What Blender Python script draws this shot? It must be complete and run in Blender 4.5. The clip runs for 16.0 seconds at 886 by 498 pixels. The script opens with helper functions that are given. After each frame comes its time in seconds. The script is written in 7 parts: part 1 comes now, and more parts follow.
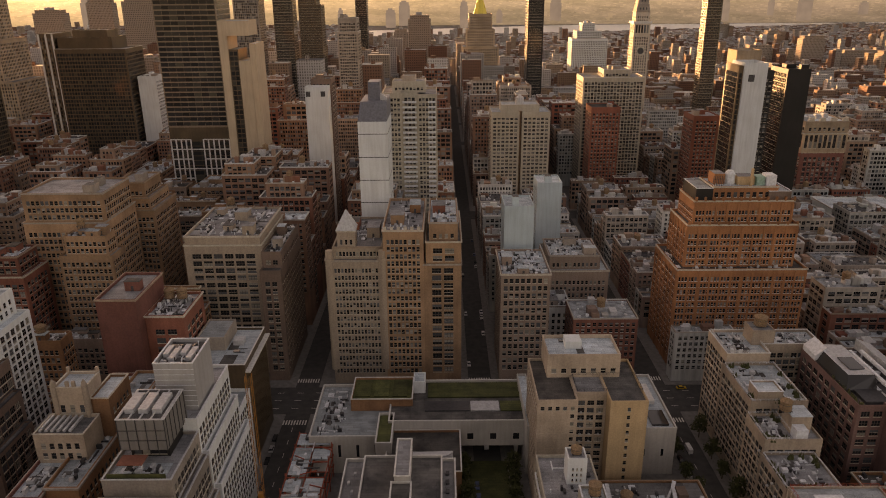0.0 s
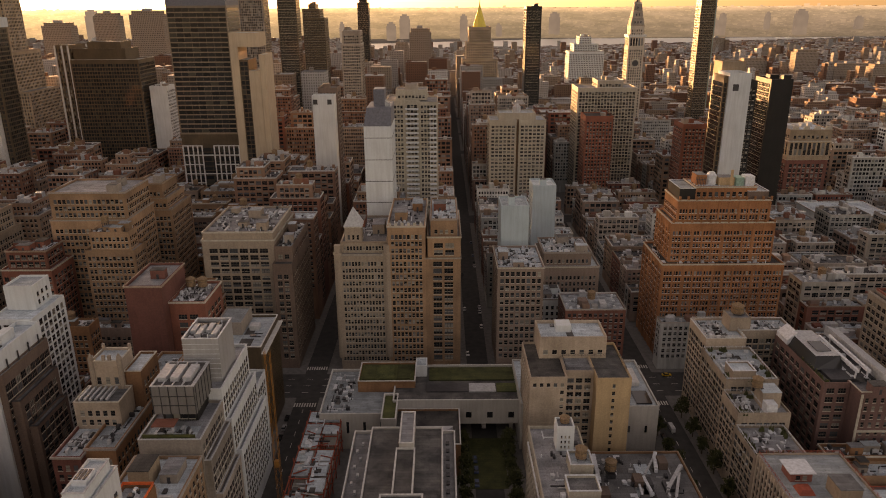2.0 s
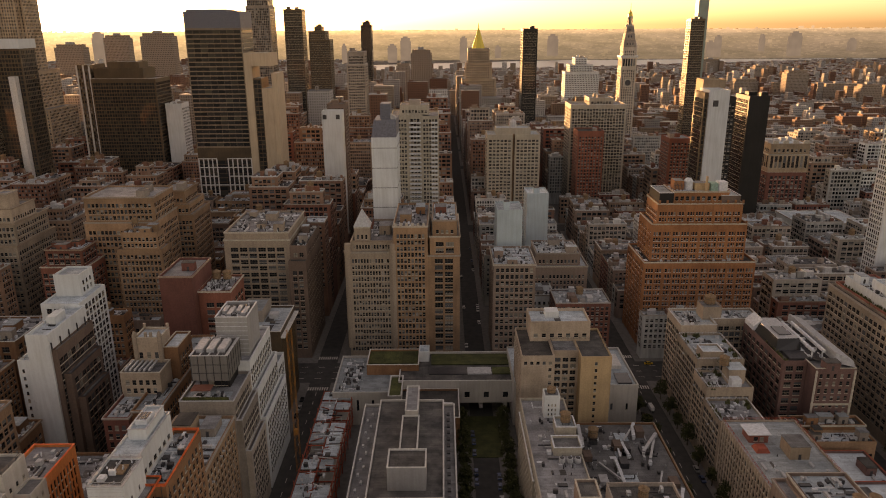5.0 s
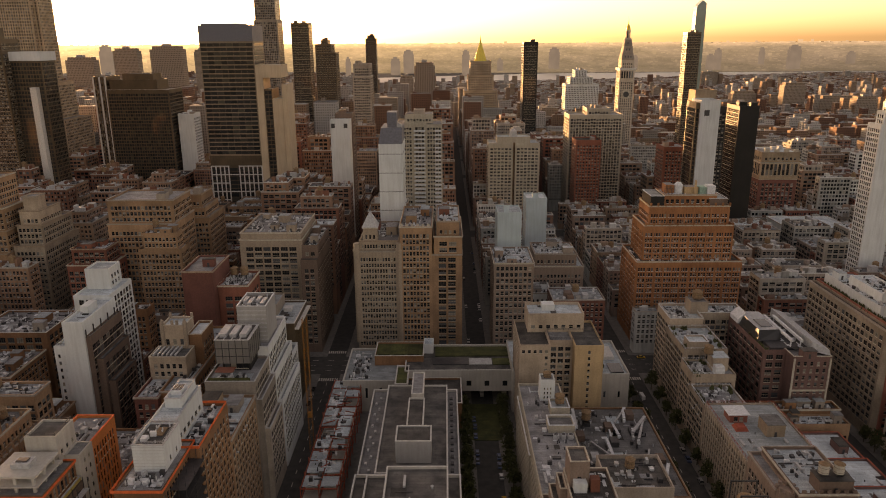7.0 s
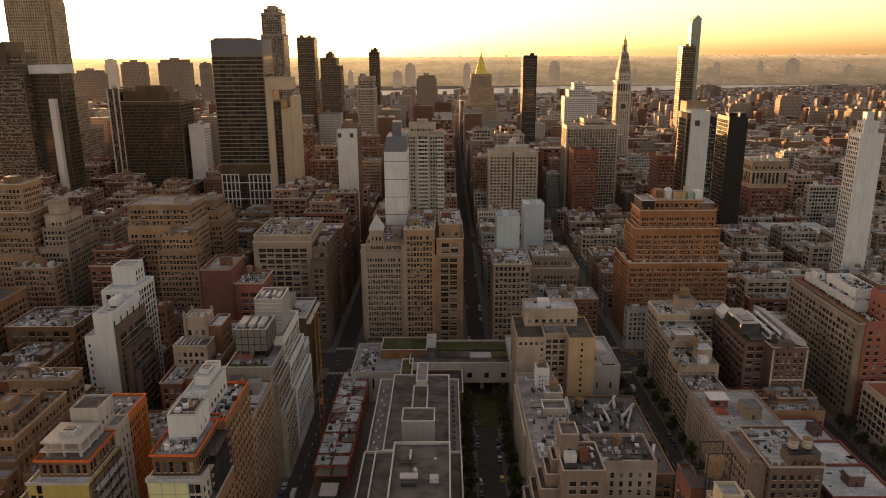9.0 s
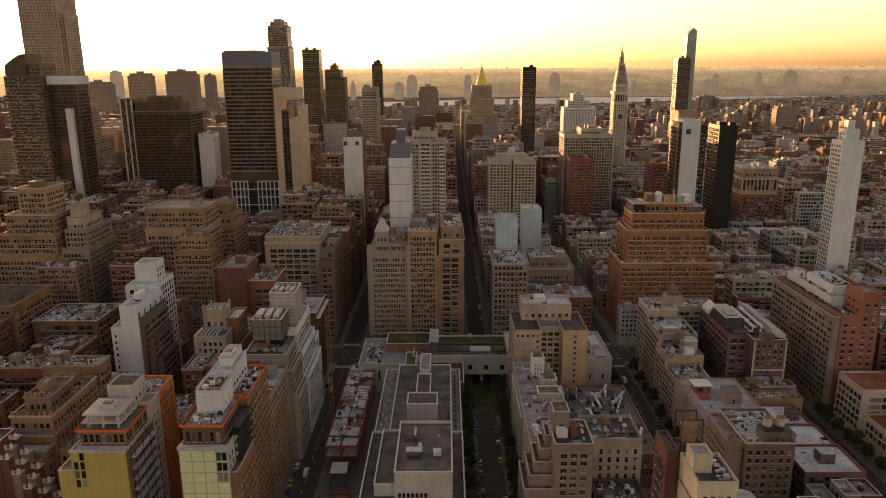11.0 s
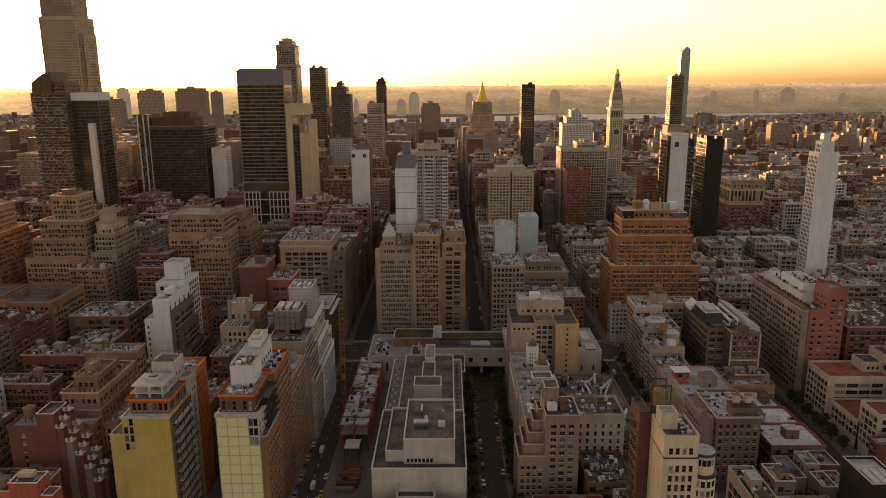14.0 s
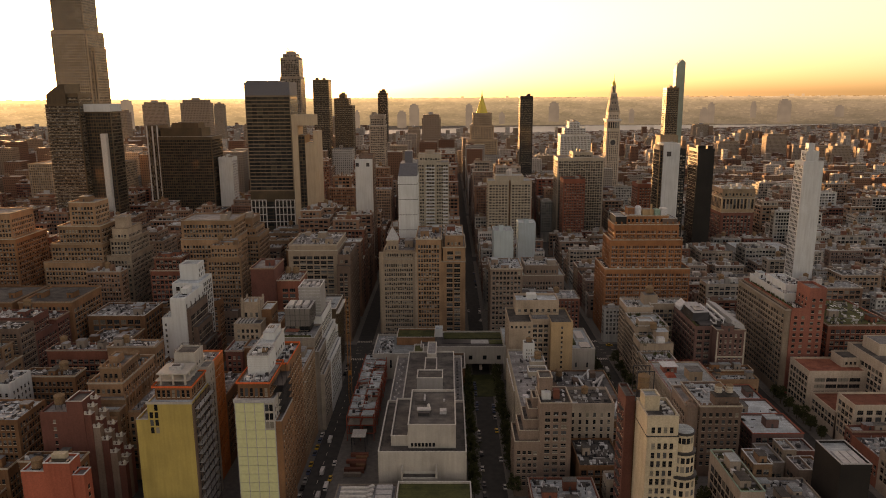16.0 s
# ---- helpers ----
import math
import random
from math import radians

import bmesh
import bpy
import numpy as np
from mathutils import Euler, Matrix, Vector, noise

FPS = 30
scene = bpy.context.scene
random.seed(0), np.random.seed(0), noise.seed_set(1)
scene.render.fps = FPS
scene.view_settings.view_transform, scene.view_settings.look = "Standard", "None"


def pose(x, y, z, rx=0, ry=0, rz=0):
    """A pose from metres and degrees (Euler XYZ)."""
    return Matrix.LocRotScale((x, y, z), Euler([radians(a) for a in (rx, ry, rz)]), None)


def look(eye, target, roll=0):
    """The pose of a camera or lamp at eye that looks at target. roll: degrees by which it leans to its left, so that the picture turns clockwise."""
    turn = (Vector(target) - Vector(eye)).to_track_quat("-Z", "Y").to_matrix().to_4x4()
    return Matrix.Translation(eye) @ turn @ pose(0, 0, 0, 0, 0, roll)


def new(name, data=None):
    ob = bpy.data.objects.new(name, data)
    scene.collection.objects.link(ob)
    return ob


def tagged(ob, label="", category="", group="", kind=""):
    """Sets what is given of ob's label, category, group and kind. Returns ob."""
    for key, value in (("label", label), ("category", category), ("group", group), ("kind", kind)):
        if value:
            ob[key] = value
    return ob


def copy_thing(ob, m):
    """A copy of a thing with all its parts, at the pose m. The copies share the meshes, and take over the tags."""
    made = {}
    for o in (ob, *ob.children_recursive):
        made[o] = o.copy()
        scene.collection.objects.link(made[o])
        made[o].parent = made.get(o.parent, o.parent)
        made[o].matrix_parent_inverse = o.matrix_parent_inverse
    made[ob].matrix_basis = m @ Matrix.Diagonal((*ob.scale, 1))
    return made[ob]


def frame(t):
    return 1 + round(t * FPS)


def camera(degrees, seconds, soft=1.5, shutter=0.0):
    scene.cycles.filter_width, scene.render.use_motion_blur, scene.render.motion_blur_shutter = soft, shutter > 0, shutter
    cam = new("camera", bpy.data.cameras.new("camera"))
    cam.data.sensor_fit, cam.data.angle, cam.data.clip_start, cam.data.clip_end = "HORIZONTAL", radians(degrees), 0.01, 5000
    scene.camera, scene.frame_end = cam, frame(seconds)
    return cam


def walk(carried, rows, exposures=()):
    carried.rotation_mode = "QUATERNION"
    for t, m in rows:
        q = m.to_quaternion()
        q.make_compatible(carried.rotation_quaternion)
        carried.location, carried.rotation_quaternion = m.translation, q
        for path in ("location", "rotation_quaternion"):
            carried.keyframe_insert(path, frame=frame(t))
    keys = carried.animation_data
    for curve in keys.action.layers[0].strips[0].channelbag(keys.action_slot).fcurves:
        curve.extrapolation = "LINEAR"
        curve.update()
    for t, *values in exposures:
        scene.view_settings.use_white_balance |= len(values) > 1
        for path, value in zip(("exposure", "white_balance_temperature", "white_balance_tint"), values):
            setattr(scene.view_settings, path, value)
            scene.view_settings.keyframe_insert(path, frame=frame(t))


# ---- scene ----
cam = camera(63.4, 16.0, soft=1.0)
PATH = [
    (0.0, pose(0.00, 0.00, 177.00, 70.100, 0.400, -0.100)),
    (0.5, pose(-0.17, -6.50, 177.00, 70.300, 0.300, -0.100)),
    (1.0, pose(-0.17, -12.83, 177.00, 70.600, 0.300, -0.100)),
    (1.5, pose(-0.34, -18.98, 177.00, 70.800, 0.300, -0.100)),
    (2.0, pose(-0.51, -25.14, 177.00, 71.100, 0.300, -0.100)),
    (2.5, pose(-0.68, -31.12, 177.00, 71.400, 0.300, -0.100)),
    (3.0, pose(-0.68, -37.11, 177.00, 71.700, 0.300, -0.100)),
    (3.5, pose(-0.85, -43.09, 177.17, 71.900, 0.300, -0.100)),
    (4.0, pose(-0.85, -49.08, 177.17, 72.200, 0.300, -0.100)),
    (6.5, pose(-1.37, -79.52, 177.00, 73.400, 0.300, 0.000)),
    (7.0, pose(-1.54, -85.50, 177.00, 73.700, 0.300, 0.100)),
    (7.5, pose(-1.54, -91.66, 177.17, 74.000, 0.300, 0.100)),
    (8.0, pose(-1.71, -97.81, 177.17, 74.200, 0.300, 0.100)),
    (8.5, pose(-1.88, -103.97, 177.17, 74.500, 0.300, 0.200)),
    (9.0, pose(-2.05, -110.12, 177.17, 74.700, 0.300, 0.200)),
    (11.5, pose(-2.56, -140.90, 177.00, 75.800, 0.300, 0.300)),
    (12.0, pose(-2.65, -147.06, 177.00, 76.000, 0.300, 0.300)),
    (12.5, pose(-2.74, -153.22, 177.00, 76.200, 0.300, 0.350)),
    (13.0, pose(-2.91, -159.37, 176.83, 76.400, 0.300, 0.400)),
    (13.5, pose(-3.08, -165.19, 176.83, 76.700, 0.300, 0.400)),
    (14.0, pose(-3.25, -171.00, 176.83, 76.900, 0.300, 0.400)),
    (14.5, pose(-3.25, -176.81, 176.83, 77.100, 0.300, 0.400)),
    (15.0, pose(-3.42, -182.63, 176.83, 77.350, 0.300, 0.400)),
    (15.5, pose(-3.59, -188.44, 176.83, 77.600, 0.300, 0.400)),
    (16.0, pose(-3.76, -194.26, 176.83, 77.800, 0.300, 0.400)),
]
EXPO = ((0.0, 2.66, 13200, 36), (8.0, 2.52, 13000, 33), (16.0, 2.38, 13400, 33))
walk(cam, PATH, EXPO)

# ---- world and sun ----
SUN_AZ = 33.0      # degrees to the left of the street's axis
SUN_EL = 1.9
world = bpy.data.worlds.new("dawn")
scene.world = world
world.use_nodes = True
wn = world.node_tree
sky = wn.nodes.new("ShaderNodeTexSky")
sky.sky_type = "NISHITA"
sky.sun_disc = False
sky.sun_elevation = radians(SUN_EL)
sky.sun_rotation = radians(-SUN_AZ)
sky.altitude = 150
sky.air_density = 0.55
sky.dust_density = 1.4
sky.ozone_density = 1.1
bg = wn.nodes["Background"]
bg.inputs["Strength"].default_value = 0.12
soft_sky = wn.nodes.new("ShaderNodeHueSaturation")   # morning haze
soft_sky.inputs["Saturation"].default_value = 0.74
wn.links.new(sky.outputs[0], soft_sky.inputs["Color"])
wn.links.new(soft_sky.outputs[0], bg.inputs["Color"])

sun_data = bpy.data.lights.new("sun", "SUN")
sun_data.energy = 2.5
sun_data.angle = radians(0.6)
sun_data.color = (1.0, 0.72, 0.42)
sun = new("sun", sun_data)
a, e = radians(SUN_AZ), radians(SUN_EL)
sun.matrix_world = look((0, 0, 400), (math.sin(a) * math.cos(e) * 100, -math.cos(a) * math.cos(e) * 100, 400 - 100 * math.sin(e)))


# ---- materials ----
def material(name, rough=0.85, metal=0.0, spec=0.3):
    m = bpy.data.materials.new(name)
    m.use_nodes = True
    b = m.node_tree.nodes["Principled BSDF"]
    b.inputs["Roughness"].default_value = rough
    b.inputs["Metallic"].default_value = metal
    b.inputs["Specular IOR Level"].default_value = spec
    return m, m.node_tree, b


def noise_node(nt, scale, detail=4.0, stretch=(1, 1, 1), coord="pos"):
    if coord == "pos":
        src = nt.nodes.new("ShaderNodeNewGeometry").outputs["Position"]
    else:
        src = nt.nodes.new("ShaderNodeTexCoord").outputs["Object"]
    mp = nt.nodes.new("ShaderNodeMapping")
    mp.inputs["Scale"].default_value = stretch
    nt.links.new(src, mp.inputs["Vector"])
    n = nt.nodes.new("ShaderNodeTexNoise")
    n.inputs["Scale"].default_value = scale
    n.inputs["Detail"].default_value = detail
    nt.links.new(mp.outputs[0], n.inputs["Vector"])
    return n.outputs["Fac"]


def ramp_node(nt, fac, stops):
    r = nt.nodes.new("ShaderNodeValToRGB")
    while len(r.color_ramp.elements) < len(stops):
        r.color_ramp.elements.new(0.5)
    for el, (p, c) in zip(r.color_ramp.elements, stops):
        el.position = p
        el.color = (*c, 1)
    nt.links.new(fac, r.inputs["Fac"])
    return r.outputs["Color"]


def mul_node(nt, a, b, fac=1.0, kind="MULTIPLY"):
    m = nt.nodes.new("ShaderNodeMix")
    m.data_type = "RGBA"
    m.blend_type = kind
    m.inputs["Factor"].default_value = fac
    for i, v in ((6, a), (7, b)):
        if isinstance(v, tuple):
            m.inputs[i].default_value = (*v, 1)
        else:
            nt.links.new(v, m.inputs[i])
    return m.outputs[2]


def bump_node(nt, bsdf, h, strength=0.3, dist=0.1):
    b = nt.nodes.new("ShaderNodeBump")
    b.inputs["Strength"].default_value = strength
    b.inputs["Distance"].default_value = dist
    nt.links.new(h, b.inputs["Height"])
    nt.links.new(b.outputs[0], bsdf.inputs["Normal"])


def wall_material(name, color, vary=0.3, rough=0.85, per_object=0.25, rub=0.15):
    """Masonry: broad stains, vertical streaks, fine grain, and a tint of its own for each object."""
    m, nt, b = material(name, rough)
    grey = sum(color) / 3
    color = tuple(max(0.008, grey + (c - grey) * 1.06) for c in color)
    big = ramp_node(nt, noise_node(nt, 0.09), [(0.3, (1 - vary,) * 3), (0.7, (1 + vary * 0.5,) * 3)])
    streak = ramp_node(nt, noise_node(nt, 0.8, 3, (1, 1, 0.08)), [(0.3, (0.90, 0.89, 0.88)), (0.62, (1.04, 1.04, 1.03))])
    grain = ramp_node(nt, noise_node(nt, 1.7, 5), [(0.32, (1 - rub, 1 - rub, 1 - rub)), (0.68, (1 + rub * 0.6, 1 + rub * 0.6, 1 + rub * 0.6))])
    c = mul_node(nt, color, big)
    c = mul_node(nt, c, streak)
    c = mul_node(nt, c, grain)
    info = nt.nodes.new("ShaderNodeObjectInfo")
    tint = ramp_node(nt, info.outputs["Random"], [(0.0, (1 - per_object,) * 3), (1.0, (1 + per_object, 1 + per_object * 0.9, 1 + per_object * 0.8))])
    c = mul_node(nt, c, tint)
    nt.links.new(c, b.inputs["Base Color"])
    bump_node(nt, b, noise_node(nt, 5.0, 2), 0.12, 0.05)
    return m


WALLS = {
    "red": wall_material("brick_red", (0.22, 0.085, 0.062)),
    "brown": wall_material("brick_brown", (0.23, 0.12, 0.07)),
    "tan": wall_material("brick_tan", (0.31, 0.195, 0.13)),
    # orange-brown brick, reddened to stand for sun reflected onto the front
    "orange": wall_material("brick_orange_lit", (0.36, 0.16, 0.085), per_object=0.05),
    "beige": wall_material("brick_beige", (0.37, 0.30, 0.245)),
    "stone": wall_material("limestone", (0.36, 0.275, 0.205)),
    "grey": wall_material("concrete_grey", (0.31, 0.27, 0.24)),
    "white": wall_material("white_brick", (0.58, 0.62, 0.635), 0.12, per_object=0.08, rub=0.06),
    "putty": wall_material("putty_brick", (0.40, 0.365, 0.31), 0.15, per_object=0.05),
    "taupestone": wall_material("taupe_stone", (0.33, 0.265, 0.215), 0.15, per_object=0.04),
    "umber": wall_material("umber_brick", (0.17, 0.12, 0.10), 0.2, per_object=0.05),
    "mesh": wall_material("plant_mesh_screen", (0.17, 0.165, 0.16), 0.15, 0.5, 0.05, 0.05),
    "taupe": wall_material("taupe_brick", (0.26, 0.195, 0.165), 0.15, per_object=0.05),
    "mauve": wall_material("mauve_brown_brick", (0.165, 0.098, 0.09), 0.2, per_object=0.05),
    "oxblood": wall_material("oxblood_brick", (0.17, 0.07, 0.058), 0.2, per_object=0.08),
    "dark": wall_material("dark_cladding", (0.016, 0.015, 0.015), 0.3, 0.6),
    "bronze": wall_material("bronze_cladding", (0.10, 0.07, 0.045), 0.3, 0.45),
    "yellow": wall_material("yellow_sheathing", (0.46, 0.35, 0.13), 0.12, 0.6, 0.0, 0.05),
    "orangemesh": wall_material("orange_sheathing", (0.60, 0.20, 0.08), 0.2, 0.8, 0.0),
    # buff brick, also the sunlit tone of one apartment block
    "tanlight": wall_material("brick_buff_lit", (0.47, 0.33, 0.205), 0.15, per_object=0.0),
    "smooth": wall_material("smooth_white_render", (0.54, 0.58, 0.60), 0.08, 0.8, 0.06, 0.05),
    "bluewhite": wall_material("pale_blue_grey_render", (0.40, 0.50, 0.54), 0.08, 0.8, 0.06, 0.05),
    "sand": wall_material("smooth_beige_render", (0.46, 0.37, 0.28), 0.08, 0.8, 0.06, 0.05),
    "band": wall_material("pale_metal_bands", (0.20, 0.155, 0.12), 0.2, 0.5, 0.0),
    "cream": wall_material("cream_terracotta", (0.54, 0.47, 0.36), 0.2, per_object=0.05),
    "ivory": wall_material("ivory_concrete", (0.50, 0.425, 0.36), 0.15, per_object=0.04),
    "salmon": wall_material("salmon_paint", (0.44, 0.125, 0.085), 0.15, per_object=0.05),
    "redlight": wall_material("brick_orange_red", (0.30, 0.115, 0.09), 0.2, per_object=0.0),
    "screen": wall_material("louvred_screen", (0.34, 0.34, 0.34), 0.15, 0.6, 0.05, 0.06),
    "concrete": wall_material("raw_concrete", (0.44, 0.42, 0.39), 0.2, 0.8, 0.0, 0.06),
}


def roof_material(name, lo, hi):
    """Flat roofing: laid strips with seams, patches, stains and grit."""
    m, nt, b = material(name, 0.85)
    geo = nt.nodes.new("ShaderNodeNewGeometry")
    br = nt.nodes.new("ShaderNodeTexBrick")
    br.inputs["Scale"].default_value = 1.0
    br.inputs["Brick Width"].default_value = 5.5
    br.inputs["Row Height"].default_value = 1.5
    br.inputs["Mortar Size"].default_value = 0.05
    br.inputs["Color1"].default_value = (0.84, 0.84, 0.84, 1)
    br.inputs["Color2"].default_value = (1.08, 1.08, 1.08, 1)
    br.inputs["Mortar"].default_value = (0.6, 0.6, 0.6, 1)
    nt.links.new(geo.outputs["Position"], br.inputs["Vector"])
    c = ramp_node(nt, noise_node(nt, 0.16, 8), [(0.32, lo), (0.47, tuple((p + q) / 2 for p, q in zip(lo, hi))), (0.64, hi)])
    c = mul_node(nt, c, br.outputs["Color"])
    stain = ramp_node(nt, noise_node(nt, 0.55, 6), [(0.36, (0.45, 0.44, 0.43)), (0.44, (1.0, 1.0, 1.0))])
    c = mul_node(nt, c, stain, 0.3)
    c = mul_node(nt, c, ramp_node(nt, noise_node(nt, 3.5, 4), [(0.3, (0.7, 0.7, 0.7)), (0.66, (1.12, 1.12, 1.12))]))
    info = nt.nodes.new("ShaderNodeObjectInfo")
    tint = ramp_node(nt, info.outputs["Random"], [(0.0, (0.62, 0.60, 0.58)), (1.0, (1.25, 1.25, 1.25))])
    c = mul_node(nt, c, tint)
    nt.links.new(c, b.inputs["Base Color"])
    bump_node(nt, b, noise_node(nt, 2.0, 4), 0.3, 0.1)
    return m


ROOFS = {
    "light": roof_material("roof_light", (0.30, 0.36, 0.395), (0.46, 0.54, 0.585)),
    "membrane": roof_material("roof_membrane", (0.36, 0.43, 0.47), (0.50, 0.58, 0.62)),
    "grey": roof_material("roof_grey", (0.15, 0.155, 0.165), (0.27, 0.28, 0.295)),
    "dark": roof_material("roof_dark", (0.045, 0.045, 0.047), (0.13, 0.125, 0.12)),
    "red": roof_material("roof_terracotta", (0.20, 0.06, 0.04), (0.34, 0.12, 0.08)),
    "green": roof_material("roof_planted", (0.045, 0.055, 0.02), (0.10, 0.11, 0.04)),
}


def glass_material(name, dark, pale, share=0.72, rough=0.2, island=True):
    """Window glass: mostly dark rooms behind, some painted sky reflections, some with blinds drawn."""
    m, nt, b = material(name, rough, 0.0, 0.28)
    if island:
        rnd = nt.nodes.new("ShaderNodeNewGeometry").outputs["Random Per Island"]
    else:
        rnd = nt.nodes.new("ShaderNodeObjectInfo").outputs["Random"]
    c = ramp_node(nt, rnd, [(0.0, dark), (share, tuple(v * 2.4 for v in dark)), (share + 0.02, (0.055, 0.062, 0.07)), (share + 0.2, (0.10, 0.11, 0.12)),
                            (share + 0.22, pale), (1.0, tuple(v * 0.6 for v in pale))])
    nt.links.new(c, b.inputs["Base Color"])
    return m


GLASS = glass_material("window_glass", (0.010, 0.010, 0.011), (0.26, 0.25, 0.23), 0.6)
GLASS_OBJ = glass_material("window_glass_single", (0.010, 0.010, 0.011), (0.30, 0.28, 0.24), 0.62, island=False)
GLASS_CURTAIN, nt, b = material("curtain_wall_glass", 0.06, 0.0, 0.4)
rnd = nt.nodes.new("ShaderNodeNewGeometry").outputs["Random Per Island"]
nt.links.new(ramp_node(nt, rnd, [(0.0, (0.018, 0.018, 0.019)), (0.7, (0.034, 0.034, 0.034)), (0.9, (0.05, 0.048, 0.042)), (1.0, (0.075, 0.07, 0.055))]), b.inputs["Base Color"])


def plain(name, color, rough=0.7, metal=0.0, vary=0.2, scale=1.0):
    m, nt, b = material(name, rough, metal)
    c = ramp_node(nt, noise_node(nt, scale, 5), [(0.3, tuple(v * (1 - vary) for v in color)), (0.7, tuple(v * (1 + vary) for v in color))])
    nt.links.new(c, b.inputs["Base Color"])
    return m


GREEN_GLASS = plain("green_curtain_glass", (0.20, 0.27, 0.25), 0.18, 0.0, 0.12, 0.08)
TRIM = plain("stone_trim", (0.42, 0.38, 0.32))
BAR = plain("dark_window_bars", (0.07, 0.06, 0.055), 0.6)
TRIM_WHITE = plain("white_trim", (0.52, 0.51, 0.49))
PALE_METAL = plain("white_coated_metal", (0.54, 0.57, 0.60), 0.6)
METAL = plain("galvanised_metal", (0.40, 0.41, 0.42), 0.65, 0.15)
COPING = plain("stone_coping", (0.30, 0.265, 0.235), 0.85)
METAL_DARK = plain("dark_steel", (0.06, 0.06, 0.065), 0.5, 0.5)
RED_STEEL = plain("red_primer_steel", (0.34, 0.07, 0.04), 0.6)
ORANGE_NET = plain("orange_netting", (0.75, 0.14, 0.05), 0.8)
TANK_WOOD = plain("weathered_cedar", (0.22, 0.14, 0.085), 0.9, 0.0, 0.35, 2.0)
PALE_TANK = plain("pale_tank_boards", (0.46, 0.42, 0.36), 0.85, 0.0, 0.12, 2.0)
COPPER = plain("verdigris_copper", (0.22, 0.36, 0.30), 0.7)
GOLD = plain("gilded_tile", (0.62, 0.46, 0.10), 0.35, 0.6)
LEAF = plain("foliage", (0.055, 0.06, 0.022), 0.8, 0.0, 0.45, 0.6)
BARK = plain("bark", (0.10, 0.075, 0.05), 0.9)
ASPHALT = plain("asphalt", (0.05, 0.049, 0.048), 0.85, 0.0, 0.25, 0.3)
PAVING = plain("pavement_concrete", (0.15, 0.145, 0.14), 0.85, 0.0, 0.2, 0.5)
PAINT_LINE = plain("road_paint", (0.55, 0.54, 0.50), 0.7)

SLATE = plain("slate_grey_cladding", (0.13, 0.135, 0.16), 0.6)
PANEL = plain("pale_yellow_panel", (0.60, 0.62, 0.36), 0.5, 0.0, 0.08, 0.8)
CRANE = plain("crane_orange", (0.36, 0.15, 0.04), 0.6)

# middle distance: a brick or stone colour for each building
def loft_masonry(name, stops):
    m, nt, b = material(name, 0.85)
    geo = nt.nodes.new("ShaderNodeNewGeometry")
    hue = ramp_node(nt, geo.outputs["Random Per Island"], stops)
    c = mul_node(nt, hue, ramp_node(nt, noise_node(nt, 0.7, 4, (1, 1, 0.1)), [(0.3, (0.75, 0.75, 0.75)), (0.65, (1.1, 1.1, 1.1))]))
    c = mul_node(nt, c, ramp_node(nt, noise_node(nt, 0.06, 3), [(0.3, (0.75, 0.75, 0.75)), (0.7, (1.2, 1.2, 1.2))]))
    nt.links.new(c, b.inputs["Base Color"])
    return m


OLD_WALL = loft_masonry("old_loft_masonry", [(0.0, (0.21, 0.08, 0.055)), (0.3, (0.20, 0.10, 0.068)), (0.6, (0.30, 0.175, 0.12)), (0.85, (0.24, 0.125, 0.09)), (1.0, (0.37, 0.27, 0.205))])
MID_WALL = loft_masonry("loft_masonry", [(0.0, (0.21, 0.075, 0.055)), (0.15, (0.19, 0.10, 0.075)), (0.35, (0.29, 0.20, 0.15)), (0.5, (0.22, 0.15, 0.13)), (0.65, (0.36, 0.32, 0.28)), (0.8, (0.30, 0.32, 0.32)), (0.92, (0.44, 0.46, 0.45)), (1.0, (0.58, 0.60, 0.59))])

# the far shore, a backdrop: dawn haze painted as emission, brighter upwards and sunwards
m, nt, b = material("painted_haze_distance", 1.0, 0.0, 0.0)
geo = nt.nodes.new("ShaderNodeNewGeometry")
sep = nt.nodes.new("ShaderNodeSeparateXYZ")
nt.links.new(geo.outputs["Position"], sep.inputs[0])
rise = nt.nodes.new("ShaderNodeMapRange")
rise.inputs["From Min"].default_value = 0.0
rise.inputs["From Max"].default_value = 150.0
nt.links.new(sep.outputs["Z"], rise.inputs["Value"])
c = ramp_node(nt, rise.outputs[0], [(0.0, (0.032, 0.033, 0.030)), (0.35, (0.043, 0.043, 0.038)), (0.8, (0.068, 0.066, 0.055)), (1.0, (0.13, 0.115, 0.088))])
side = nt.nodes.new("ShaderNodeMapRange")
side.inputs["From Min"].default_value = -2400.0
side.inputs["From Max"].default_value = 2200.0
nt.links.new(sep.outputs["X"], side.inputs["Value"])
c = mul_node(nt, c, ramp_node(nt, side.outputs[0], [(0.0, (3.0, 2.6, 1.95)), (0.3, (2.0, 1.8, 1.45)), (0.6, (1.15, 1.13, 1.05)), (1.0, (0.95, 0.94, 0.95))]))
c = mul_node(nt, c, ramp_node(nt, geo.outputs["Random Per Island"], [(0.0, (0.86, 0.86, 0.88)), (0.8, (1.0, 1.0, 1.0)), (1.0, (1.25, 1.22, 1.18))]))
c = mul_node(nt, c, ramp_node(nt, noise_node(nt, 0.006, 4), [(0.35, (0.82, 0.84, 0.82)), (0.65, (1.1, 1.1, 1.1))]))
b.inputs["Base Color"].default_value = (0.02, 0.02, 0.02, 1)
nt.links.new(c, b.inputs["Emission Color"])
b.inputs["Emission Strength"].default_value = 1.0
HAZE_GLOW = m
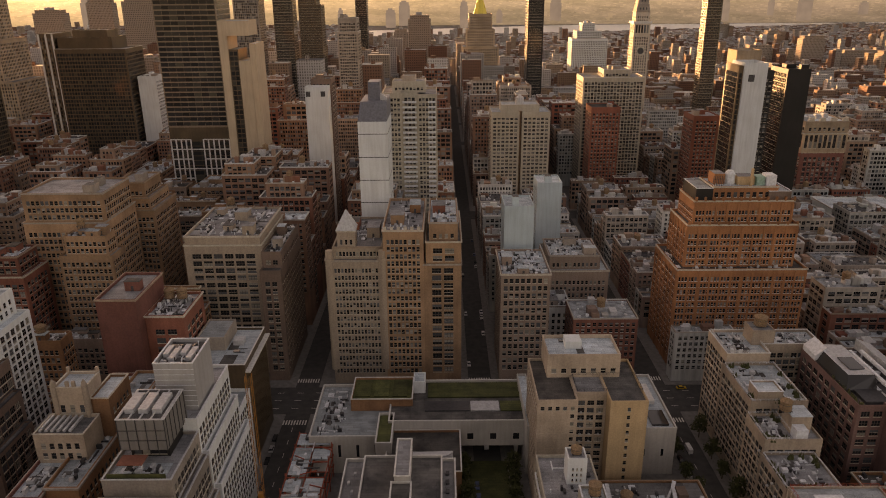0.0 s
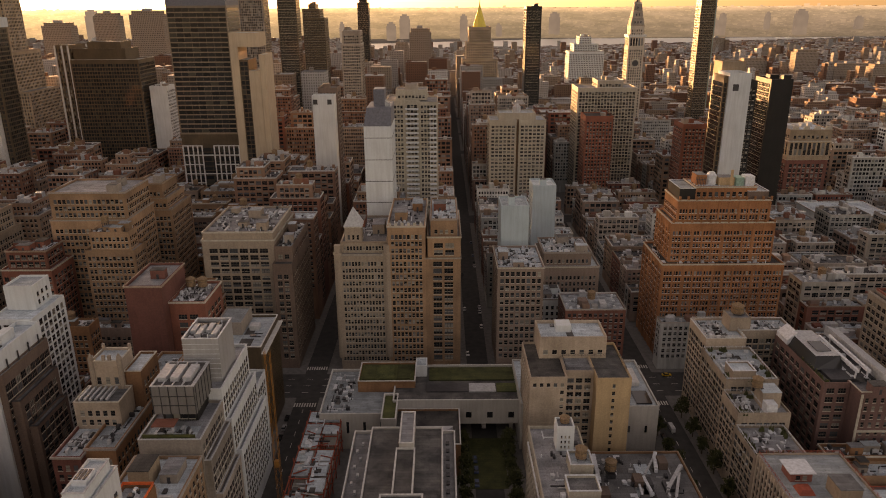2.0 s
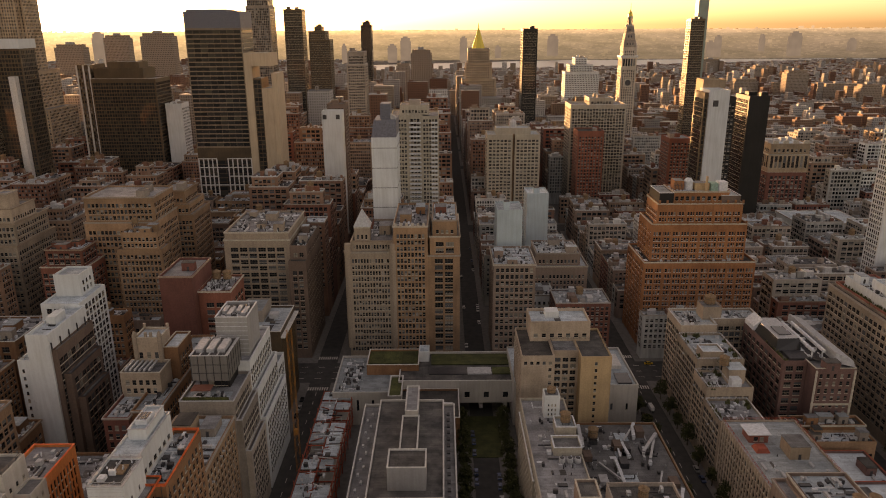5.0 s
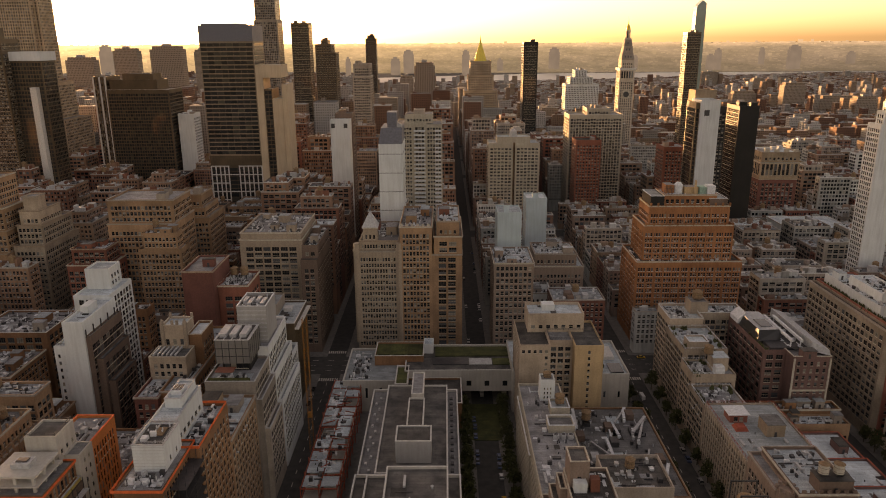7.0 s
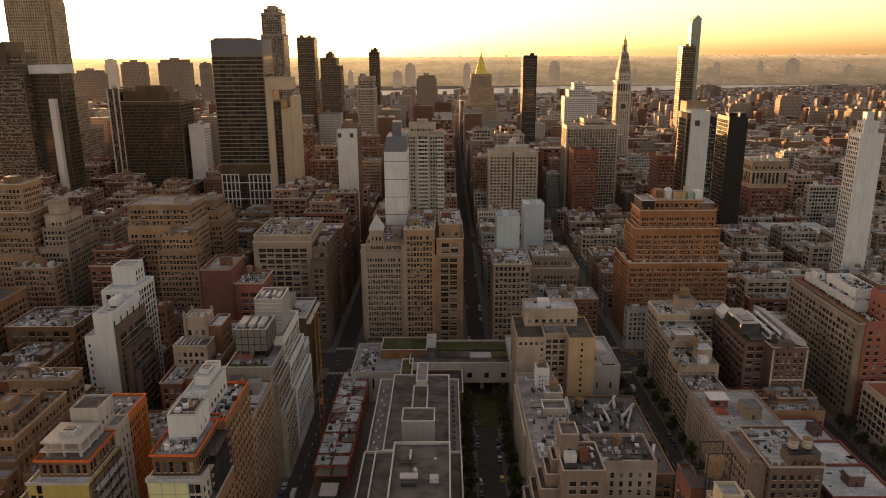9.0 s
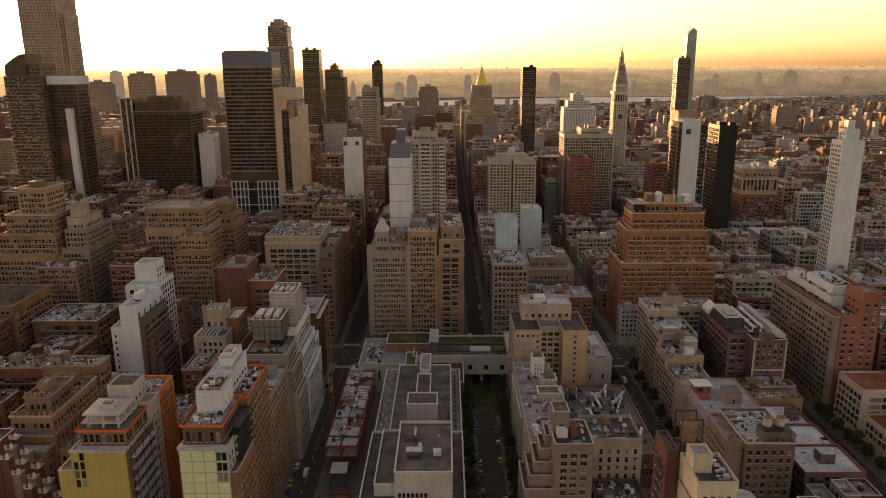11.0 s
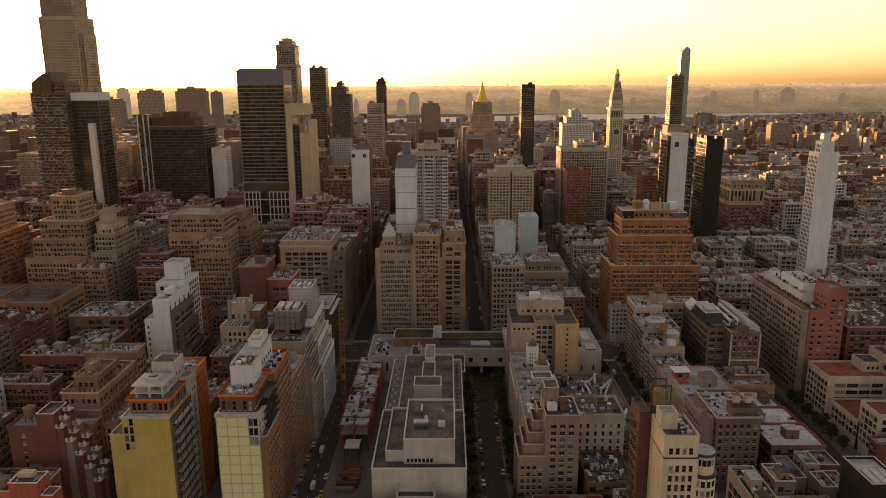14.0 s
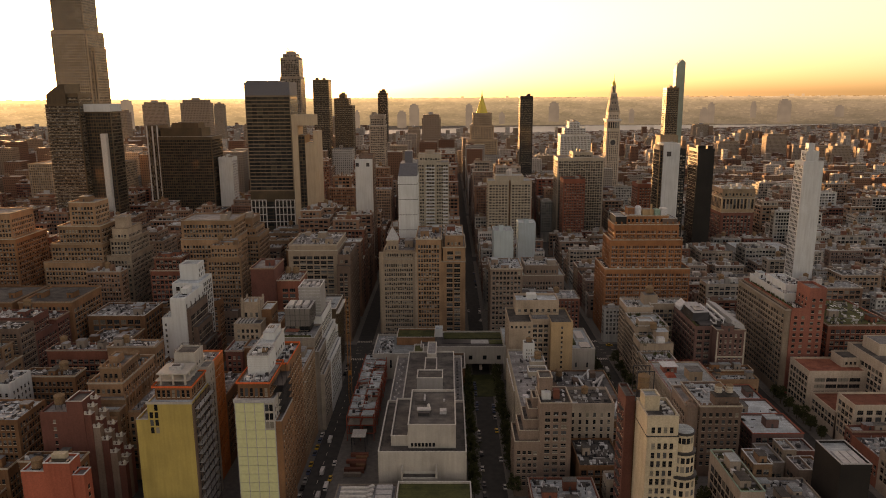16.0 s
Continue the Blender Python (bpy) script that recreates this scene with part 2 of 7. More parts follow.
# haze over the far towers, painted as a flat grey emission
m, nt, b = material("hazy_tower_glow", 1.0, 0.0, 0.0)
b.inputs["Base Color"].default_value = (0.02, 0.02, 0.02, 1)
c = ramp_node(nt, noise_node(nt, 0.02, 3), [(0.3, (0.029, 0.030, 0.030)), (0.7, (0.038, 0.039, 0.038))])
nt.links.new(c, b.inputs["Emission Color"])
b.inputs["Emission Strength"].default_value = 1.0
TOWER_GLOW = m

# far city: floors and bays drawn small by the material
m, nt, b = material("far_facade", 0.85)
geo = nt.nodes.new("ShaderNodeNewGeometry")
sep = nt.nodes.new("ShaderNodeSeparateXYZ")
nt.links.new(geo.outputs["Position"], sep.inputs[0])
add = nt.nodes.new("ShaderNodeMath")
nt.links.new(sep.outputs["X"], add.inputs[0])
nt.links.new(sep.outputs["Y"], add.inputs[1])
comb = nt.nodes.new("ShaderNodeCombineXYZ")
nt.links.new(add.outputs[0], comb.inputs["X"])
nt.links.new(sep.outputs["Z"], comb.inputs["Y"])
brick = nt.nodes.new("ShaderNodeTexBrick")
brick.offset = 0.0
brick.inputs["Scale"].default_value = 1.0
brick.inputs["Brick Width"].default_value = 3.2
brick.inputs["Row Height"].default_value = 3.6
brick.inputs["Mortar Size"].default_value = 0.8
brick.inputs["Color1"].default_value = (0.10, 0.10, 0.10, 1)
brick.inputs["Color2"].default_value = (0.45, 0.44, 0.42, 1)
brick.inputs["Mortar"].default_value = (1, 1, 1, 1)
nt.links.new(comb.outputs[0], brick.inputs["Vector"])
hue = ramp_node(nt, geo.outputs["Random Per Island"], [(0.0, (0.12, 0.06, 0.045)), (0.25, (0.21, 0.11, 0.075)), (0.5, (0.27, 0.20, 0.15)), (0.75, (0.27, 0.26, 0.25)), (1.0, (0.50, 0.48, 0.46))])
nt.links.new(mul_node(nt, hue, brick.outputs["Color"], 0.85), b.inputs["Base Color"])
FAR_FACADE = m
m, nt, b = material("far_roof", 0.85)
geo = nt.nodes.new("ShaderNodeNewGeometry")
c = ramp_node(nt, geo.outputs["Random Per Island"], [(0.0, (0.07, 0.07, 0.07)), (0.4, (0.20, 0.20, 0.21)), (0.7, (0.30, 0.30, 0.30)), (1.0, (0.42, 0.42, 0.41))])
nt.links.new(mul_node(nt, c, ramp_node(nt, noise_node(nt, 0.3, 5), [(0.3, (0.6, 0.6, 0.6)), (0.65, (1.2, 1.2, 1.2))])), b.inputs["Base Color"])
FAR_ROOF = m
m, nt, b = material("loft_roofing", 0.85)
geo = nt.nodes.new("ShaderNodeNewGeometry")
c = ramp_node(nt, geo.outputs["Random Per Island"], [(0.0, (0.05, 0.05, 0.055)), (0.3, (0.14, 0.15, 0.16)), (0.55, (0.25, 0.28, 0.30)), (0.8, (0.37, 0.43, 0.46)), (1.0, (0.52, 0.60, 0.64))])
c = mul_node(nt, c, ramp_node(nt, noise_node(nt, 0.35, 6), [(0.35, (0.5, 0.5, 0.5)), (0.6, (1.15, 1.15, 1.15))]))
nt.links.new(mul_node(nt, c, ramp_node(nt, noise_node(nt, 2.5, 4), [(0.3, (0.7, 0.7, 0.7)), (0.66, (1.15, 1.15, 1.15))])), b.inputs["Base Color"])
MID_ROOF = m
m, nt, b = material("loft_coping", 0.85)
geo = nt.nodes.new("ShaderNodeNewGeometry")
c = ramp_node(nt, geo.outputs["Random Per Island"], [(0.0, (0.22, 0.17, 0.13)), (0.5, (0.36, 0.33, 0.30)), (1.0, (0.56, 0.57, 0.57))])
nt.links.new(c, b.inputs["Base Color"])
MID_COPING = m


# ---- mesh making ----
class Shape:
    """Collects boxes and faces for one mesh."""

    def __init__(self):
        self.v, self.f, self.mi = [], [], []

    def quad(self, a, b, c, d, mi=0):
        n = len(self.v)
        self.v += [a, b, c, d]
        self.f.append((n, n + 1, n + 2, n + 3))
        self.mi.append(mi)

    def box(self, x0, x1, y0, y1, z0, z1, mi=0, bottom=False, top=True):
        n = len(self.v)
        self.v += [(x0, y0, z0), (x1, y0, z0), (x1, y1, z0), (x0, y1, z0), (x0, y0, z1), (x1, y0, z1), (x1, y1, z1), (x0, y1, z1)]
        fs = [(0, 1, 5, 4), (1, 2, 6, 5), (2, 3, 7, 6), (3, 0, 4, 7)]
        if top:
            fs.append((4, 5, 6, 7))
        if bottom:
            fs.append((3, 2, 1, 0))
        self.f += [tuple(n + i for i in f) for f in fs]
        self.mi += [mi] * len(fs)

    def prism(self, cx, cy, r0, r1, z0, z1, n=12, mi=0, turn=0.0, sx=1.0, sy=1.0):
        k = len(self.v)
        for r, z in ((r0, z0), (r1, z1)):
            for i in range(n):
                t = 2 * math.pi * (i + turn) / n
                self.v.append((cx + sx * r * math.cos(t), cy + sy * r * math.sin(t), z))
        for i in range(n):
            j = (i + 1) % n
            self.f.append((k + i, k + j, k + n + j, k + n + i))
            self.mi.append(mi)
        self.f.append(tuple(k + n + i for i in range(n)))
        self.mi.append(mi)
        self.f.append(tuple(k + n - 1 - i for i in range(n)))
        self.mi.append(mi)

    def beam(self, p, q, w, mi=0):
        """A square bar from p to q."""
        p, q = Vector(p), Vector(q)
        d = (q - p).normalized()
        u = d.cross(Vector((0, 0, 1)) if abs(d.z) < 0.9 else Vector((1, 0, 0))).normalized() * w / 2
        w2 = d.cross(u).normalized() * w / 2
        n = len(self.v)
        for c in (p, q):
            self.v += [tuple(c + u + w2), tuple(c - u + w2), tuple(c - u - w2), tuple(c + u - w2)]
        for f in ((0, 1, 5, 4), (1, 2, 6, 5), (2, 3, 7, 6), (3, 0, 4, 7), (4, 5, 6, 7), (3, 2, 1, 0)):
            self.f.append(tuple(n + i for i in f))
            self.mi.append(mi)

    def mesh(self, name, mats, weld=True):
        me = bpy.data.meshes.new(name)
        seen, verts, remap = {}, [], []
        for v in self.v:
            key = (round(v[0], 3), round(v[1], 3), round(v[2], 3))
            if key not in seen:
                seen[key] = len(verts)
                verts.append(v)
            remap.append(seen[key])
        faces = [tuple(remap[i] for i in f) for f in self.f] if weld else self.f
        me.from_pydata(verts if weld else self.v, [], faces)
        for mm in (mats if isinstance(mats, (list, tuple)) else [mats]):
            me.materials.append(mm)
        if any(self.mi):
            me.polygons.foreach_set("material_index", self.mi)
        me.update()
        return me


def part(name, shape, mats, parent=None, label="", kind=""):
    ob = new(name, shape.mesh(name, mats))
    ob.parent = parent
    return tagged(ob, label, "", "", kind)


def thing(name, x, y, z, label, category, group="", kind=""):
    ob = new(name)
    ob.location = (x, y, z)
    ob.empty_display_size = 1
    return tagged(ob, label, category, group, kind)


def window_mesh(w, h, frame_mat, glass, style="double", cooler=False):
    """A window set back in a wall that faces -y: pane, sill and bars; origin at the middle of the sill line, on the pane."""
    s = Shape()
    s.quad((-w / 2, 0, 0), (w / 2, 0, 0), (w / 2, 0, h), (-w / 2, 0, h), 1)
    s.box(-w / 2 - 0.1, w / 2 + 0.1, -0.24, 0, -0.18, 0.02, 0, True)
    if style == "double":
        s.box(-w / 2, w / 2, -0.08, 0, h * 0.47, h * 0.53, 3, True)
        if w > 1.9:
            s.box(-0.07, 0.07, -0.1, 0, 0, h, 3)
    elif style == "wide":
        for k in (-1 / 6, 1 / 6):
            s.box(w * k - 0.08, w * k + 0.08, -0.12, 0, 0, h, 3)
        s.box(-w / 2, w / 2, -0.07, 0, h * 0.5, h * 0.55, 3, True)
    elif style == "triple":
        for k in (-1 / 6, 1 / 6):
            s.box(w * k - 0.17, w * k + 0.17, -0.13, 0, 0, h, 0)
        s.box(-w / 2, w / 2, -0.07, 0, h * 0.48, h * 0.53, 3, True)
    if cooler:
        s.box(-0.35, 0.35, -0.75, 0, 0.02, 0.5, 2, True)
    return s.mesh("window", [frame_mat, glass, METAL, BAR])


HEROES = []          # plan rectangles that the common lots keep clear of
WINDOW_MESHES = {}


def claim(x0, x1, y0, y1):
    HEROES.append((x0, x1, y0, y1))


def shared_window(w, h, frame_mat, glass, style, cooler):
    key = (w, h, frame_mat.name, glass.name, style, cooler)
    if key not in WINDOW_MESHES:
        WINDOW_MESHES[key] = window_mesh(w, h, frame_mat, glass, style, cooler)
    return WINDOW_MESHES[key]


def facade(s, o, u, n, length, z0, z1, spec, base, top, bands=0, flat=False):
    """One face of a building as a connected sheet, with recessed openings and spandrels. Returns its openings."""
    def at(a, z, d):
        return (o[0] + u[0] * a + n[0] * d, o[1] + u[1] * a + n[1] * d, z)
    cols = int((length - 1.0) / spec[0]) if spec else 0
    floors = int((z1 - z0 - base - top) / spec[1]) if spec else 0
    if cols < 1 or floors < 1:
        s.quad(at(0, z0, 0), at(length, z0, 0), at(length, z1, 0), at(0, z1, 0))
        return []
    pitch, floor, w, h = spec[:4]
    deep = spec[5] if len(spec) > 5 else 0.0
    off = (length - cols * pitch) / 2
    us, zs = [0.0], [z0]
    for i in range(cols):
        a = off + i * pitch + (pitch - w) / 2
        us += [a, a + w]
    us.append(length)
    for j in range(floors):
        b = z0 + base + j * floor + floor * 0.25
        zs += [b, b + h]
    zs.append(z1)
    nu, nz = len(us) - 1, len(zs) - 1
    if flat:
        s.quad(at(0, z0, 0), at(length, z0, 0), at(length, z1, 0), at(0, z1, 0))
        return [((us[i] + us[i + 1]) / 2, zs[j], at((us[i] + us[i + 1]) / 2, zs[j], 0.06)) for i in range(1, nu, 2) for j in range(1, nz, 2)]
    hole = -0.11 - deep

    def depth(i, j):
        if i < 0 or j < 0 or i >= nu or j >= nz:
            return 0.0
        if i % 2 and j % 2:
            return hole
        if j in (0, nz - 1) or i in (0, nu - 1):
            return 0.0
        if bands and j % 2 == 0 and (j // 2) % bands == 0:
            return 0.22
        return -deep if i % 2 else 0.0
    out = []
    for i in range(nu):
        for j in range(nz):
            d = depth(i, j)
            a, b, c, e = us[i], us[i + 1], zs[j], zs[j + 1]
            if i % 2 and j % 2:
                out.append(((a + b) / 2, c, at((a + b) / 2, c, hole)))
            else:
                s.quad(at(a, c, d), at(b, c, d), at(b, e, d), at(a, e, d))
            dr = depth(i + 1, j)
            if i + 1 < nu and dr != d:
                s.quad(at(b, c, d), at(b, c, dr), at(b, e, dr), at(b, e, d))
            du = depth(i, j + 1)
            if j + 1 < nz and du != d:
                s.quad(at(a, e, d), at(b, e, d), at(b, e, du), at(a, e, du))
    return out


TRIMS = [TRIM, COPING, plain("brown_stone_trim", (0.27, 0.20, 0.15))]


def block(parent, x0, x1, y0, y1, z0, z1, wall, roof="grey", specs=None, parapet=1.0, cornice=True, near=0, bands=0, glass=None, frame_mat=None,
          base=None, top=0.7, skip=None, coolers=0.0):
    """One box of a building: walls with recessed windows and a parapet, roof deck and cornice. specs: window layout by face (f, b, l, r).
    near: how many of its windows are parts of their own; the rest are one joined part."""
    near = int(near * 0.5)
    flat = y0 > 430
    px, py = parent.location.x, parent.location.y
    X0, X1, Y0, Y1 = x0 - px, x1 - px, y0 - py, y1 - py
    specs = specs or {}
    t = 0.45
    zt = z1 + parapet
    if base is None:
        base = 0.6 if z0 > 1 else 5.0
    s = Shape()
    sides = {"f": ((X0, Y0), (1, 0), (0, -1), X1 - X0, 0.0), "r": ((X1, Y0), (0, 1), (1, 0), Y1 - Y0, math.pi / 2),
             "b": ((X1, Y1), (-1, 0), (0, 1), X1 - X0, math.pi), "l": ((X0, Y1), (0, -1), (-1, 0), Y1 - Y0, -math.pi / 2)}
    openings = []
    for face, (o, u, n, length, rot) in sides.items():
        spec = specs.get(face)
        for a, z, p in facade(s, o, u, n, length, z0, zt, spec, base, top + parapet, bands, flat):
            if skip and skip(face, a / length, z):
                s.quad((p[0] - u[0] * spec[2] / 2, p[1] - u[1] * spec[2] / 2, z), (p[0] + u[0] * spec[2] / 2, p[1] + u[1] * spec[2] / 2, z),
                       (p[0] + u[0] * spec[2] / 2, p[1] + u[1] * spec[2] / 2, z + spec[3]), (p[0] - u[0] * spec[2] / 2, p[1] - u[1] * spec[2] / 2, z + spec[3]))
                continue
            openings.append((z, face, p, u, n, rot, spec))
    for (a, b, c, d) in ((X0, X1, Y0, Y0 + t), (X0, X1, Y1 - t, Y1), (X0, X0 + t, Y0 + t, Y1 - t), (X1 - t, X1, Y0 + t, Y1 - t)):
        s.quad((a, c, zt), (b, c, zt), (b, d, zt), (a, d, zt))
    s.quad((X1 - t, Y0 + t, z1), (X0 + t, Y0 + t, z1), (X0 + t, Y0 + t, zt), (X1 - t, Y0 + t, zt))
    s.quad((X0 + t, Y1 - t, z1), (X1 - t, Y1 - t, z1), (X1 - t, Y1 - t, zt), (X0 + t, Y1 - t, zt))
    s.quad((X0 + t, Y0 + t, z1), (X0 + t, Y1 - t, z1), (X0 + t, Y1 - t, zt), (X0 + t, Y0 + t, zt))
    s.quad((X1 - t, Y1 - t, z1), (X1 - t, Y0 + t, z1), (X1 - t, Y0 + t, zt), (X1 - t, Y1 - t, zt))
    part("wall", s, WALLS[wall] if isinstance(wall, str) else wall, parent)
    r = Shape()
    r.quad((X0 + t, Y0 + t, z1), (X1 - t, Y0 + t, z1), (X1 - t, Y1 - t, z1), (X0 + t, Y1 - t, z1))
    part("roof", r, ROOFS[roof] if isinstance(roof, str) else roof, parent)
    if cornice:
        if cornice is True:
            ring(parent, x0 - 0.4, x1 + 0.4, y0 - 0.4, y1 + 0.4, 0.4, zt - 0.75, zt - 0.05, TRIMS[int(abs(x0 * 3 + y0)) % 3], "cornice")
        else:
            ring(parent, x0 - 0.12, x1 + 0.12, y0 - 0.12, y1 + 0.12, 0.5, zt - 0.1, zt + 0.14, cornice, "coping")
    # windows, the upper floors first
    openings.sort(key=lambda q: -q[0])
    j = Shape()
    pick = random.Random(int(abs(x0 * 7 + y0 * 13)))
    fm = frame_mat or TRIM
    for k, (z, face, p, u, n, rot, spec) in enumerate(openings):
        w, h = spec[2], spec[3]
        style = spec[4] if len(spec) > 4 else "double"
        if k < near:
            ob = new("window", shared_window(w, h, fm, glass or GLASS_OBJ, style, pick.random() < coolers))
            ob.parent = parent
            ob.location = p
            ob.rotation_euler = (0, 0, rot)
            continue

        def at(a, d, q):
            return (p[0] + u[0] * a + n[0] * d, p[1] + u[1] * a + n[1] * d, z + q)
        if style == "plain":
            j.quad(at(-w / 2, 0, 0), at(w / 2, 0, 0), at(w / 2, 0, h), at(-w / 2, 0, h), 0)
            continue
        cut = h * (0.5 if k % 3 else 0.42)
        j.quad(at(-w / 2, 0, 0), at(w / 2, 0, 0), at(w / 2, 0, cut - 0.07), at(-w / 2, 0, cut - 0.07), 0)
        j.quad(at(-w / 2, 0, cut + 0.07), at(w / 2, 0, cut + 0.07), at(w / 2, 0, h), at(-w / 2, 0, h), 0)
        j.quad(at(-w / 2, 0.04, cut - 0.07), at(w / 2, 0.04, cut - 0.07), at(w / 2, 0.04, cut + 0.07), at(-w / 2, 0.04, cut + 0.07), 2 if k % 2 else 1)
        e = 0.08 if flat else 0.2 + (spec[5] if len(spec) > 5 else 0.0)
        j.quad(at(-w / 2 - 0.12, e, -0.24), at(w / 2 + 0.12, e, -0.24), at(w / 2 + 0.12, e, 0.0), at(-w / 2 - 0.12, e, 0.0), 2)
        if style in ("wide", "triple") or w > 1.9:
            e = 0.17 if style == "triple" else 0.08
            for q in ((0,) if style == "double" else (-1 / 6, 1 / 6) if style != "plain" else ()):
                j.quad(at(w * q - e, 0.08, 0), at(w * q + e, 0.08, 0), at(w * q + e, 0.08, h), at(w * q - e, 0.08, h), 2 if style == "triple" else 1)
    if j.f:
        part("glazing", j, [glass if glass else GLASS, BAR, fm], parent, "", "stuff")


def ring(parent, x0, x1, y0, y1, t, z0, z1, mat, name="parapet", label=""):
    """A closed rectangular rim of thickness t, one connected piece."""
    px, py = parent.location.x, parent.location.y
    s = Shape()
    o = [(x0 - px, y0 - py), (x1 - px, y0 - py), (x1 - px, y1 - py), (x0 - px, y1 - py)]
    i = [(x0 - px + t, y0 - py + t), (x1 - px - t, y0 - py + t), (x1 - px - t, y1 - py - t), (x0 - px + t, y1 - py - t)]
    for k in range(4):
        m2 = (k + 1) % 4
        s.quad((*o[k], z0), (*o[m2], z0), (*o[m2], z1), (*o[k], z1))
        s.quad((*o[k], z1), (*o[m2], z1), (*i[m2], z1), (*i[k], z1))
        s.quad((*i[m2], z0), (*i[k], z0), (*i[k], z1), (*i[m2], z1))
        s.quad((*i[k], z0), (*i[m2], z0), (*o[m2], z0), (*o[k], z0))
    return part(name, s, mat, parent, label)


def slab(parent, name, x0, x1, y0, y1, z0, z1, mat, label=""):
    """A plain box part given in plan metres."""
    px, py = parent.location.x, parent.location.y
    s = Shape()
    s.box(x0 - px, x1 - px, y0 - py, y1 - py, z0, z1, 0, True)
    return part(name, s, mat, parent, label)


def bulkhead(parent, x0, x1, y0, y1, z, h, mat, roof="grey"):
    """A stair or lift house on a roof, with its own cap and a door."""
    px, py = parent.location.x, parent.location.y
    if y0 > 330:
        s = Shape()
        s.box(x0 - px, x1 - px, y0 - py, y1 - py, z, z + h, 0)
        s.mi[-1] = 1
        part("bulkhead", s, [mat, ROOFS[roof]], parent)
        return
    b = slab(parent, "bulkhead", x0, x1, y0, y1, z, z + h, mat)
    s = Shape()
    s.box(x0 - px - 0.15, x1 - px + 0.15, y0 - py - 0.15, y1 - py + 0.15, z + h, z + h + 0.25, 0, True)
    part("cap", s, ROOFS[roof], b)
    cx = (x0 + x1) / 2 - px
    s = Shape()
    s.box(cx - 0.5, cx + 0.5, y0 - py - 0.06, y0 - py, z, z + 2.1, 0, True)
    part("door", s, METAL_DARK, b)


def roof_bits(parent, x0, x1, y0, y1, z, rnd, n=4):
    """Small fittings on a roof: vents, a skylight, a duct, each a part."""
    px, py = parent.location.x, parent.location.y
    for k in range(n):
        x, y = rnd.uniform(x0 + 1.5, x1 - 1.5) - px, rnd.uniform(y0 + 1.5, y1 - 1.5) - py
        s = Shape()
        kind = rnd.choice(["vent", "skylight", "duct", "pipe", "patch"])
        if kind == "vent":
            s.prism(x, y, 0.35, 0.35, z, z + 1.0, 8)
            s.prism(x, y, 0.6, 0.15, z + 1.0, z + 1.4, 8)
            part("vent", s, METAL, parent)
        elif kind == "skylight":
            w = rnd.uniform(1, 2)
            s.box(x - w, x + w, y - 0.8, y + 0.8, z, z + 0.5)
            part("skylight", s, GLASS_CURTAIN, parent)
        elif kind == "duct":
            l = min(rnd.uniform(3, 8), (y1 - y0) * 0.4)
            s.beam((x, max(y - l / 2, y0 - py + 0.6), z + 0.6), (x, min(y + l / 2, y1 - py - 0.6), z + 0.6), 0.8)
            part("duct", s, METAL, parent)
        elif kind == "pipe":
            l = min(rnd.uniform(3, 9), (x1 - x0) * 0.4)
            s.beam((max(x - l / 2, x0 - px + 0.6), y, z + 0.25), (min(x + l / 2, x1 - px - 0.6), y, z + 0.25), 0.25)
            part("pipe", s, METAL_DARK, parent)
        else:
            w, l = rnd.uniform(1, 3), rnd.uniform(1, 4)
            s.box(max(x - w, x0 - px + 0.6), min(x + w, x1 - px - 0.6), max(y - l, y0 - py + 0.6), min(y + l, y1 - py - 0.6), z, z + 0.06)
            part("roof_patch", s, ROOFS[rnd.choice(["dark", "light", "grey"])], parent)


def roof_litter(parent, x0, x1, y0, y1, z, rnd, n):
    """What lies about on a roof and is too small to pick apart: cables, boxes, boards, vents, stains of gravel."""
    px, py = parent.location.x, parent.location.y
    s = Shape()
    for k in range(min(n, 150)):
        x, y = rnd.uniform(x0 + 1.2, x1 - 1.2) - px, rnd.uniform(y0 + 1.2, y1 - 1.2) - py
        q = rnd.random()
        if q < 0.35:
            w, l, h = rnd.uniform(0.5, 1.8), rnd.uniform(0.5, 2.0), rnd.uniform(0.4, 1.7)
            s.box(x - w / 2, x + w / 2, y - l / 2, y + l / 2, z, z + h, rnd.choice((0, 0, 1, 1, 2)))
        elif q < 0.6:
            l = rnd.uniform(0.5, 3.5)
            if rnd.random() < 0.5:
                s.box(max(x - l, x0 - px + 0.5), min(x + l, x1 - px - 0.5), y - 0.18, y + 0.18, z, z + 0.4, rnd.randrange(3))
            else:
                s.box(x - 0.18, x + 0.18, max(y - l, y0 - py + 0.5), min(y + l, y1 - py - 0.5), z, z + 0.4, rnd.randrange(3))
        elif q < 0.8:
            w, l = rnd.uniform(0.4, 1.4), rnd.uniform(0.4, 2.2)
            s.box(max(x - w, x0 - px + 0.5), min(x + w, x1 - px - 0.5), max(y - l, y0 - py + 0.5), min(y + l, y1 - py - 0.5), z, z + 0.05 + k * 0.0008, rnd.choice([2, 3, 3]))
        else:
            s.prism(x, y, 0.22, 0.22, z, z + rnd.uniform(0.5, 1.6), 6, rnd.randrange(3))
    part("roof_litter", s, [METAL, METAL_DARK, PALE_METAL, ROOFS["dark"]], parent, "", "stuff")


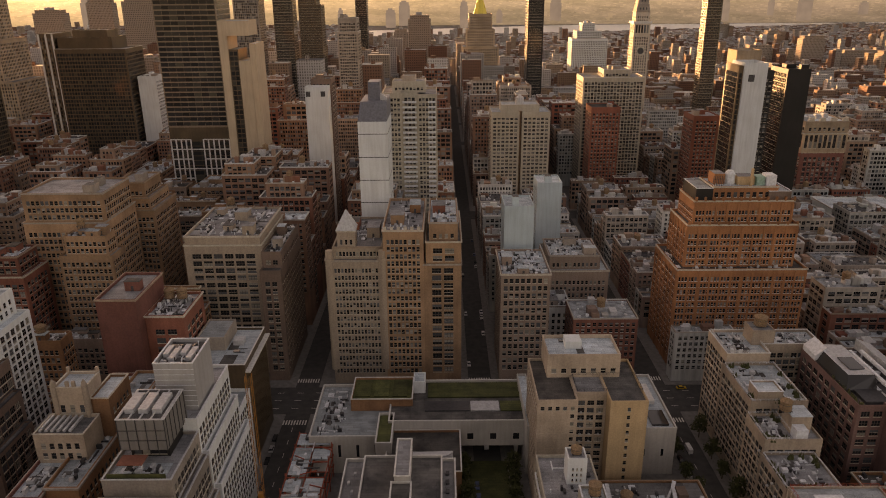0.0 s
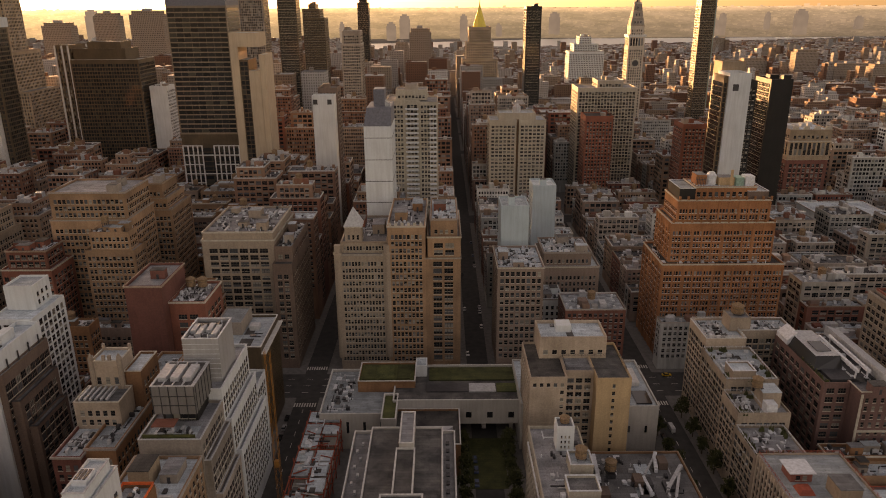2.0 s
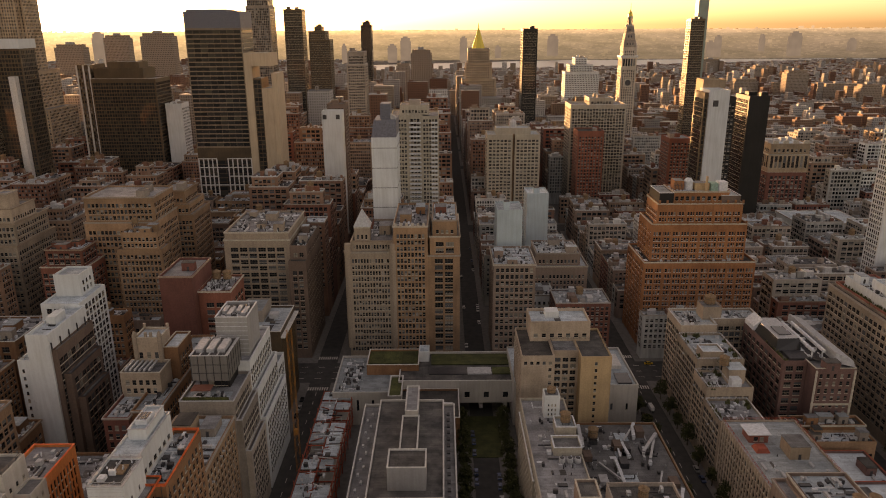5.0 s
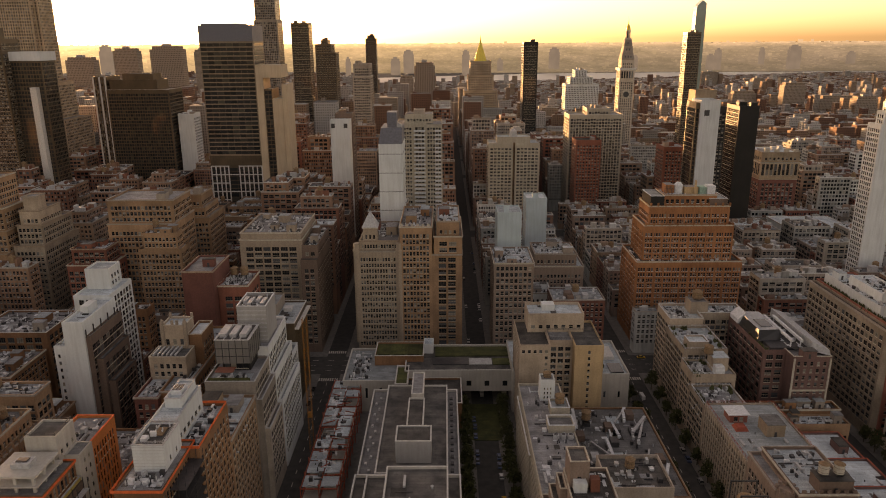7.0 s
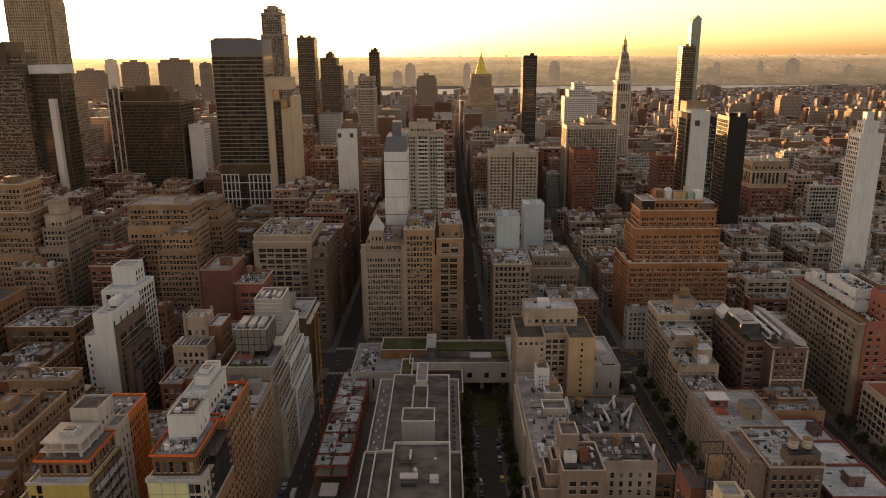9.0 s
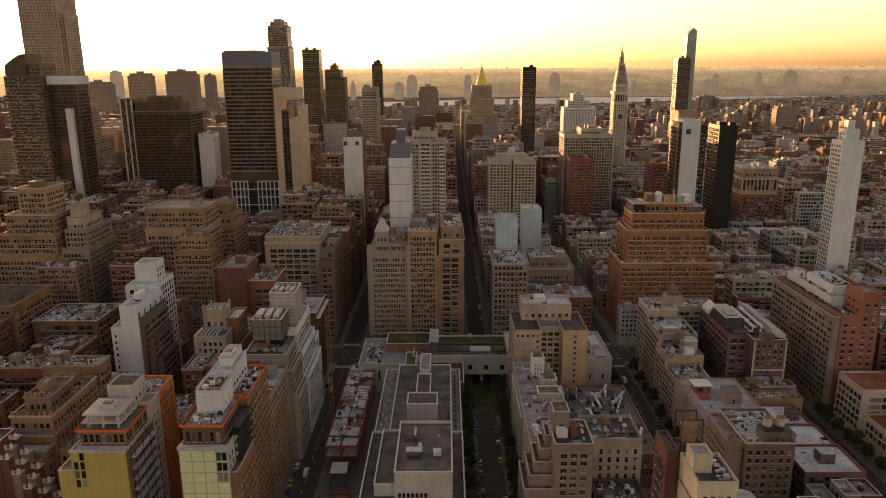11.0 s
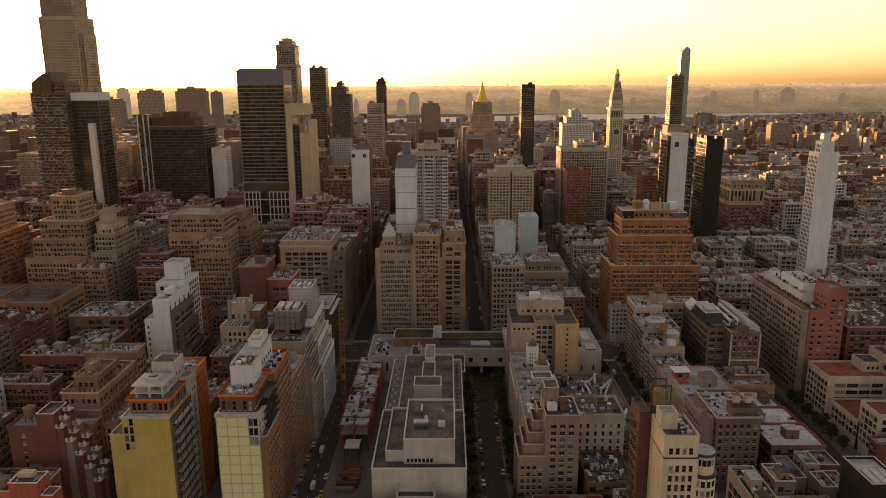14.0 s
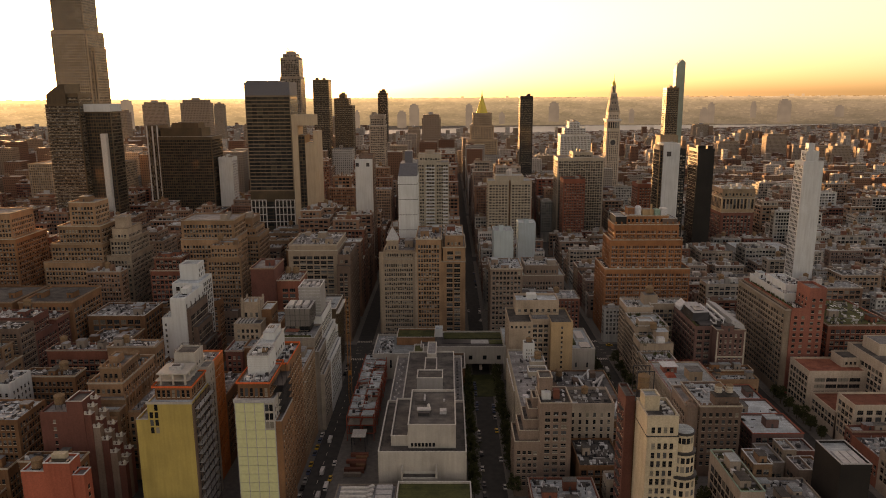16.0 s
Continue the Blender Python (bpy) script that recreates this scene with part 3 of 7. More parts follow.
def building(label, x0, x1, y0, y1, tiers, wall="brown", roof="grey", spec=(3.2, 3.6, 1.5, 2.0), near=0, faces="flr", trim=True, bands=0, group="",
             frame_mat=None, glass=None, heads=2, seed=1, hold=True, skip=None, name="building", bits=0, coolers=0.0, litter=None):
    """A building on its plot. tiers: (height, inset left, right, front, back) from the street upwards."""
    rnd = random.Random(seed)
    b = thing(name, (x0 + x1) / 2, (y0 + y1) / 2, 0, label, "building", group)
    if hold:
        claim(x0, x1, y0, y1)
    if glass is None and wall in ("dark", "bronze"):
        glass = GLASS_CURTAIN
    z0 = 0.0
    for i, (h, il, ir, fi, bi) in enumerate(tiers):
        a, bb, c, d = x0 + il, x1 - ir, y0 + fi, y1 - bi
        block(b, a, bb, c, d, z0, h, wall, roof, {f: spec for f in faces}, 1.0, trim, near // len(tiers), bands, glass, frame_mat, skip=skip, coolers=coolers)
        z0 = h
    w, l = bb - a, d - c
    for k in range(heads):
        bw, bl, bh = min(w * 0.45, rnd.uniform(3, 7)), min(l * 0.4, rnd.uniform(3, 8)), rnd.uniform(2.6, 4.5)
        if w < bw + 3 or l < bl + 3:
            break
        bx = a + 1 + rnd.random() * (w - bw - 2)
        by = c + 1 + (k + rnd.random() * 0.5) / max(heads, 1) * (l - bl - 2)
        bulkhead(b, bx, bx + bw, by, by + bl, z0, bh, WALLS[wall] if rnd.random() < 0.6 else WALLS["grey"], rnd.choice(["grey", "light", "dark"]))
    if bits:
        roof_bits(b, a, bb, c, d, z0, rnd, bits)
    if bits or (w > 9 and l > 7 and not hold):
        roof_litter(b, a, bb, c, d, z0, rnd, litter or int(8 + w * l / (6 if y0 < 430 else 14)))
    return b


def water_tank(x, y, z, r=2.1, h=3.6, legs=2.2, shade="weathered wooden rooftop water tank with a conical lid", skin=None):
    t = thing("water_tank", x, y, z, shade, "water tank", "rooftop water tanks")
    for i in range(4):
        s = Shape()
        u, v = (1 if i % 2 else -1) * r * 0.62, (1 if i // 2 else -1) * r * 0.62
        s.beam((u, v, 0), (u, v, legs), 0.22)
        part("leg", s, METAL_DARK, t)
    s = Shape()
    s.box(-r * 0.9, r * 0.9, -r * 0.9, r * 0.9, legs, legs + 0.2, 0, True)
    part("platform", s, METAL_DARK, t)
    s = Shape()
    s.prism(0, 0, r, r * 0.96, legs + 0.2, legs + 0.2 + h, 16)
    part("drum", s, skin or TANK_WOOD, t)
    for k in range(2):
        s = Shape()
        z1 = legs + 0.7 + k * h / 2
        s.prism(0, 0, r * 1.015, r * 1.015, z1, z1 + 0.08, 16)
        part("hoop", s, METAL_DARK, t)
    s = Shape()
    s.prism(0, 0, r * 1.08, 0.12, legs + 0.2 + h, legs + 0.2 + h + r * 0.55, 16)
    part("conical_lid", s, TANK_WOOD, t)
    return t


def rooftop_unit(x, y, z, w=2.4, l=3.6, h=1.7, turn=0.0):
    t = thing("rooftop_unit", x, y, z, "grey metal air handling unit standing on a flat roof", "air conditioner", "rooftop units")
    t.rotation_euler = (0, 0, turn)
    s = Shape()
    s.box(-w / 2, w / 2, -l / 2, l / 2, 0.25, h, 0, True)
    s.box(-w / 2 + 0.2, -w / 2 + 0.4, -l / 2, l / 2, 0, 0.25)
    s.box(w / 2 - 0.4, w / 2 - 0.2, -l / 2, l / 2, 0, 0.25)
    part("casing", s, METAL, t)
    for k in (-1, 1):
        s = Shape()
        s.prism(0, k * l / 4, w * 0.32, w * 0.32, h, h + 0.22, 12)
        s.prism(0, k * l / 4, w * 0.24, w * 0.24, h + 0.22, h + 0.24, 12, 1)
        part("fan_cowl", s, [METAL, METAL_DARK], t)
    return t


# ---- ground, roads, blocks ----
STREET = 82.0
X27 = 17.0
HALF = 9.0
AVENUES = [(-350.0, -322.0), (-40.0, -10.0), (271.0, 301.0), (556.0, 586.0), (852.0, 880.0), (990.0, 1012.0), (1130.0, 1160.0), (1270.0, 1292.0), (1410.0, 1440.0)]


def ground_height(y):
    """Flat under the city; the far shore lifts with the distance so that land reaches the skyline within the built depth."""
    pts = [(-1500, 0), (3900, 0), (4100, 27), (4900, 150)]
    for (a, za), (b, zb) in zip(pts, pts[1:]):
        if y <= b:
            t = (y - a) / (b - a)
            return za + (zb - za) * t
    return pts[-1][1]


s = Shape()
ys = [-1500, 1500, 2500, 3900, 4100, 4500, 4900]
xs = [-4200, -2500, -1200, 0, 1200, 2500, 4200]
for y0, y1 in zip(ys, ys[1:]):
    for x0, x1 in zip(xs, xs[1:]):
        z0, z1 = ground_height(y0), ground_height(y1)
        s.quad((x0, y0, z0), (x1, y0, z0), (x1, y1, z1), (x0, y1, z1))
ground = tagged(new("ground", s.mesh("ground", ASPHALT)), "dark asphalt streets of a dense city grid", "ground", "", "structure")

m, nt, b = material("river_water_sky_tint", 0.45, 0.0, 0.5)
# pale base colour stands for the sky reflection that the far bank blocks
b.inputs["Base Color"].default_value = (0.42, 0.40, 0.35, 1)
bump_node(nt, b, noise_node(nt, 0.05, 4), 0.15, 2.0)
s = Shape()
# the river bends away: its near bank runs from close by in the middle to further off at the side
s.quad((-420, 3010, 0.4), (640, 3210, 0.4), (640, 3860, 0.4), (-420, 3420, 0.4))
s.quad((640, 3210, 0.4), (1450, 3560, 0.4), (1450, 3880, 0.4), (640, 3860, 0.4))
s.quad((1450, 3560, 0.4), (2300, 3760, 0.4), (2300, 3890, 0.4), (1450, 3880, 0.4))
tagged(new("water", s.mesh("water", m)), "pale river with sky reflection put into its colour", "river", "", "structure")


def street_x(k):
    return X27 + k * STREET


# pavements: one raised slab a block
s = Shape()
for (a0, a1), (b0, b1) in zip(AVENUES, AVENUES[1:]):
    for k in range(-14, 16):
        s.box(street_x(k) + 5.5, street_x(k + 1) - 5.5, a1 - 3.5, b0 + 3.5, 0.0, 0.16)
tagged(new("pavement", s.mesh("pavement", PAVING)), "grey concrete pavements with raised kerbs round each block", "pavement", "", "structure")

# ---- landmark buildings ----
LOFT = (3.0, 3.7, 2.3, 2.4, "double", 0.1)
FLAT = (2.6, 3.0, 1.6, 1.8)
TALL = (2.1, 3.5, 1.35, 2.1)



def F(spec, faces="flr"):
    return {f: spec for f in faces}


def hero(label, x0, x1, y0, y1, name="building", category="building", group=""):
    claim(x0, x1, y0, y1)
    return thing(name, (x0 + x1) / 2, (y0 + y1) / 2, 0, label, category, group)


def at_roof(b, name, shape, mat, label=""):
    """A part whose shape is given in plan metres."""
    shape.v = [(v[0] - b.location.x, v[1] - b.location.y, v[2]) for v in shape.v]
    return part(name, shape, mat, b, label)


def railing(b, x0, x1, y0, y1, z, mat, h=1.1, name="railing", label=""):
    """Posts and two rails round a roof edge, one connected run."""
    s = Shape()
    for q in (0.55, 1.0):
        for p, r in (((x0, y0), (x1, y0)), ((x1, y0), (x1, y1)), ((x1, y1), (x0, y1)), ((x0, y1), (x0, y0))):
            s.beam((*p, z + h * q), (*r, z + h * q), 0.09)
    n = max(2, int((x1 - x0) / 2.5))
    for k in range(n + 1):
        for yy in (y0, y1):
            s.beam((x0 + (x1 - x0) * k / n, yy, z), (x0 + (x1 - x0) * k / n, yy, z + h), 0.09)
    n = max(2, int((y1 - y0) / 2.5))
    for k in range(n + 1):
        for xx in (x0, x1):
            s.beam((xx, y0 + (y1 - y0) * k / n, z), (xx, y0 + (y1 - y0) * k / n, z + h), 0.09)
    return at_roof(b, name, s, mat, label)


def netting(b, x0, x1, y0, y1, z, h=0.8):
    ring(b, x0, x1, y0, y1, 0.1, z, z + h, ORANGE_NET, "safety_netting", "orange-red safety netting")


def pyramid(parent, cx, cy, w, z0, z1, mat, n=4, name="spire_roof", turn=0.5, top=0.3):
    s = Shape()
    s.prism(cx - parent.location.x, cy - parent.location.y, w / math.sqrt(2) if n == 4 else w / 2, top, z0, z1, n, 0, turn)
    return part(name, s, mat, parent)



# --- unfinished yellow tower ---
b = hero("unfinished tower with yellow sheathing and orange netting", -132, -104, 74, 124)
block(b, -126, -108, 75, 96, 0, 55, "yellow", "light", {"r": (3.4, 3.4, 1.8, 2.4)}, 0.6, METAL, 40)
block(b, -131.5, -126, 76, 96, 0, 47, "yellow", "grey", None, 0.8, METAL)
block(b, -108, -107.4, 75.3, 96, 0, 54, "umber", "grey", {"r": (3.0, 3.4, 1.7, 2.3)}, 0.3, False, 30)
for x in (-107.0, -105.6):
    for y in (77, 83, 89, 95):
        slab(b, "scaffold_pole", x, x + 0.16, y, y + 0.16, 0, 56, METAL_DARK)
for z in range(4, 56, 4):
    slab(b, "scaffold_deck", -107.2, -105.4, 76.6, 95.4, z, z + 0.14, METAL)
slab(b, "roof_edge", -126.4, -107.6, 74.7, 75.2, 54.9, 55.8, WALLS["concrete"])
for k in range(4):
    for q in (0, 1):
        if k == 0 and q == 0:
            continue
        s = Shape()
        x = -125.2 + q * 2.1
        s.box(x, x + 1.3, 74.82, 75.0, 42.2 + (3 - k) * 3.3, 44.8 + (3 - k) * 3.3, 0, True)
        at_roof(b, "window", s, GLASS_OBJ)
block(b, -124, -109, 79, 96, 55, 60.5, "brown", "grey", {"f": (2.0, 4.6, 1.2, 3.0), "r": (2.0, 4.6, 1.2, 3.0)}, 0.3, False, 30, base=0.0, top=0.0)
netting(b, -125, -108.4, 78, 96, 60.5)
for x in (-122.5, -117.5, -112.5):
    for y in (81, 86, 91):
        slab(b, "column", x, x + 0.7, y, y + 0.7, 60.5, 65.2, WALLS["concrete"])
slab(b, "floor_slab", -123.4, -111.0, 80.4, 92.6, 65.2, 65.8, WALLS["concrete"])
slab(b, "floor_slab", -124, -110.5, 80.0, 93.0, 62.6, 62.9, WALLS["concrete"])
s = Shape()
s.box(-119.5, -114.5, 84, 88, 65.8, 67.3, 0, True)
s.box(-118.5, -115.5, 85, 87, 67.3, 67.6, 1)
at_roof(b, "plant_box", s, [METAL, METAL_DARK])
block(b, -121, -112, 94, 104, 55, 69, "concrete", "dark", {"r": (3.0, 3.4, 1.0, 1.4)}, 0.7, False, 8)
railing(b, -120.7, -112.3, 94.3, 103.7, 69.7, METAL_DARK)
block(b, -122, -110, 104, 124, 0, 59, "orangemesh", "grey", F((1.75, 3.2, 0.95, 2.5, "plain", 0.12), "fr"), 0.8, ORANGE_NET, 60)
slab(b, "wall_panel", -121.4, -117, 104.6, 108, 59.1, 60.6, WALLS["yellow"])
roof_litter(b, -121, -111, 106, 123, 59, random.Random(54), 26)
block(b, -112, -107.4, 96.2, 103.8, 0, 62, "concrete", "grey", {"r": (2.6, 3.3, 0.9, 1.5)}, 0.4, False, 20)

# --- unfinished building with pale glazed panels ---
b = hero("unfinished building with pale yellow panels and white penthouse", -92, -72, 74, 128)
block(b, -91, -75, 76.4, 100, 0, 55, "concrete", "grey", {"r": (3.2, 3.4, 1.4, 2.0)}, 0.8, METAL, 20)
block(b, -75, -72.2, 76.4, 98, 0, 46, "brown", "grey", {"r": (3.2, 3.4, 1.4, 2.0)}, 0.8, METAL, 14)
for r in range(13):
    for c in range(4):
        w = 3.9
        x = -90.8 + c * 4.0
        z = 3.5 + r * 3.95
        if c == 3 and r > 9:
            continue
        s = Shape()
        s.box(x + 0.08, x + w - 0.08, 76.1, 76.4, z + 0.1, z + 3.8, 0, True)
        at_roof(b, "panel", s, PANEL)
for r in range(3):
    for q in (0, 1):
        s = Shape()
        s.box(-78.6 + q * 1.75, -77.2 + q * 1.75, 76.2, 76.4, 43.6 + r * 3.8, 46.4 + r * 3.8, 0, True)
        at_roof(b, "window", s, GLASS_OBJ)
slab(b, "roof_edge", -91.2, -74.8, 75.6, 77.4, 55, 56.4, METAL)
for c in range(5):
    slab(b, "mullion", -90.95 + c * 4.0, -90.7 + c * 4.0, 75.95, 76.4, 3, 55, METAL)
block(b, -90, -77, 79, 104, 55, 62, "brown", "grey", F((2.0, 5.6, 1.2, 3.6), "fr"), 0.3, False, 24, base=0.0, top=0.0)
netting(b, -90.6, -76.6, 78.4, 104, 62.0)
block(b, -88.2, -79.4, 88.5, 101, 62, 69.8, "smooth", "dark", {"r": (4.5, 3.4, 0.9, 1.4)}, 0.5, METAL, 8)
block(b, -88.2, -80.6, 101, 124, 55, 69.8, "smooth", "light", {"r": (3.4, 3.4, 1.9, 1.5)}, 0.5, METAL, 16)
block(b, -86.8, -81.8, 110, 123, 69.8, 72.6, "smooth", "light", {"r": (2.6, 2.8, 1.4, 1.3)}, 0.4, METAL, 8, base=0.0)
slab(b, "plant_box", -86, -82.6, 113, 118, 72.6, 74.0, PALE_METAL)
for k in range(3):
    slab(b, "plant_grille", -85.7 + k * 1.0, -85.0 + k * 1.0, 113.6, 117.4, 74.0, 74.15, METAL_DARK)
for k in range(8):
    slab(b, "siding_joint", -88.26, -79.36, 88.44, 88.5, 62.6 + k, 62.66 + k, METAL)
railing(b, -88, -79.6, 88.7, 100.8, 70.3, METAL)
slab(b, "roof_hatch", -86.8, -85, 91, 93, 69.8, 70.8, PALE_METAL)
slab(b, "plank_stack", -84, -81.6, 94, 98, 69.8, 70.3, TANK_WOOD)
roof_litter(b, -87.8, -79.8, 89, 100.6, 69.8, random.Random(51), 14)
roof_litter(b, -89.5, -77.5, 80, 89, 62, random.Random(52), 40)
roof_litter(b, -81.5, -74.5, 101, 127, 61, random.Random(53), 40)
block(b, -82, -74, 100, 128, 0, 61, "brown", "light", {"r": (3.0, 3.4, 1.5, 2.0), "f": (3.0, 3.4, 1.5, 2.0)}, 0.9, False, 40)
netting(b, -82, -74.2, 100.2, 127.8, 61.9, 0.9)
for z in range(44, 62, 3):
    slab(b, "scaffold_deck", -77.5, -72.6, 84, 99.4, z, z + 0.14, METAL_DARK)
for x in (-77.3, -74.9, -72.8):
    for y in (84.2, 91, 99):
        slab(b, "scaffold_pole", x, x + 0.14, y, y + 0.14, 46, 63, METAL_DARK)

# --- apartment slabs along the side street ---
b = hero("tan brick apartment slab with a pale roof and plant on it", -94, -74, 128, 160)
block(b, -94, -74, 128, 160, 0, 47, "tan", "light", F((3.1, 3.1, 1.6, 1.9), "fr"), 1.0, True, 60, coolers=0.2)
bulkhead(b, -90, -84, 146, 154, 47, 5.5, WALLS["stone"], "dark")
bulkhead(b, -82, -77, 148, 156, 47, 3.0, WALLS["grey"], "grey")
s = Shape()
for p, q in (((-88, 140, 47.2), (-88, 140, 52)), ((-88, 140, 52), (-80, 140, 52)), ((-80, 140, 52), (-80, 140, 48.5)), ((-80, 140, 48.5), (-75.5, 140, 48.5))):
    s.beam(p, q, 0.9)
at_roof(b, "duct", s, METAL, "bent galvanised duct")
roof_bits(b, -94, -74, 128, 146, 47, random.Random(5), 9)

roof_litter(b, -94, -74, 128, 146, 47, random.Random(32), 60)

# --- white gridded slab ---
b = hero("white-grey modern slab with a window grid stepping down", -94, -69, 161, 238)
GRID = (2.6, 3.0, 2.0, 2.25, "double", -0.03)
block(b, -93, -74, 161, 184, 0, 52, "grey", "grey", {"r": GRID, "f": (4.0, 3.0, 1.2, 1.6)}, 1.0, METAL, 60, skip=lambda f, a, z: f == "f" and z > 30)
block(b, -74, -72, 162, 184, 0, 44, "grey", "grey", {"r": GRID}, 0.9, METAL, 40)
block(b, -72, -70, 163, 184, 0, 31, "grey", "grey", {"r": GRID}, 0.9, METAL, 30)
block(b, -89.5, -78.5, 173, 186, 52, 56, "dark", "grey", {"f": (2.4, 3.0, 2.1, 2.4, "plain")}, 0.1, False, 8, base=0.0, top=0.0)
block(b, -91, -77.5, 170, 186, 56.2, 65.4, "mesh", "dark", None, 0.6, METAL)
for k in range(6):
    slab(b, "screen_post", -90.9 + k * 2.64, -90.7 + k * 2.64, 169.8, 170, 56.2, 66, METAL_DARK)
    slab(b, "screen_post", -77.5, -77.3, 171 + k * 2.8, 171.2 + k * 2.8, 56.2, 66, METAL_DARK)
for z in (59.2, 62.4):
    slab(b, "screen_rail", -91, -77.5, 169.82, 170, z, z + 0.16, METAL_DARK)
for k in range(5):
    s = Shape()
    s.beam((-90.6 + k * 3.1, 170.2, 66), (-90.6 + k * 3.1, 185.8, 66), 0.35)
    at_roof(b, "screen_beam", s, METAL)
slab(b, "terrace_deck", -91.5, -76.5, 162.8, 169.6, 52.02, 52.2, ROOFS["light"])
for k in range(3):
    slab(b, "plant_box", -90 + k * 3.9, -87.4 + k * 3.9, 174, 183, 65.4, 66.9, METAL)
slab(b, "canopy", -90, -83, 164.5, 169, 55, 55.3, WALLS["red"])
slab(b, "terrace_screen", -92, -76, 162.2, 162.6, 52, 53.8, LEAF, "clipped hedge along the terrace edge")
roof_litter(b, -91, -77, 163, 169, 52.2, random.Random(81), 24)
block(b, -93, -74, 184, 217, 0, 56, "white", "grey", {"r": GRID}, 1.0, PALE_METAL, 60)
block(b, -74, -72, 185, 217.5, 0, 44, "white", "light", {"r": GRID}, 1.0, PALE_METAL, 50)
block(b, -72, -70, 186, 222, 0, 31, "white", "light", {"r": GRID}, 1.0, PALE_METAL, 50)
block(b, -93, -74, 217, 238, 0, 34, "white", "light", {"r": GRID}, 1.0, PALE_METAL, 20)
block(b, -87.5, -75.5, 190.5, 207, 56, 71, WALLS["screen"], "dark", None, 1.2, PALE_METAL)
for k in range(8):
    slab(b, "screen_rail", -87.6, -75.4, 190.36, 190.5, 57.5 + k * 1.8, 57.62 + k * 1.8, PALE_METAL)
for k in range(4):
    rr = random.Random(k)
    slab(b, "plant_box", -86.5 + k * 2.6, -84.8 + k * 2.6, 193 + rr.uniform(0, 4), 199 + rr.uniform(0, 4), 71, 72.4, METAL)
roof_litter(b, -87, -76, 191, 206, 71, random.Random(82), 40)

# --- dark-sided corner building ---
b = hero("dark-sided corner building with a pale roof and plant room", -98, -73, 238.5, 270.5)
block(b, -98, -75, 238.5, 270.5, 0, 44, "bronze", "light", {"f": None, "r": (1.5, 3.4, 0.7, 2.6, "plain", 0.3), "l": TALL}, 1.0, TRIM_WHITE)
slab(b, "side_fin", -75, -73, 238.5, 270.5, 41.6, 42.2, TRIM_WHITE)
block(b, -97, -86, 252, 269, 44, 49, "grey", "light", None, 0.6, False)
slab(b, "plant_box", -84, -80, 256, 260, 44, 46.2, METAL)
roof_bits(b, -86, -76, 240, 268, 44, random.Random(9), 5)

# --- white stepped tower ---
b = hero("white stepped tower with a blank side wall and dark window strips", -169, -141, 184, 242)
WW = (3.1, 3.2, 2.1, 2.3, "double", -0.03)
block(b, -164, -158, 188, 216, 0, 55, "smooth", "light", {"f": (2.4, 3.2, 1.0, 1.5)}, 0.8, False, 12, skip=lambda f, a, z: a > 0.5)
block(b, -158, -149.5, 186, 216, 0, 66, "smooth", "light", None, 1.2, False)
block(b, -149.5, -147.5, 187, 216, 0, 60, "umber", "light", {"f": (1.9, 3.2, 1.6, 2.6), "r": (3.1, 3.2, 2.75, 2.6, "wide", -0.03)}, 0.6, False, 50)
block(b, -168, -152, 216, 240, 0, 67, "smooth", "light", {"r": WW, "f": WW}, 0.9, False, 30)
block(b, -167, -156, 227, 239, 67, 76, "smooth", "light", {"r": (3.1, 3.2, 1.4, 1.8)}, 0.8, False, 8)
SW = (3.1, 3.2, 2.6, 2.5, "wide", 0.12)
block(b, -147.5, -144.6, 189, 214, 0, 49, "umber", "grey", {"f": (2.6, 3.2, 1.9, 2.5), "r": SW}, 0.8, METAL_DARK, 40)
block(b, -144.6, -141.8, 191, 212, 0, 38, "umber", "grey", {"f": (2.6, 3.2, 1.9, 2.5), "r": SW}, 0.8, METAL_DARK, 30)
for k in range(5):
    slab(b, "frame_post", -149.4 + k * 0.1, -149.0 + k * 0.1, 187 + k * 6.4, 187.4 + k * 6.4, 60, 63.5, METAL_DARK)
railing(b, -163.6, -158.4, 188.4, 215.6, 55.8, METAL_DARK)
slab(b, "bulkhead", -156, -152.5, 198, 206, 66, 69.5, WALLS["white"])
roof_bits(b, -158, -150, 188, 212, 66, random.Random(3), 4)

# --- low campus block and bridge ---
b = hero("low concrete campus block with pale roof, planted beds and a bridge", -52, 36, 233, 271)
block(b, -52, -22, 233, 271, 0, 16, "concrete", "light", {"f": (7.0, 10, 1.1, 5.5, "plain")}, 1.0, TRIM_WHITE, 10)
block(b, -38, -13, 252, 269.5, 16, 20.5, "brown", "green", None, 0.9, TRIM_WHITE)
for k in range(3):
    slab(b, "planted_bed", -36.5 + k * 7.6, -30.5 + k * 7.6, 255, 267.5, 20.5, 20.95, ROOFS["green"], "sedum bed on the roof")
block(b, -26, -20, 226, 246, 0, 18, "concrete", "green", None, 0.8, TRIM_WHITE)
block(b, -13, -8, 262, 270, 16, 23, "white", "light", None, 0.4, False)
block(b, -22, 33, 240, 271, 7.5, 18, "concrete", "dark", {"f": (9.0, 9, 2.4, 2.8, "plain")}, 1.0, TRIM_WHITE, 8)
slab(b, "planted_bed", -7, 31.5, 258, 269.5, 18, 18.6, ROOFS["green"], "long planted bed on the bridge roof")
slab(b, "roof_panel", -8, 10, 248, 255, 18, 18.5, METAL_DARK)
slab(b, "roof_panel", 10.5, 22, 248, 255, 18, 18.5, METAL)
slab(b, "planted_bed", 22.5, 31, 248, 255, 18, 18.5, ROOFS["green"])
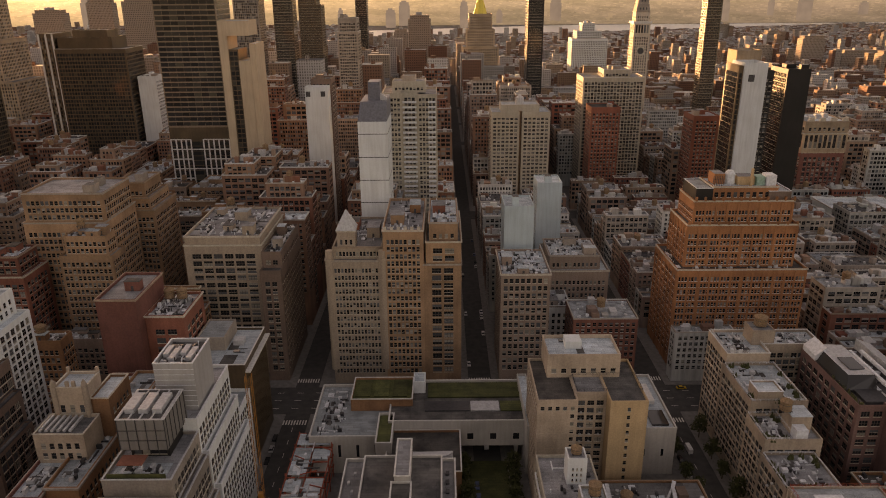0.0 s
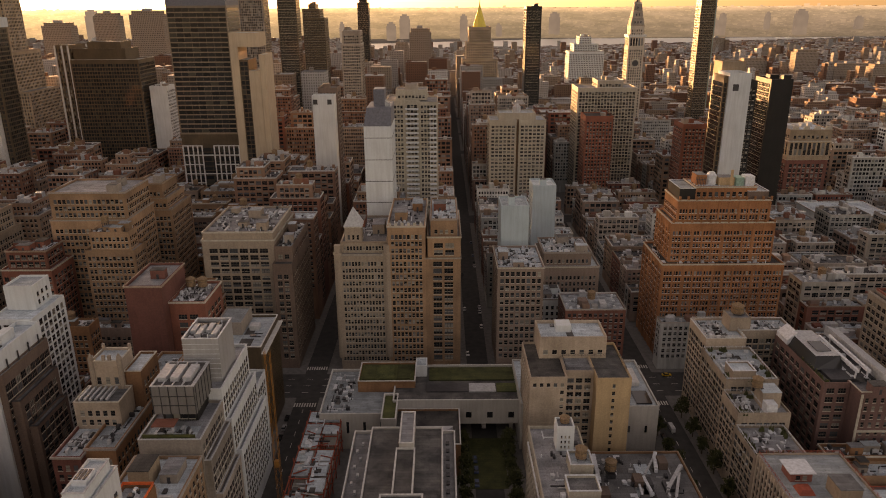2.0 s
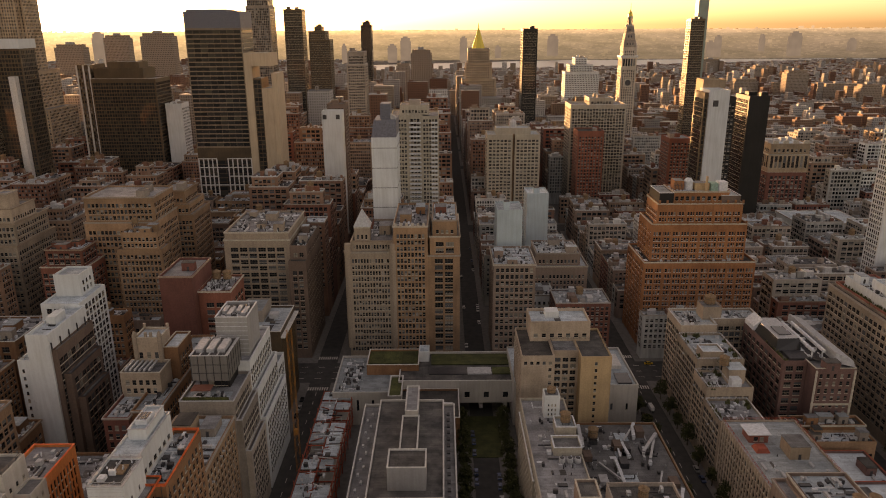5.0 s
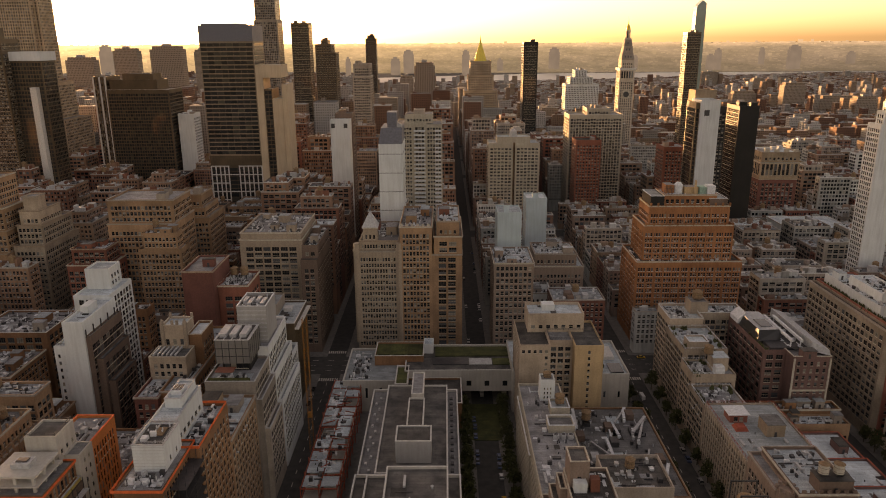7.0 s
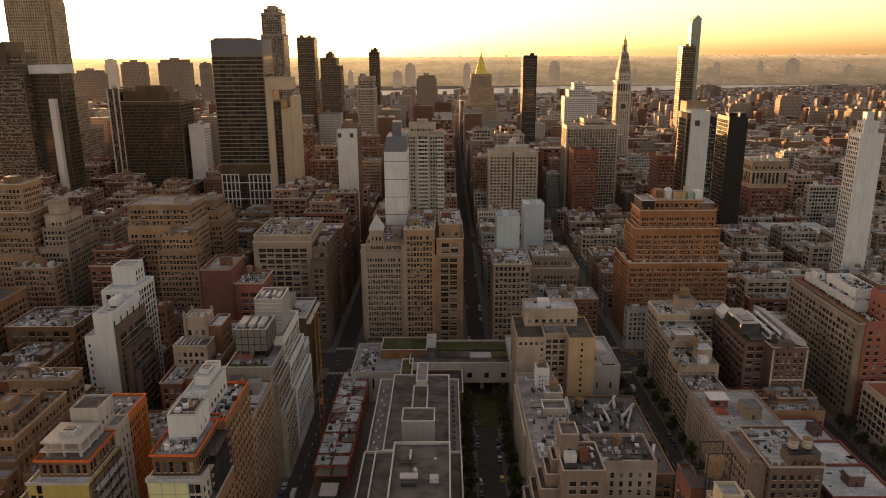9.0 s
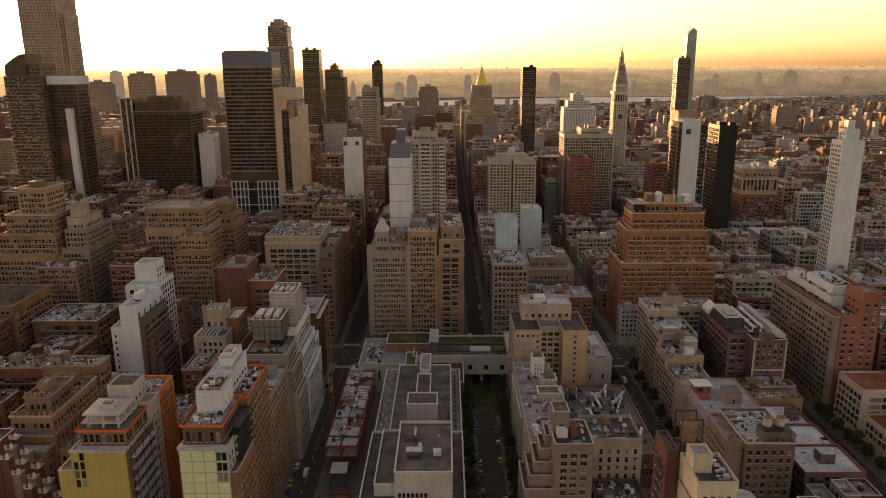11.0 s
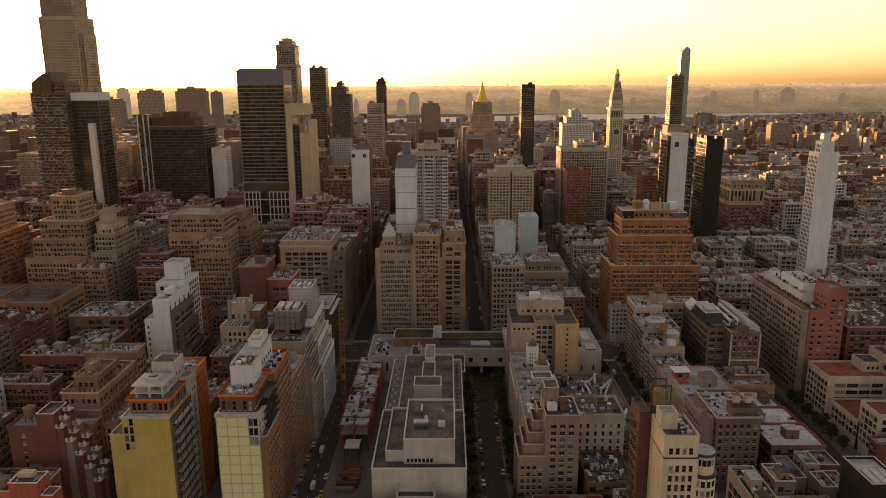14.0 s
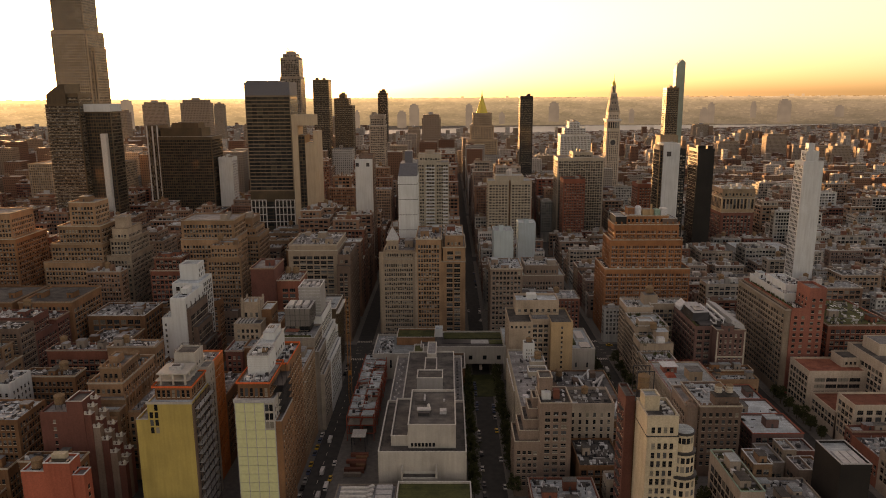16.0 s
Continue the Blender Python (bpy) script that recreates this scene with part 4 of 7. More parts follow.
slab(b, "bridge_beam", -8, 32, 244, 245.2, 6.4, 7.5, WALLS["concrete"])
for y in (242, 252, 262):
    slab(b, "column", 27.5, 29, y, y + 1.2, 0, 7.5, WALLS["concrete"])
    slab(b, "column", 4, 5.4, y, y + 1.2, 0, 7.5, WALLS["concrete"])
block(b, 31, 35, 232, 271, 0, 21, "concrete", "light", None, 0.8, False)
block(b, -22, 6, 214, 240, 0, 14, "brown", "dark", None, 0.9, TRIM_WHITE)
s = Shape()
n = 14
for k in range(n):
    t0, t1 = math.pi * k / n, math.pi * (k + 1) / n
    s.quad((-6 - 9 * math.cos(t0), 222 - 4 * math.sin(t0), 14), (-6 - 9 * math.cos(t1), 222 - 4 * math.sin(t1), 14),
           (-6 - 9 * math.cos(t1), 222 - 4 * math.sin(t1), 18), (-6 - 9 * math.cos(t0), 222 - 4 * math.sin(t0), 18))
s.quad((3, 222, 14), (-15, 222, 14), (-15, 222, 18), (3, 222, 18))
s.f.append(tuple(range(2, 4 * n, 4)))
s.mi.append(0)
at_roof(b, "curved_wall", s, METAL)

roof_litter(b, -51, -39, 235, 270, 16, random.Random(40), 70)

claim(-56, 8, 76, 271)

# --- campus hall ---
b = hero("windowless pale concrete campus hall with flat dark roofs and white copings", -35, 4, 82, 214)
block(b, -34, 3.5, 84, 136, 0, 28, "concrete", "dark", None, 1.0, TRIM_WHITE)
block(b, -34, 3.5, 136, 208, 0, 24, "concrete", "grey", None, 1.0, TRIM_WHITE)
block(b, -27, -1, 136.5, 204, 24, 28.5, "concrete", "dark", None, 0.7, TRIM_WHITE)
block(b, -21.5, -1, 89, 126, 28, 38, "concrete", "dark", {"f": (1.55, 9, 1.1, 1.8, "plain")}, 0.9, TRIM_WHITE, 10, base=-1.6, top=0, skip=lambda f, a, z: a < 0.06 or a > 0.58)
block(b, -29, -21.5, 91, 130, 28, 32, "concrete", "dark", None, 0.8, TRIM_WHITE)
block(b, -20, -7, 144, 155, 28.5, 37, WALLS["screen"], "dark", None, 0.5, TRIM_WHITE)
block(b, -17, -10.5, 160, 186, 28.5, 32, "concrete", "dark", None, 0.5, TRIM_WHITE)
block(b, -16, -11, 186, 206, 28.5, 34, "concrete", "grey", None, 0.5, TRIM_WHITE)
s = Shape()
s.box(-17.5, -12.5, 99, 105, 38, 39.6, 0, True)
at_roof(b, "plant_box", s, METAL_DARK)
slab(b, "plant_box", -18, -12, 101, 104, 39.6, 40.2, METAL)
slab(b, "plant_box", -8, -5, 101, 104, 38, 39.6, METAL)
s = Shape()
s.prism(-13, 106, 0.8, 0.7, 38, 40.2, 12)
s.prism(-13, 106, 0.75, 0.1, 40.2, 41.0, 12)
at_roof(b, "vent", s, TRIM_WHITE)
for k in range(14):
    slab(b, "roof_vent", -32.2 + (k % 2) * 1.6, -31.4 + (k % 2) * 1.6, 140 + k * 4.6, 141.4 + k * 4.6, 24, 24.8, METAL)
    slab(b, "roof_vent", 0.2, 1.4, 140 + k * 4.6, 142 + k * 4.6, 24, 24.5, METAL_DARK)
block(b, -24, -9, 79, 84, 0, 19, "concrete", "dark", None, 0.6, TRIM_WHITE)
slab(b, "blade_wall", -24, -23.4, 77.5, 84, 0, 23, WALLS["concrete"])
slab(b, "blade_wall", -9.6, -9, 77.5, 84, 0, 23, WALLS["concrete"])
roof_bits(b, -20, -2, 110, 125, 38, random.Random(4), 4)

# --- low front wing with a turf roof and white ducts ---
b = hero("low wing with a small turf roof and white ductwork", -50, 5, 52, 76)
block(b, -25, 5, 52, 76, 0, 19, "concrete", "green", None, 0.8, TRIM_WHITE)
block(b, -50, -25.5, 52, 76, 0, 18, "grey", "grey", None, 0.8, False)
for k in range(6):
    s = Shape()
    y = 56 + k * 3.2
    s.beam((-48, y, 19), (-37, y, 19), 1.3)
    s.beam((-37.3, y, 19), (-35, y + 2.0, 19), 1.3)
    at_roof(b, "duct", s, TRIM_WHITE, "white ventilation duct")
for k in range(5):
    slab(b, "plant_box", -33.5, -27, 54 + k * 4, 57 + k * 4, 18, 20.2, METAL)

roof_litter(b, -49, -27, 54, 74, 18, random.Random(39), 30)

# --- steel frame under construction ---
b = hero("red steel frame under construction with pale decking", -57.5, -42, 112, 244, "steel_frame", "construction site")
for zi, z in enumerate((4.5, 9.0, 13.5)):
    for y in range(150, 241, 9):
        s = Shape()
        s.beam((-57, y, z), (-43, y, z), 0.36)
        at_roof(b, "beam", s, RED_STEEL)
    for x in (-57, -50, -43):
        s = Shape()
        s.beam((x, 150, z - 0.1), (x, 240, z - 0.1), 0.34)
        at_roof(b, "girder", s, RED_STEEL)
rr = random.Random(21)
for y in range(150, 241, 9):
    for x in (-57, -50, -43):
        s = Shape()
        s.beam((x, y, 0), (x, y, 14.6 + rr.uniform(-0.5, 1.5)), 0.32)
        at_roof(b, "column", s, RED_STEEL)
for k in range(10):
    for q in (0, 1):
        if rr.random() < 0.82:
            y = 151 + k * 9
            x = -56.4 + q * 7
            slab(b, "deck_panel", x, x + rr.uniform(5.2, 6.5), y, y + rr.uniform(6, 8.4), 13.8, 13.98, ROOFS["light"])
        if rr.random() < 0.9:
            slab(b, "deck_panel", -56.6 + q * 7, -50.6 + q * 7, 150.6 + k * 9, 158.6 + k * 9, 8.6, 8.75, WALLS["concrete"])
for k in range(16):
    s = Shape()
    y, x = 152 + k * 5.6, rr.uniform(-56, -46)
    s.beam((x, y, 14.3), (x + rr.uniform(2, 6), y + rr.uniform(-3, 3), 14.3), 0.3)
    at_roof(b, "loose_beam", s, RED_STEEL if k % 3 else TRIM_WHITE)
for k in range(5):
    s = Shape()
    y = 154 + k * 18
    s.beam((-57, y, 9), (-57, y + 9, 13.5), 0.3)
    at_roof(b, "brace", s, RED_STEEL)
slab(b, "tarpaulin", -53, -46, 137, 146, 8.6, 8.8, TRIM_WHITE, "pale tarpaulin over a hoist platform")
for x in (-53, -46.3):
    for y in (137.2, 145.5):
        slab(b, "column", x, x + 0.3, y, y + 0.3, 0, 8.6, METAL_DARK)
for k in range(7):
    slab(b, "crate", rr.uniform(-56, -46), rr.uniform(-46, -44), 114 + k * 3.1, 116 + k * 3.1, 0.16, rr.uniform(1.4, 3.0), WALLS[rr.choice(["brown", "grey", "red"])])

roof_litter(b, -56, -44, 152, 240, 13.98, random.Random(41), 70)

# --- tower crane ---
b = hero("slender orange lattice tower crane", -63.2, -59.8, 196, 199.4, "tower_crane", "crane")
for x in (-62.4, -60.6):
    for y in (196.8, 198.6):
        s = Shape()
        s.beam((x, y, 0), (x, y, 64), 0.14)
        at_roof(b, "mast_leg", s, CRANE)
s = Shape()
for k in range(20):
    z = k * 3.2
    for p, q in (((-62.4, 196.8), (-60.6, 196.8)), ((-60.6, 196.8), (-60.6, 198.6)), ((-60.6, 198.6), (-62.4, 198.6)), ((-62.4, 198.6), (-62.4, 196.8))):
        if k % 2:
            p, q = q, p
        s.beam((*p, z), (*q, z + 3.2), 0.06)
at_roof(b, "lacing", s, CRANE)
slab(b, "cab", -61.9, -60.4, 195.4, 196.8, 18, 20.6, CRANE)

# --- tan apartment house ---
b = hero("tan brick apartment house with a penthouse", 31, 71, 212, 248)
block(b, 32, 46, 214, 244, 0, 43, "beige", "dark", {"f": (2.6, 3.1, 1.3, 1.5), "l": (2.8, 3.1, 1.2, 1.6)}, 1.0, False, 60, skip=lambda f, a, z: f == "f" and z < 38.5 and a < 0.72)
block(b, 46, 57, 219, 244, 0, 43, "beige", "grey", {"f": (3.3, 3.0, 2.4, 1.9)}, 1.0, False, 36, coolers=0.4)
# reflected sun on this block is painted in by a lighter wall colour
block(b, 57, 70, 213, 243, 0, 43, "tanlight", "dark", {"f": (9, 3.1, 1.1, 1.5), "r": (3.2, 3.1, 1.4, 1.6)}, 1.0, False, 40)
block(b, 37.5, 64, 231, 247, 43, 51, "beige", "light", {"f": (3.6, 5.0, 1.8, 1.8)}, 1.4, False, 7)
railing(b, 46.5, 69.5, 219.5, 230.5, 44.0, METAL_DARK)
slab(b, "bulkhead", 45, 51, 238, 244, 51, 54, WALLS["white"])
roof_bits(b, 38, 63, 232, 246, 51, random.Random(8), 5)

# --- white campus corner block ---
b = hero("white campus corner block with a planted roof strip", 71.2, 88, 231, 271)
block(b, 71.2, 87.5, 231, 271, 0, 20, "concrete", "light", {"f": (7, 14, 1.0, 3.2, "plain"), "r": (6, 8, 1.2, 3.0, "plain")}, 1.0, TRIM_WHITE, 8)
slab(b, "planted_bed", 73, 77, 240, 269, 20, 21.4, LEAF, "dense roof planting")
slab(b, "skylight", 79, 85.5, 234, 244, 20, 20.7, GLASS_CURTAIN)
slab(b, "plant_box", 79, 84, 249, 262, 20, 21.8, TRIM_WHITE)

# --- stepped grey apartment house ---
b = hero("grey-brown brick apartment house with stepped terraces", 25, 51, 94, 116)
AP = (3.6, 3.0, 2.2, 1.6)
block(b, 36, 50, 98, 116, 0, 43.6, "taupe", "dark", F(AP, "fr"), 1.0, TRIM, 70, coolers=0.5)
for k in range(5):
    block(b, 25 + k * 2.2, 36, 97 + k * 2.6, 116, 0 if k == 0 else 26 + (k - 1) * 4.0, 26 + k * 4.0, "taupe", "dark", F((2.4, 3.0, 1.5, 1.6), "fl"), 0.9, TRIM, 12)
block(b, 36.5, 42.5, 107, 115.5, 43.6, 52, "taupe", "dark", {"f": (2.6, 4.6, 1.2, 2.0)}, 0.7, TRIM, 4)
slab(b, "bulkhead", 42.6, 45.4, 104.4, 107, 43.6, 48, WALLS["red"])
slab(b, "bulkhead", 37.5, 41.5, 104, 106.9, 43.6, 46.8, WALLS["white"])
roof_bits(b, 37, 49, 99, 104, 43.6, random.Random(2), 3)
roof_litter(b, 43, 49.5, 107, 115, 43.6, random.Random(85), 20)

# --- long pale slab ---
b = hero("long pale rendered apartment slab with a stair tower", 29, 49, 116.2, 200)
block(b, 30, 48, 116.2, 200, 0, 31, "putty", "grey", {"l": (3.0, 3.0, 1.5, 1.7), "f": AP}, 1.0, False, 60)
block(b, 38, 44, 186, 192, 31, 40, "white", "grey", {"f": (1.3, 2.0, 0.5, 0.9, "plain"), "r": (1.3, 2.0, 0.5, 0.9, "plain")}, 0.6, False, 30)
block(b, 40.5, 48, 172, 180, 31, 34.5, "putty", "light", None, 0.9, PALE_METAL)
block(b, 38, 48, 160, 168, 31, 33.5, "putty", "grey", None, 0.9, PALE_METAL)
for k in range(3):
    s = Shape()
    s.prism(40.2 + k * 2.8, 156, 1.1, 1.1, 31.2, 33, 14)
    s.prism(40.2 + k * 2.8, 156, 0.8, 0.8, 33, 33.05, 14, 1)
    at_roof(b, "cooling_fan", s, [METAL, METAL_DARK])
block(b, 29.4, 32, 150, 196, 0, 27, "putty", "light", {"l": (3.0, 3.0, 1.5, 1.7)}, 0.8, PALE_METAL, 20)
roof_bits(b, 31, 47, 118, 148, 31, random.Random(12), 8)

roof_litter(b, 31, 47, 118, 198, 31, random.Random(33), 70)

# --- cluttered low workshops ---
b = hero("low workshops with a cluttered pale roof", 50, 88, 128, 206)
block(b, 50, 87.5, 140, 206, 0, 16, "brown", "grey", {"f": LOFT, "r": LOFT}, 0.7, True)
rr = random.Random(77)
for k in range(46):
    x, y = rr.uniform(53, 84), rr.uniform(143, 203)
    s = Shape()
    kind = k % 4
    if kind == 0:
        a = rr.uniform(0, 6.28)
        l = rr.uniform(4, 9)
        a = a % 1.2 + 0.9
        w = rr.uniform(0.6, 1.3)
        q = (max(52, x - l * math.cos(a)), max(142.5, y - l * math.sin(a)), 17.4)
        e = (min(86, max(52, x + l * math.cos(a))), min(204, y + l * math.sin(a)), 17.4)
        s.beam(q, (x, y, 17.4), w)
        s.beam((x, y, 17.4), e, w)
        for f in (q, e):
            s.beam((f[0], f[1], 16), (f[0], f[1], 17.4), w * 0.9)
        at_roof(b, "duct", s, PALE_METAL if k % 8 else METAL)
    elif kind == 1:
        s.box(x - 1.6, x + 1.6, y - 2.4, y + 2.4, 16, 16 + rr.uniform(1, 3), 0)
        at_roof(b, "plant_box", s, rr.choice([METAL, METAL_DARK, METAL_DARK, WALLS["umber"]]))
    elif kind == 2:
        s.box(x - 2.5, x + 2.5, y - 3, y + 3, 16, 16.1)
        at_roof(b, "roof_patch", s, ROOFS[rr.choice(["dark", "light", "grey"])])
    else:
        s.prism(x, y, 0.7, 0.7, 16, 17.4, 10)
        at_roof(b, "vent", s, METAL)
block(b, 52, 74, 120, 139.8, 0, 33, "grey", "dark", F((3.4, 3.6, 1.2, 2.2), "flr"), 1.4, False, 40)
roof_bits(b, 53, 73, 121, 139, 33, random.Random(6), 6)

roof_litter(b, 51, 86, 141, 205, 16, random.Random(34), 110)
roof_litter(b, 53, 73, 121, 139, 33, random.Random(35), 40)

# --- small dark-roofed block before it ---
building("low brown block with a dark roof and white annex", 53, 72, 92, 118, [(17, 0, 0, 0, 0)], "brown", "dark", LOFT, 0, "fr", False, heads=1, seed=91, bits=4)
building("low pale-roofed annex with planted terrace", 30, 57, 58, 86, [(15, 0, 0, 0, 0)], "red", "light", LOFT, 0, "flr", True, heads=3, seed=92, bits=12)

# --- cream terracotta corner building ---
b = hero("cream terracotta corner building with blank flank and round bay", 60, 88, 36, 66)
CR = (2.15, 3.45, 1.3, 2.3, "double", 0.15)
block(b, 65.5, 76.6, 38, 54, 0, 58.4, "cream", "dark", {"f": CR}, 0.6, METAL_DARK, 60, bands=2)
block(b, 65.5, 76.6, 38.8, 54, 58.4, 65.6, "cream", "dark", {"f": CR}, 1.0, TRIM, 12)
block(b, 66, 71.4, 45, 51, 65.6, 70.6, "cream", "light", {"f": (2.5, 4, 1.2, 1.8)}, 0.6, TRIM, 4)
roof_litter(b, 71.6, 76, 40, 53, 65.6, random.Random(36), 40)
block(b, 76.6, 83, 42, 54, 0, 44, "cream", "grey", {"r": CR}, 0.8, METAL_DARK, 12)
for z0, z1, r in ((0, 43.5, 5.2), (43.5, 52.4, 4.4), (52.4, 59.6, 3.7)):
    s = Shape()
    s.prism(79.4, 42, r, r, z0, z1, 20)
    at_roof(b, "round_bay", s, WALLS["cream"])
    s = Shape()
    s.prism(79.4, 42, r + 0.35, r + 0.35, z1 - 0.5, z1 + 0.35, 20)
    at_roof(b, "cornice", s, METAL_DARK)
    for fl in range(int((z1 - z0 - 1.2) / 3.4)):
        if z1 - 4 - fl * 3.4 < 12:
            break
        for k in range(4):
            a = -2.2 + k * 0.42
            s = Shape()
            c, sn = math.cos(a), math.sin(a)
            zz = z1 - 3.7 - fl * 3.4
            s.quad((79.4 + c * (r + 0.03) + sn * 0.65, 42 + sn * (r + 0.03) - c * 0.65, zz), (79.4 + c * (r + 0.03) - sn * 0.65, 42 + sn * (r + 0.03) + c * 0.65, zz),
                   (79.4 + c * (r + 0.03) - sn * 0.65, 42 + sn * (r + 0.03) + c * 0.65, zz + 2.2), (79.4 + c * (r + 0.03) + sn * 0.65, 42 + sn * (r + 0.03) - c * 0.65, zz + 2.2))
            at_roof(b, "window", s, GLASS_OBJ)
s = Shape()
s.prism(79.4, 42, 3.7, 3.2, 59.9, 60.5, 20)
at_roof(b, "bay_roof", s, ROOFS["light"])

b = hero("narrow red brick loft carrying a large water tank and fire escapes", 57, 76, 54, 68)
block(b, 61.6, 65, 54.2, 66, 0, 66.5, "oxblood", "dark", {"l": (2.4, 3.4, 1.0, 1.8)}, 0.8, METAL_DARK, 14)
block(b, 65, 75, 55, 66, 0, 64, "brown", "dark", {"r": (2.6, 3.4, 1.3, 1.9)}, 0.8, METAL_DARK, 14)
for k in range(15):
    slab(b, "fire_escape", 60.5, 61.6, 56, 62, 6 + k * 3.9, 6.12 + k * 3.9, METAL_DARK)
    for y in (56, 61.9):
        slab(b, "fire_escape_post", 60.5, 60.6, y, y + 0.1, 6 + k * 3.9, 7.1 + k * 3.9, METAL_DARK)
for x in (66.2, 72.4):
    for y in (57, 63):
        slab(b, "steel_post", x, x + 0.3, y, y + 0.3, 64, 75.6, METAL_DARK)
slab(b, "steel_beam", 66.2, 72.7, 57, 57.3, 75.4, 75.8, METAL_DARK)
slab(b, "steel_beam", 66.2, 72.7, 63, 63.3, 75.4, 75.8, METAL_DARK)
building("mauve brick corner loft with a cluttered pale roof", 26.2, 48.8, 303, 336, [(54, 0, 0, 0, 0)], "taupe", "light", (2.6, 3.7, 1.7, 2.3), 90, "flr", True, heads=2, seed=94, bits=10)
building("pinkish brick loft with pale cornices", 52.5, 86, 347, 380, [(38, 0, 0, 0, 0), (45, 3, 4, 4, 2)], "taupe", "light", (2.2, 3.6, 1.2, 2.1), 50, "flr", True, heads=3, seed=105, bits=8)

# --- battlemented brown loft, white-roofed loft and neighbours along the next street ---
b = hero("dark brown brick loft with an arched turret and battlements", 107, 134, 112, 142)
BL = (3.0, 3.5, 1.5, 1.9)
block(b, 112, 131, 114, 142, 0, 35, "umber", "light", F(BL, "flr"), 1.1, True, 70)
block(b, 107.4, 112, 120, 142, 0, 33, "taupe", "grey", F((2.4, 3.5, 1.2, 2.0), "fl"), 1.0, True, 26)
s = Shape()
s.prism(110.5, 119, 3.2, 3.2, 0, 34.2, 8, 0, 0.5)
at_roof(b, "turret", s, WALLS["taupe"])
for k in range(8):
    a = 2 * math.pi * (k + 0.5) / 8
    slab(b, "merlon", 110.5 + 2.9 * math.cos(a) - 0.5, 110.5 + 2.9 * math.cos(a) + 0.5, 119 + 2.9 * math.sin(a) - 0.5, 119 + 2.9 * math.sin(a) + 0.5, 34.2, 35.6, WALLS["taupe"])
for k in range(7):
    slab(b, "merlon", 113 + k * 2.7, 114.3 + k * 2.7, 114, 114.6, 36.1, 37.1, WALLS["umber"])
bulkhead(b, 119, 130, 115.5, 122, 35, 4.5, WALLS["umber"], "dark")
roof_bits(b, 113, 130, 123, 141, 35, random.Random(15), 8)
roof_litter(b, 113, 130, 123, 141, 35, random.Random(31), 40)

b = hero("cream-piered loft with a white roof and red railings", 107, 140, 142.2, 186)
block(b, 107.4, 136, 142.2, 186, 0, 29, "taupestone", "membrane", {"f": BL, "l": (2.2, 3.2, 1.35, 2.2, "double", 0.12)}, 0.7, False, 70)
for k in range(20):
    slab(b, "pier", 107.15, 107.4, 184.8 - k * 2.2, 185.2 - k * 2.2, 4, 29.4, WALLS["ivory"])
railing(b, 107.9, 135.6, 142.7, 185.6, 29.7, RED_STEEL)
bulkhead(b, 122, 129, 160, 168, 29, 5, WALLS["stone"], "grey")
block(b, 112, 119, 171, 177.4, 29, 32.4, WALLS["redlight"], "light", {"f": (2.2, 2.8, 1.5, 1.7)}, 0.1, False, 4, base=0.0, top=0.0)
slab(b, "canopy", 111, 119.6, 170, 178, 32.6, 32.9, PALE_METAL, "thin white canopy slab")
s = Shape()
s.prism(114.5, 166.5, 3.6, 2.4, 29, 30.5, 4, 0, 0.5)
at_roof(b, "roof_lantern", s, RED_STEEL, "low dark red roof lantern")
roof_bits(b, 109, 134, 144, 158, 29, random.Random(16), 6)

roof_litter(b, 108, 135, 143, 185, 29, random.Random(42), 12)
for i, (ya, yb, hh) in enumerate(((122, 144, 17), (144.3, 164, 16), (164.3, 185.5, 15))):
    building("low brick building with a wide pale membrane roof", 140.5, 165, ya, yb, [(hh, 0, 0, 0, 0)], "mauve", "membrane", LOFT, 0, "flr", RED_STEEL, heads=1, seed=95 + i, bits=2, litter=6)

b = hero("beige apartment building stepping back in planted terraces", 107, 136, 186.3, 250)
BT = (2.8, 3.0, 2.2, 2.1, "double", -0.03)
block(b, 107.4, 126, 186.3, 206, 0, 27, "beige", "grey", F(BT, "fl"), 1.0, False, 50, coolers=0.3)
block(b, 108.4, 128, 206, 222, 0, 32, "beige", "grey", F(BT, "flr"), 1.0, False, 40, coolers=0.3)
block(b, 109.4, 130, 222, 250, 0, 37, "beige", "light", F(BT, "flr"), 1.0, False, 50, coolers=0.3)
bulkhead(b, 119, 126, 211, 218, 32, 6.5, WALLS["beige"], "light")
for x0, y0, x1, y1, z, n in ((109, 188, 124, 204, 27, 16), (110, 207, 118, 221, 32, 10), (111, 223, 128, 248, 37, 14)):
    rr = random.Random(int(y0))
    for k in range(n):
        s = Shape()
        x, y = (rr.uniform(x0, x1), rr.choice([y0, y1]) + rr.uniform(-0.3, 0.3)) if k % 2 else (rr.choice([x0, x1]) + rr.uniform(-0.3, 0.3), rr.uniform(y0, y1))
        for q in range(8):
            s.prism(x + rr.uniform(-0.9, 0.9), y + rr.uniform(-0.9, 0.9), rr.uniform(0.25, 0.7), 0.1, z, z + rr.uniform(0.6, 2.0), 6)
        at_roof(b, "shrub", s, LEAF)
    roof_litter(b, x0, x1, y0, y1, z, rr, 40)
    railing(b, x0 - 1, x1 + 1, y0 - 1, y1 + 1, z + 1, PALE_METAL, 0.9)
block(b, 112, 121, 223, 231, 37, 40.6, "beige", "light", {"f": (2.6, 3, 1.6, 1.9)}, 0.7, PALE_METAL, 6)
slab(b, "plant_box", 119, 123, 206.6, 210.6, 32, 36, PALE_METAL)

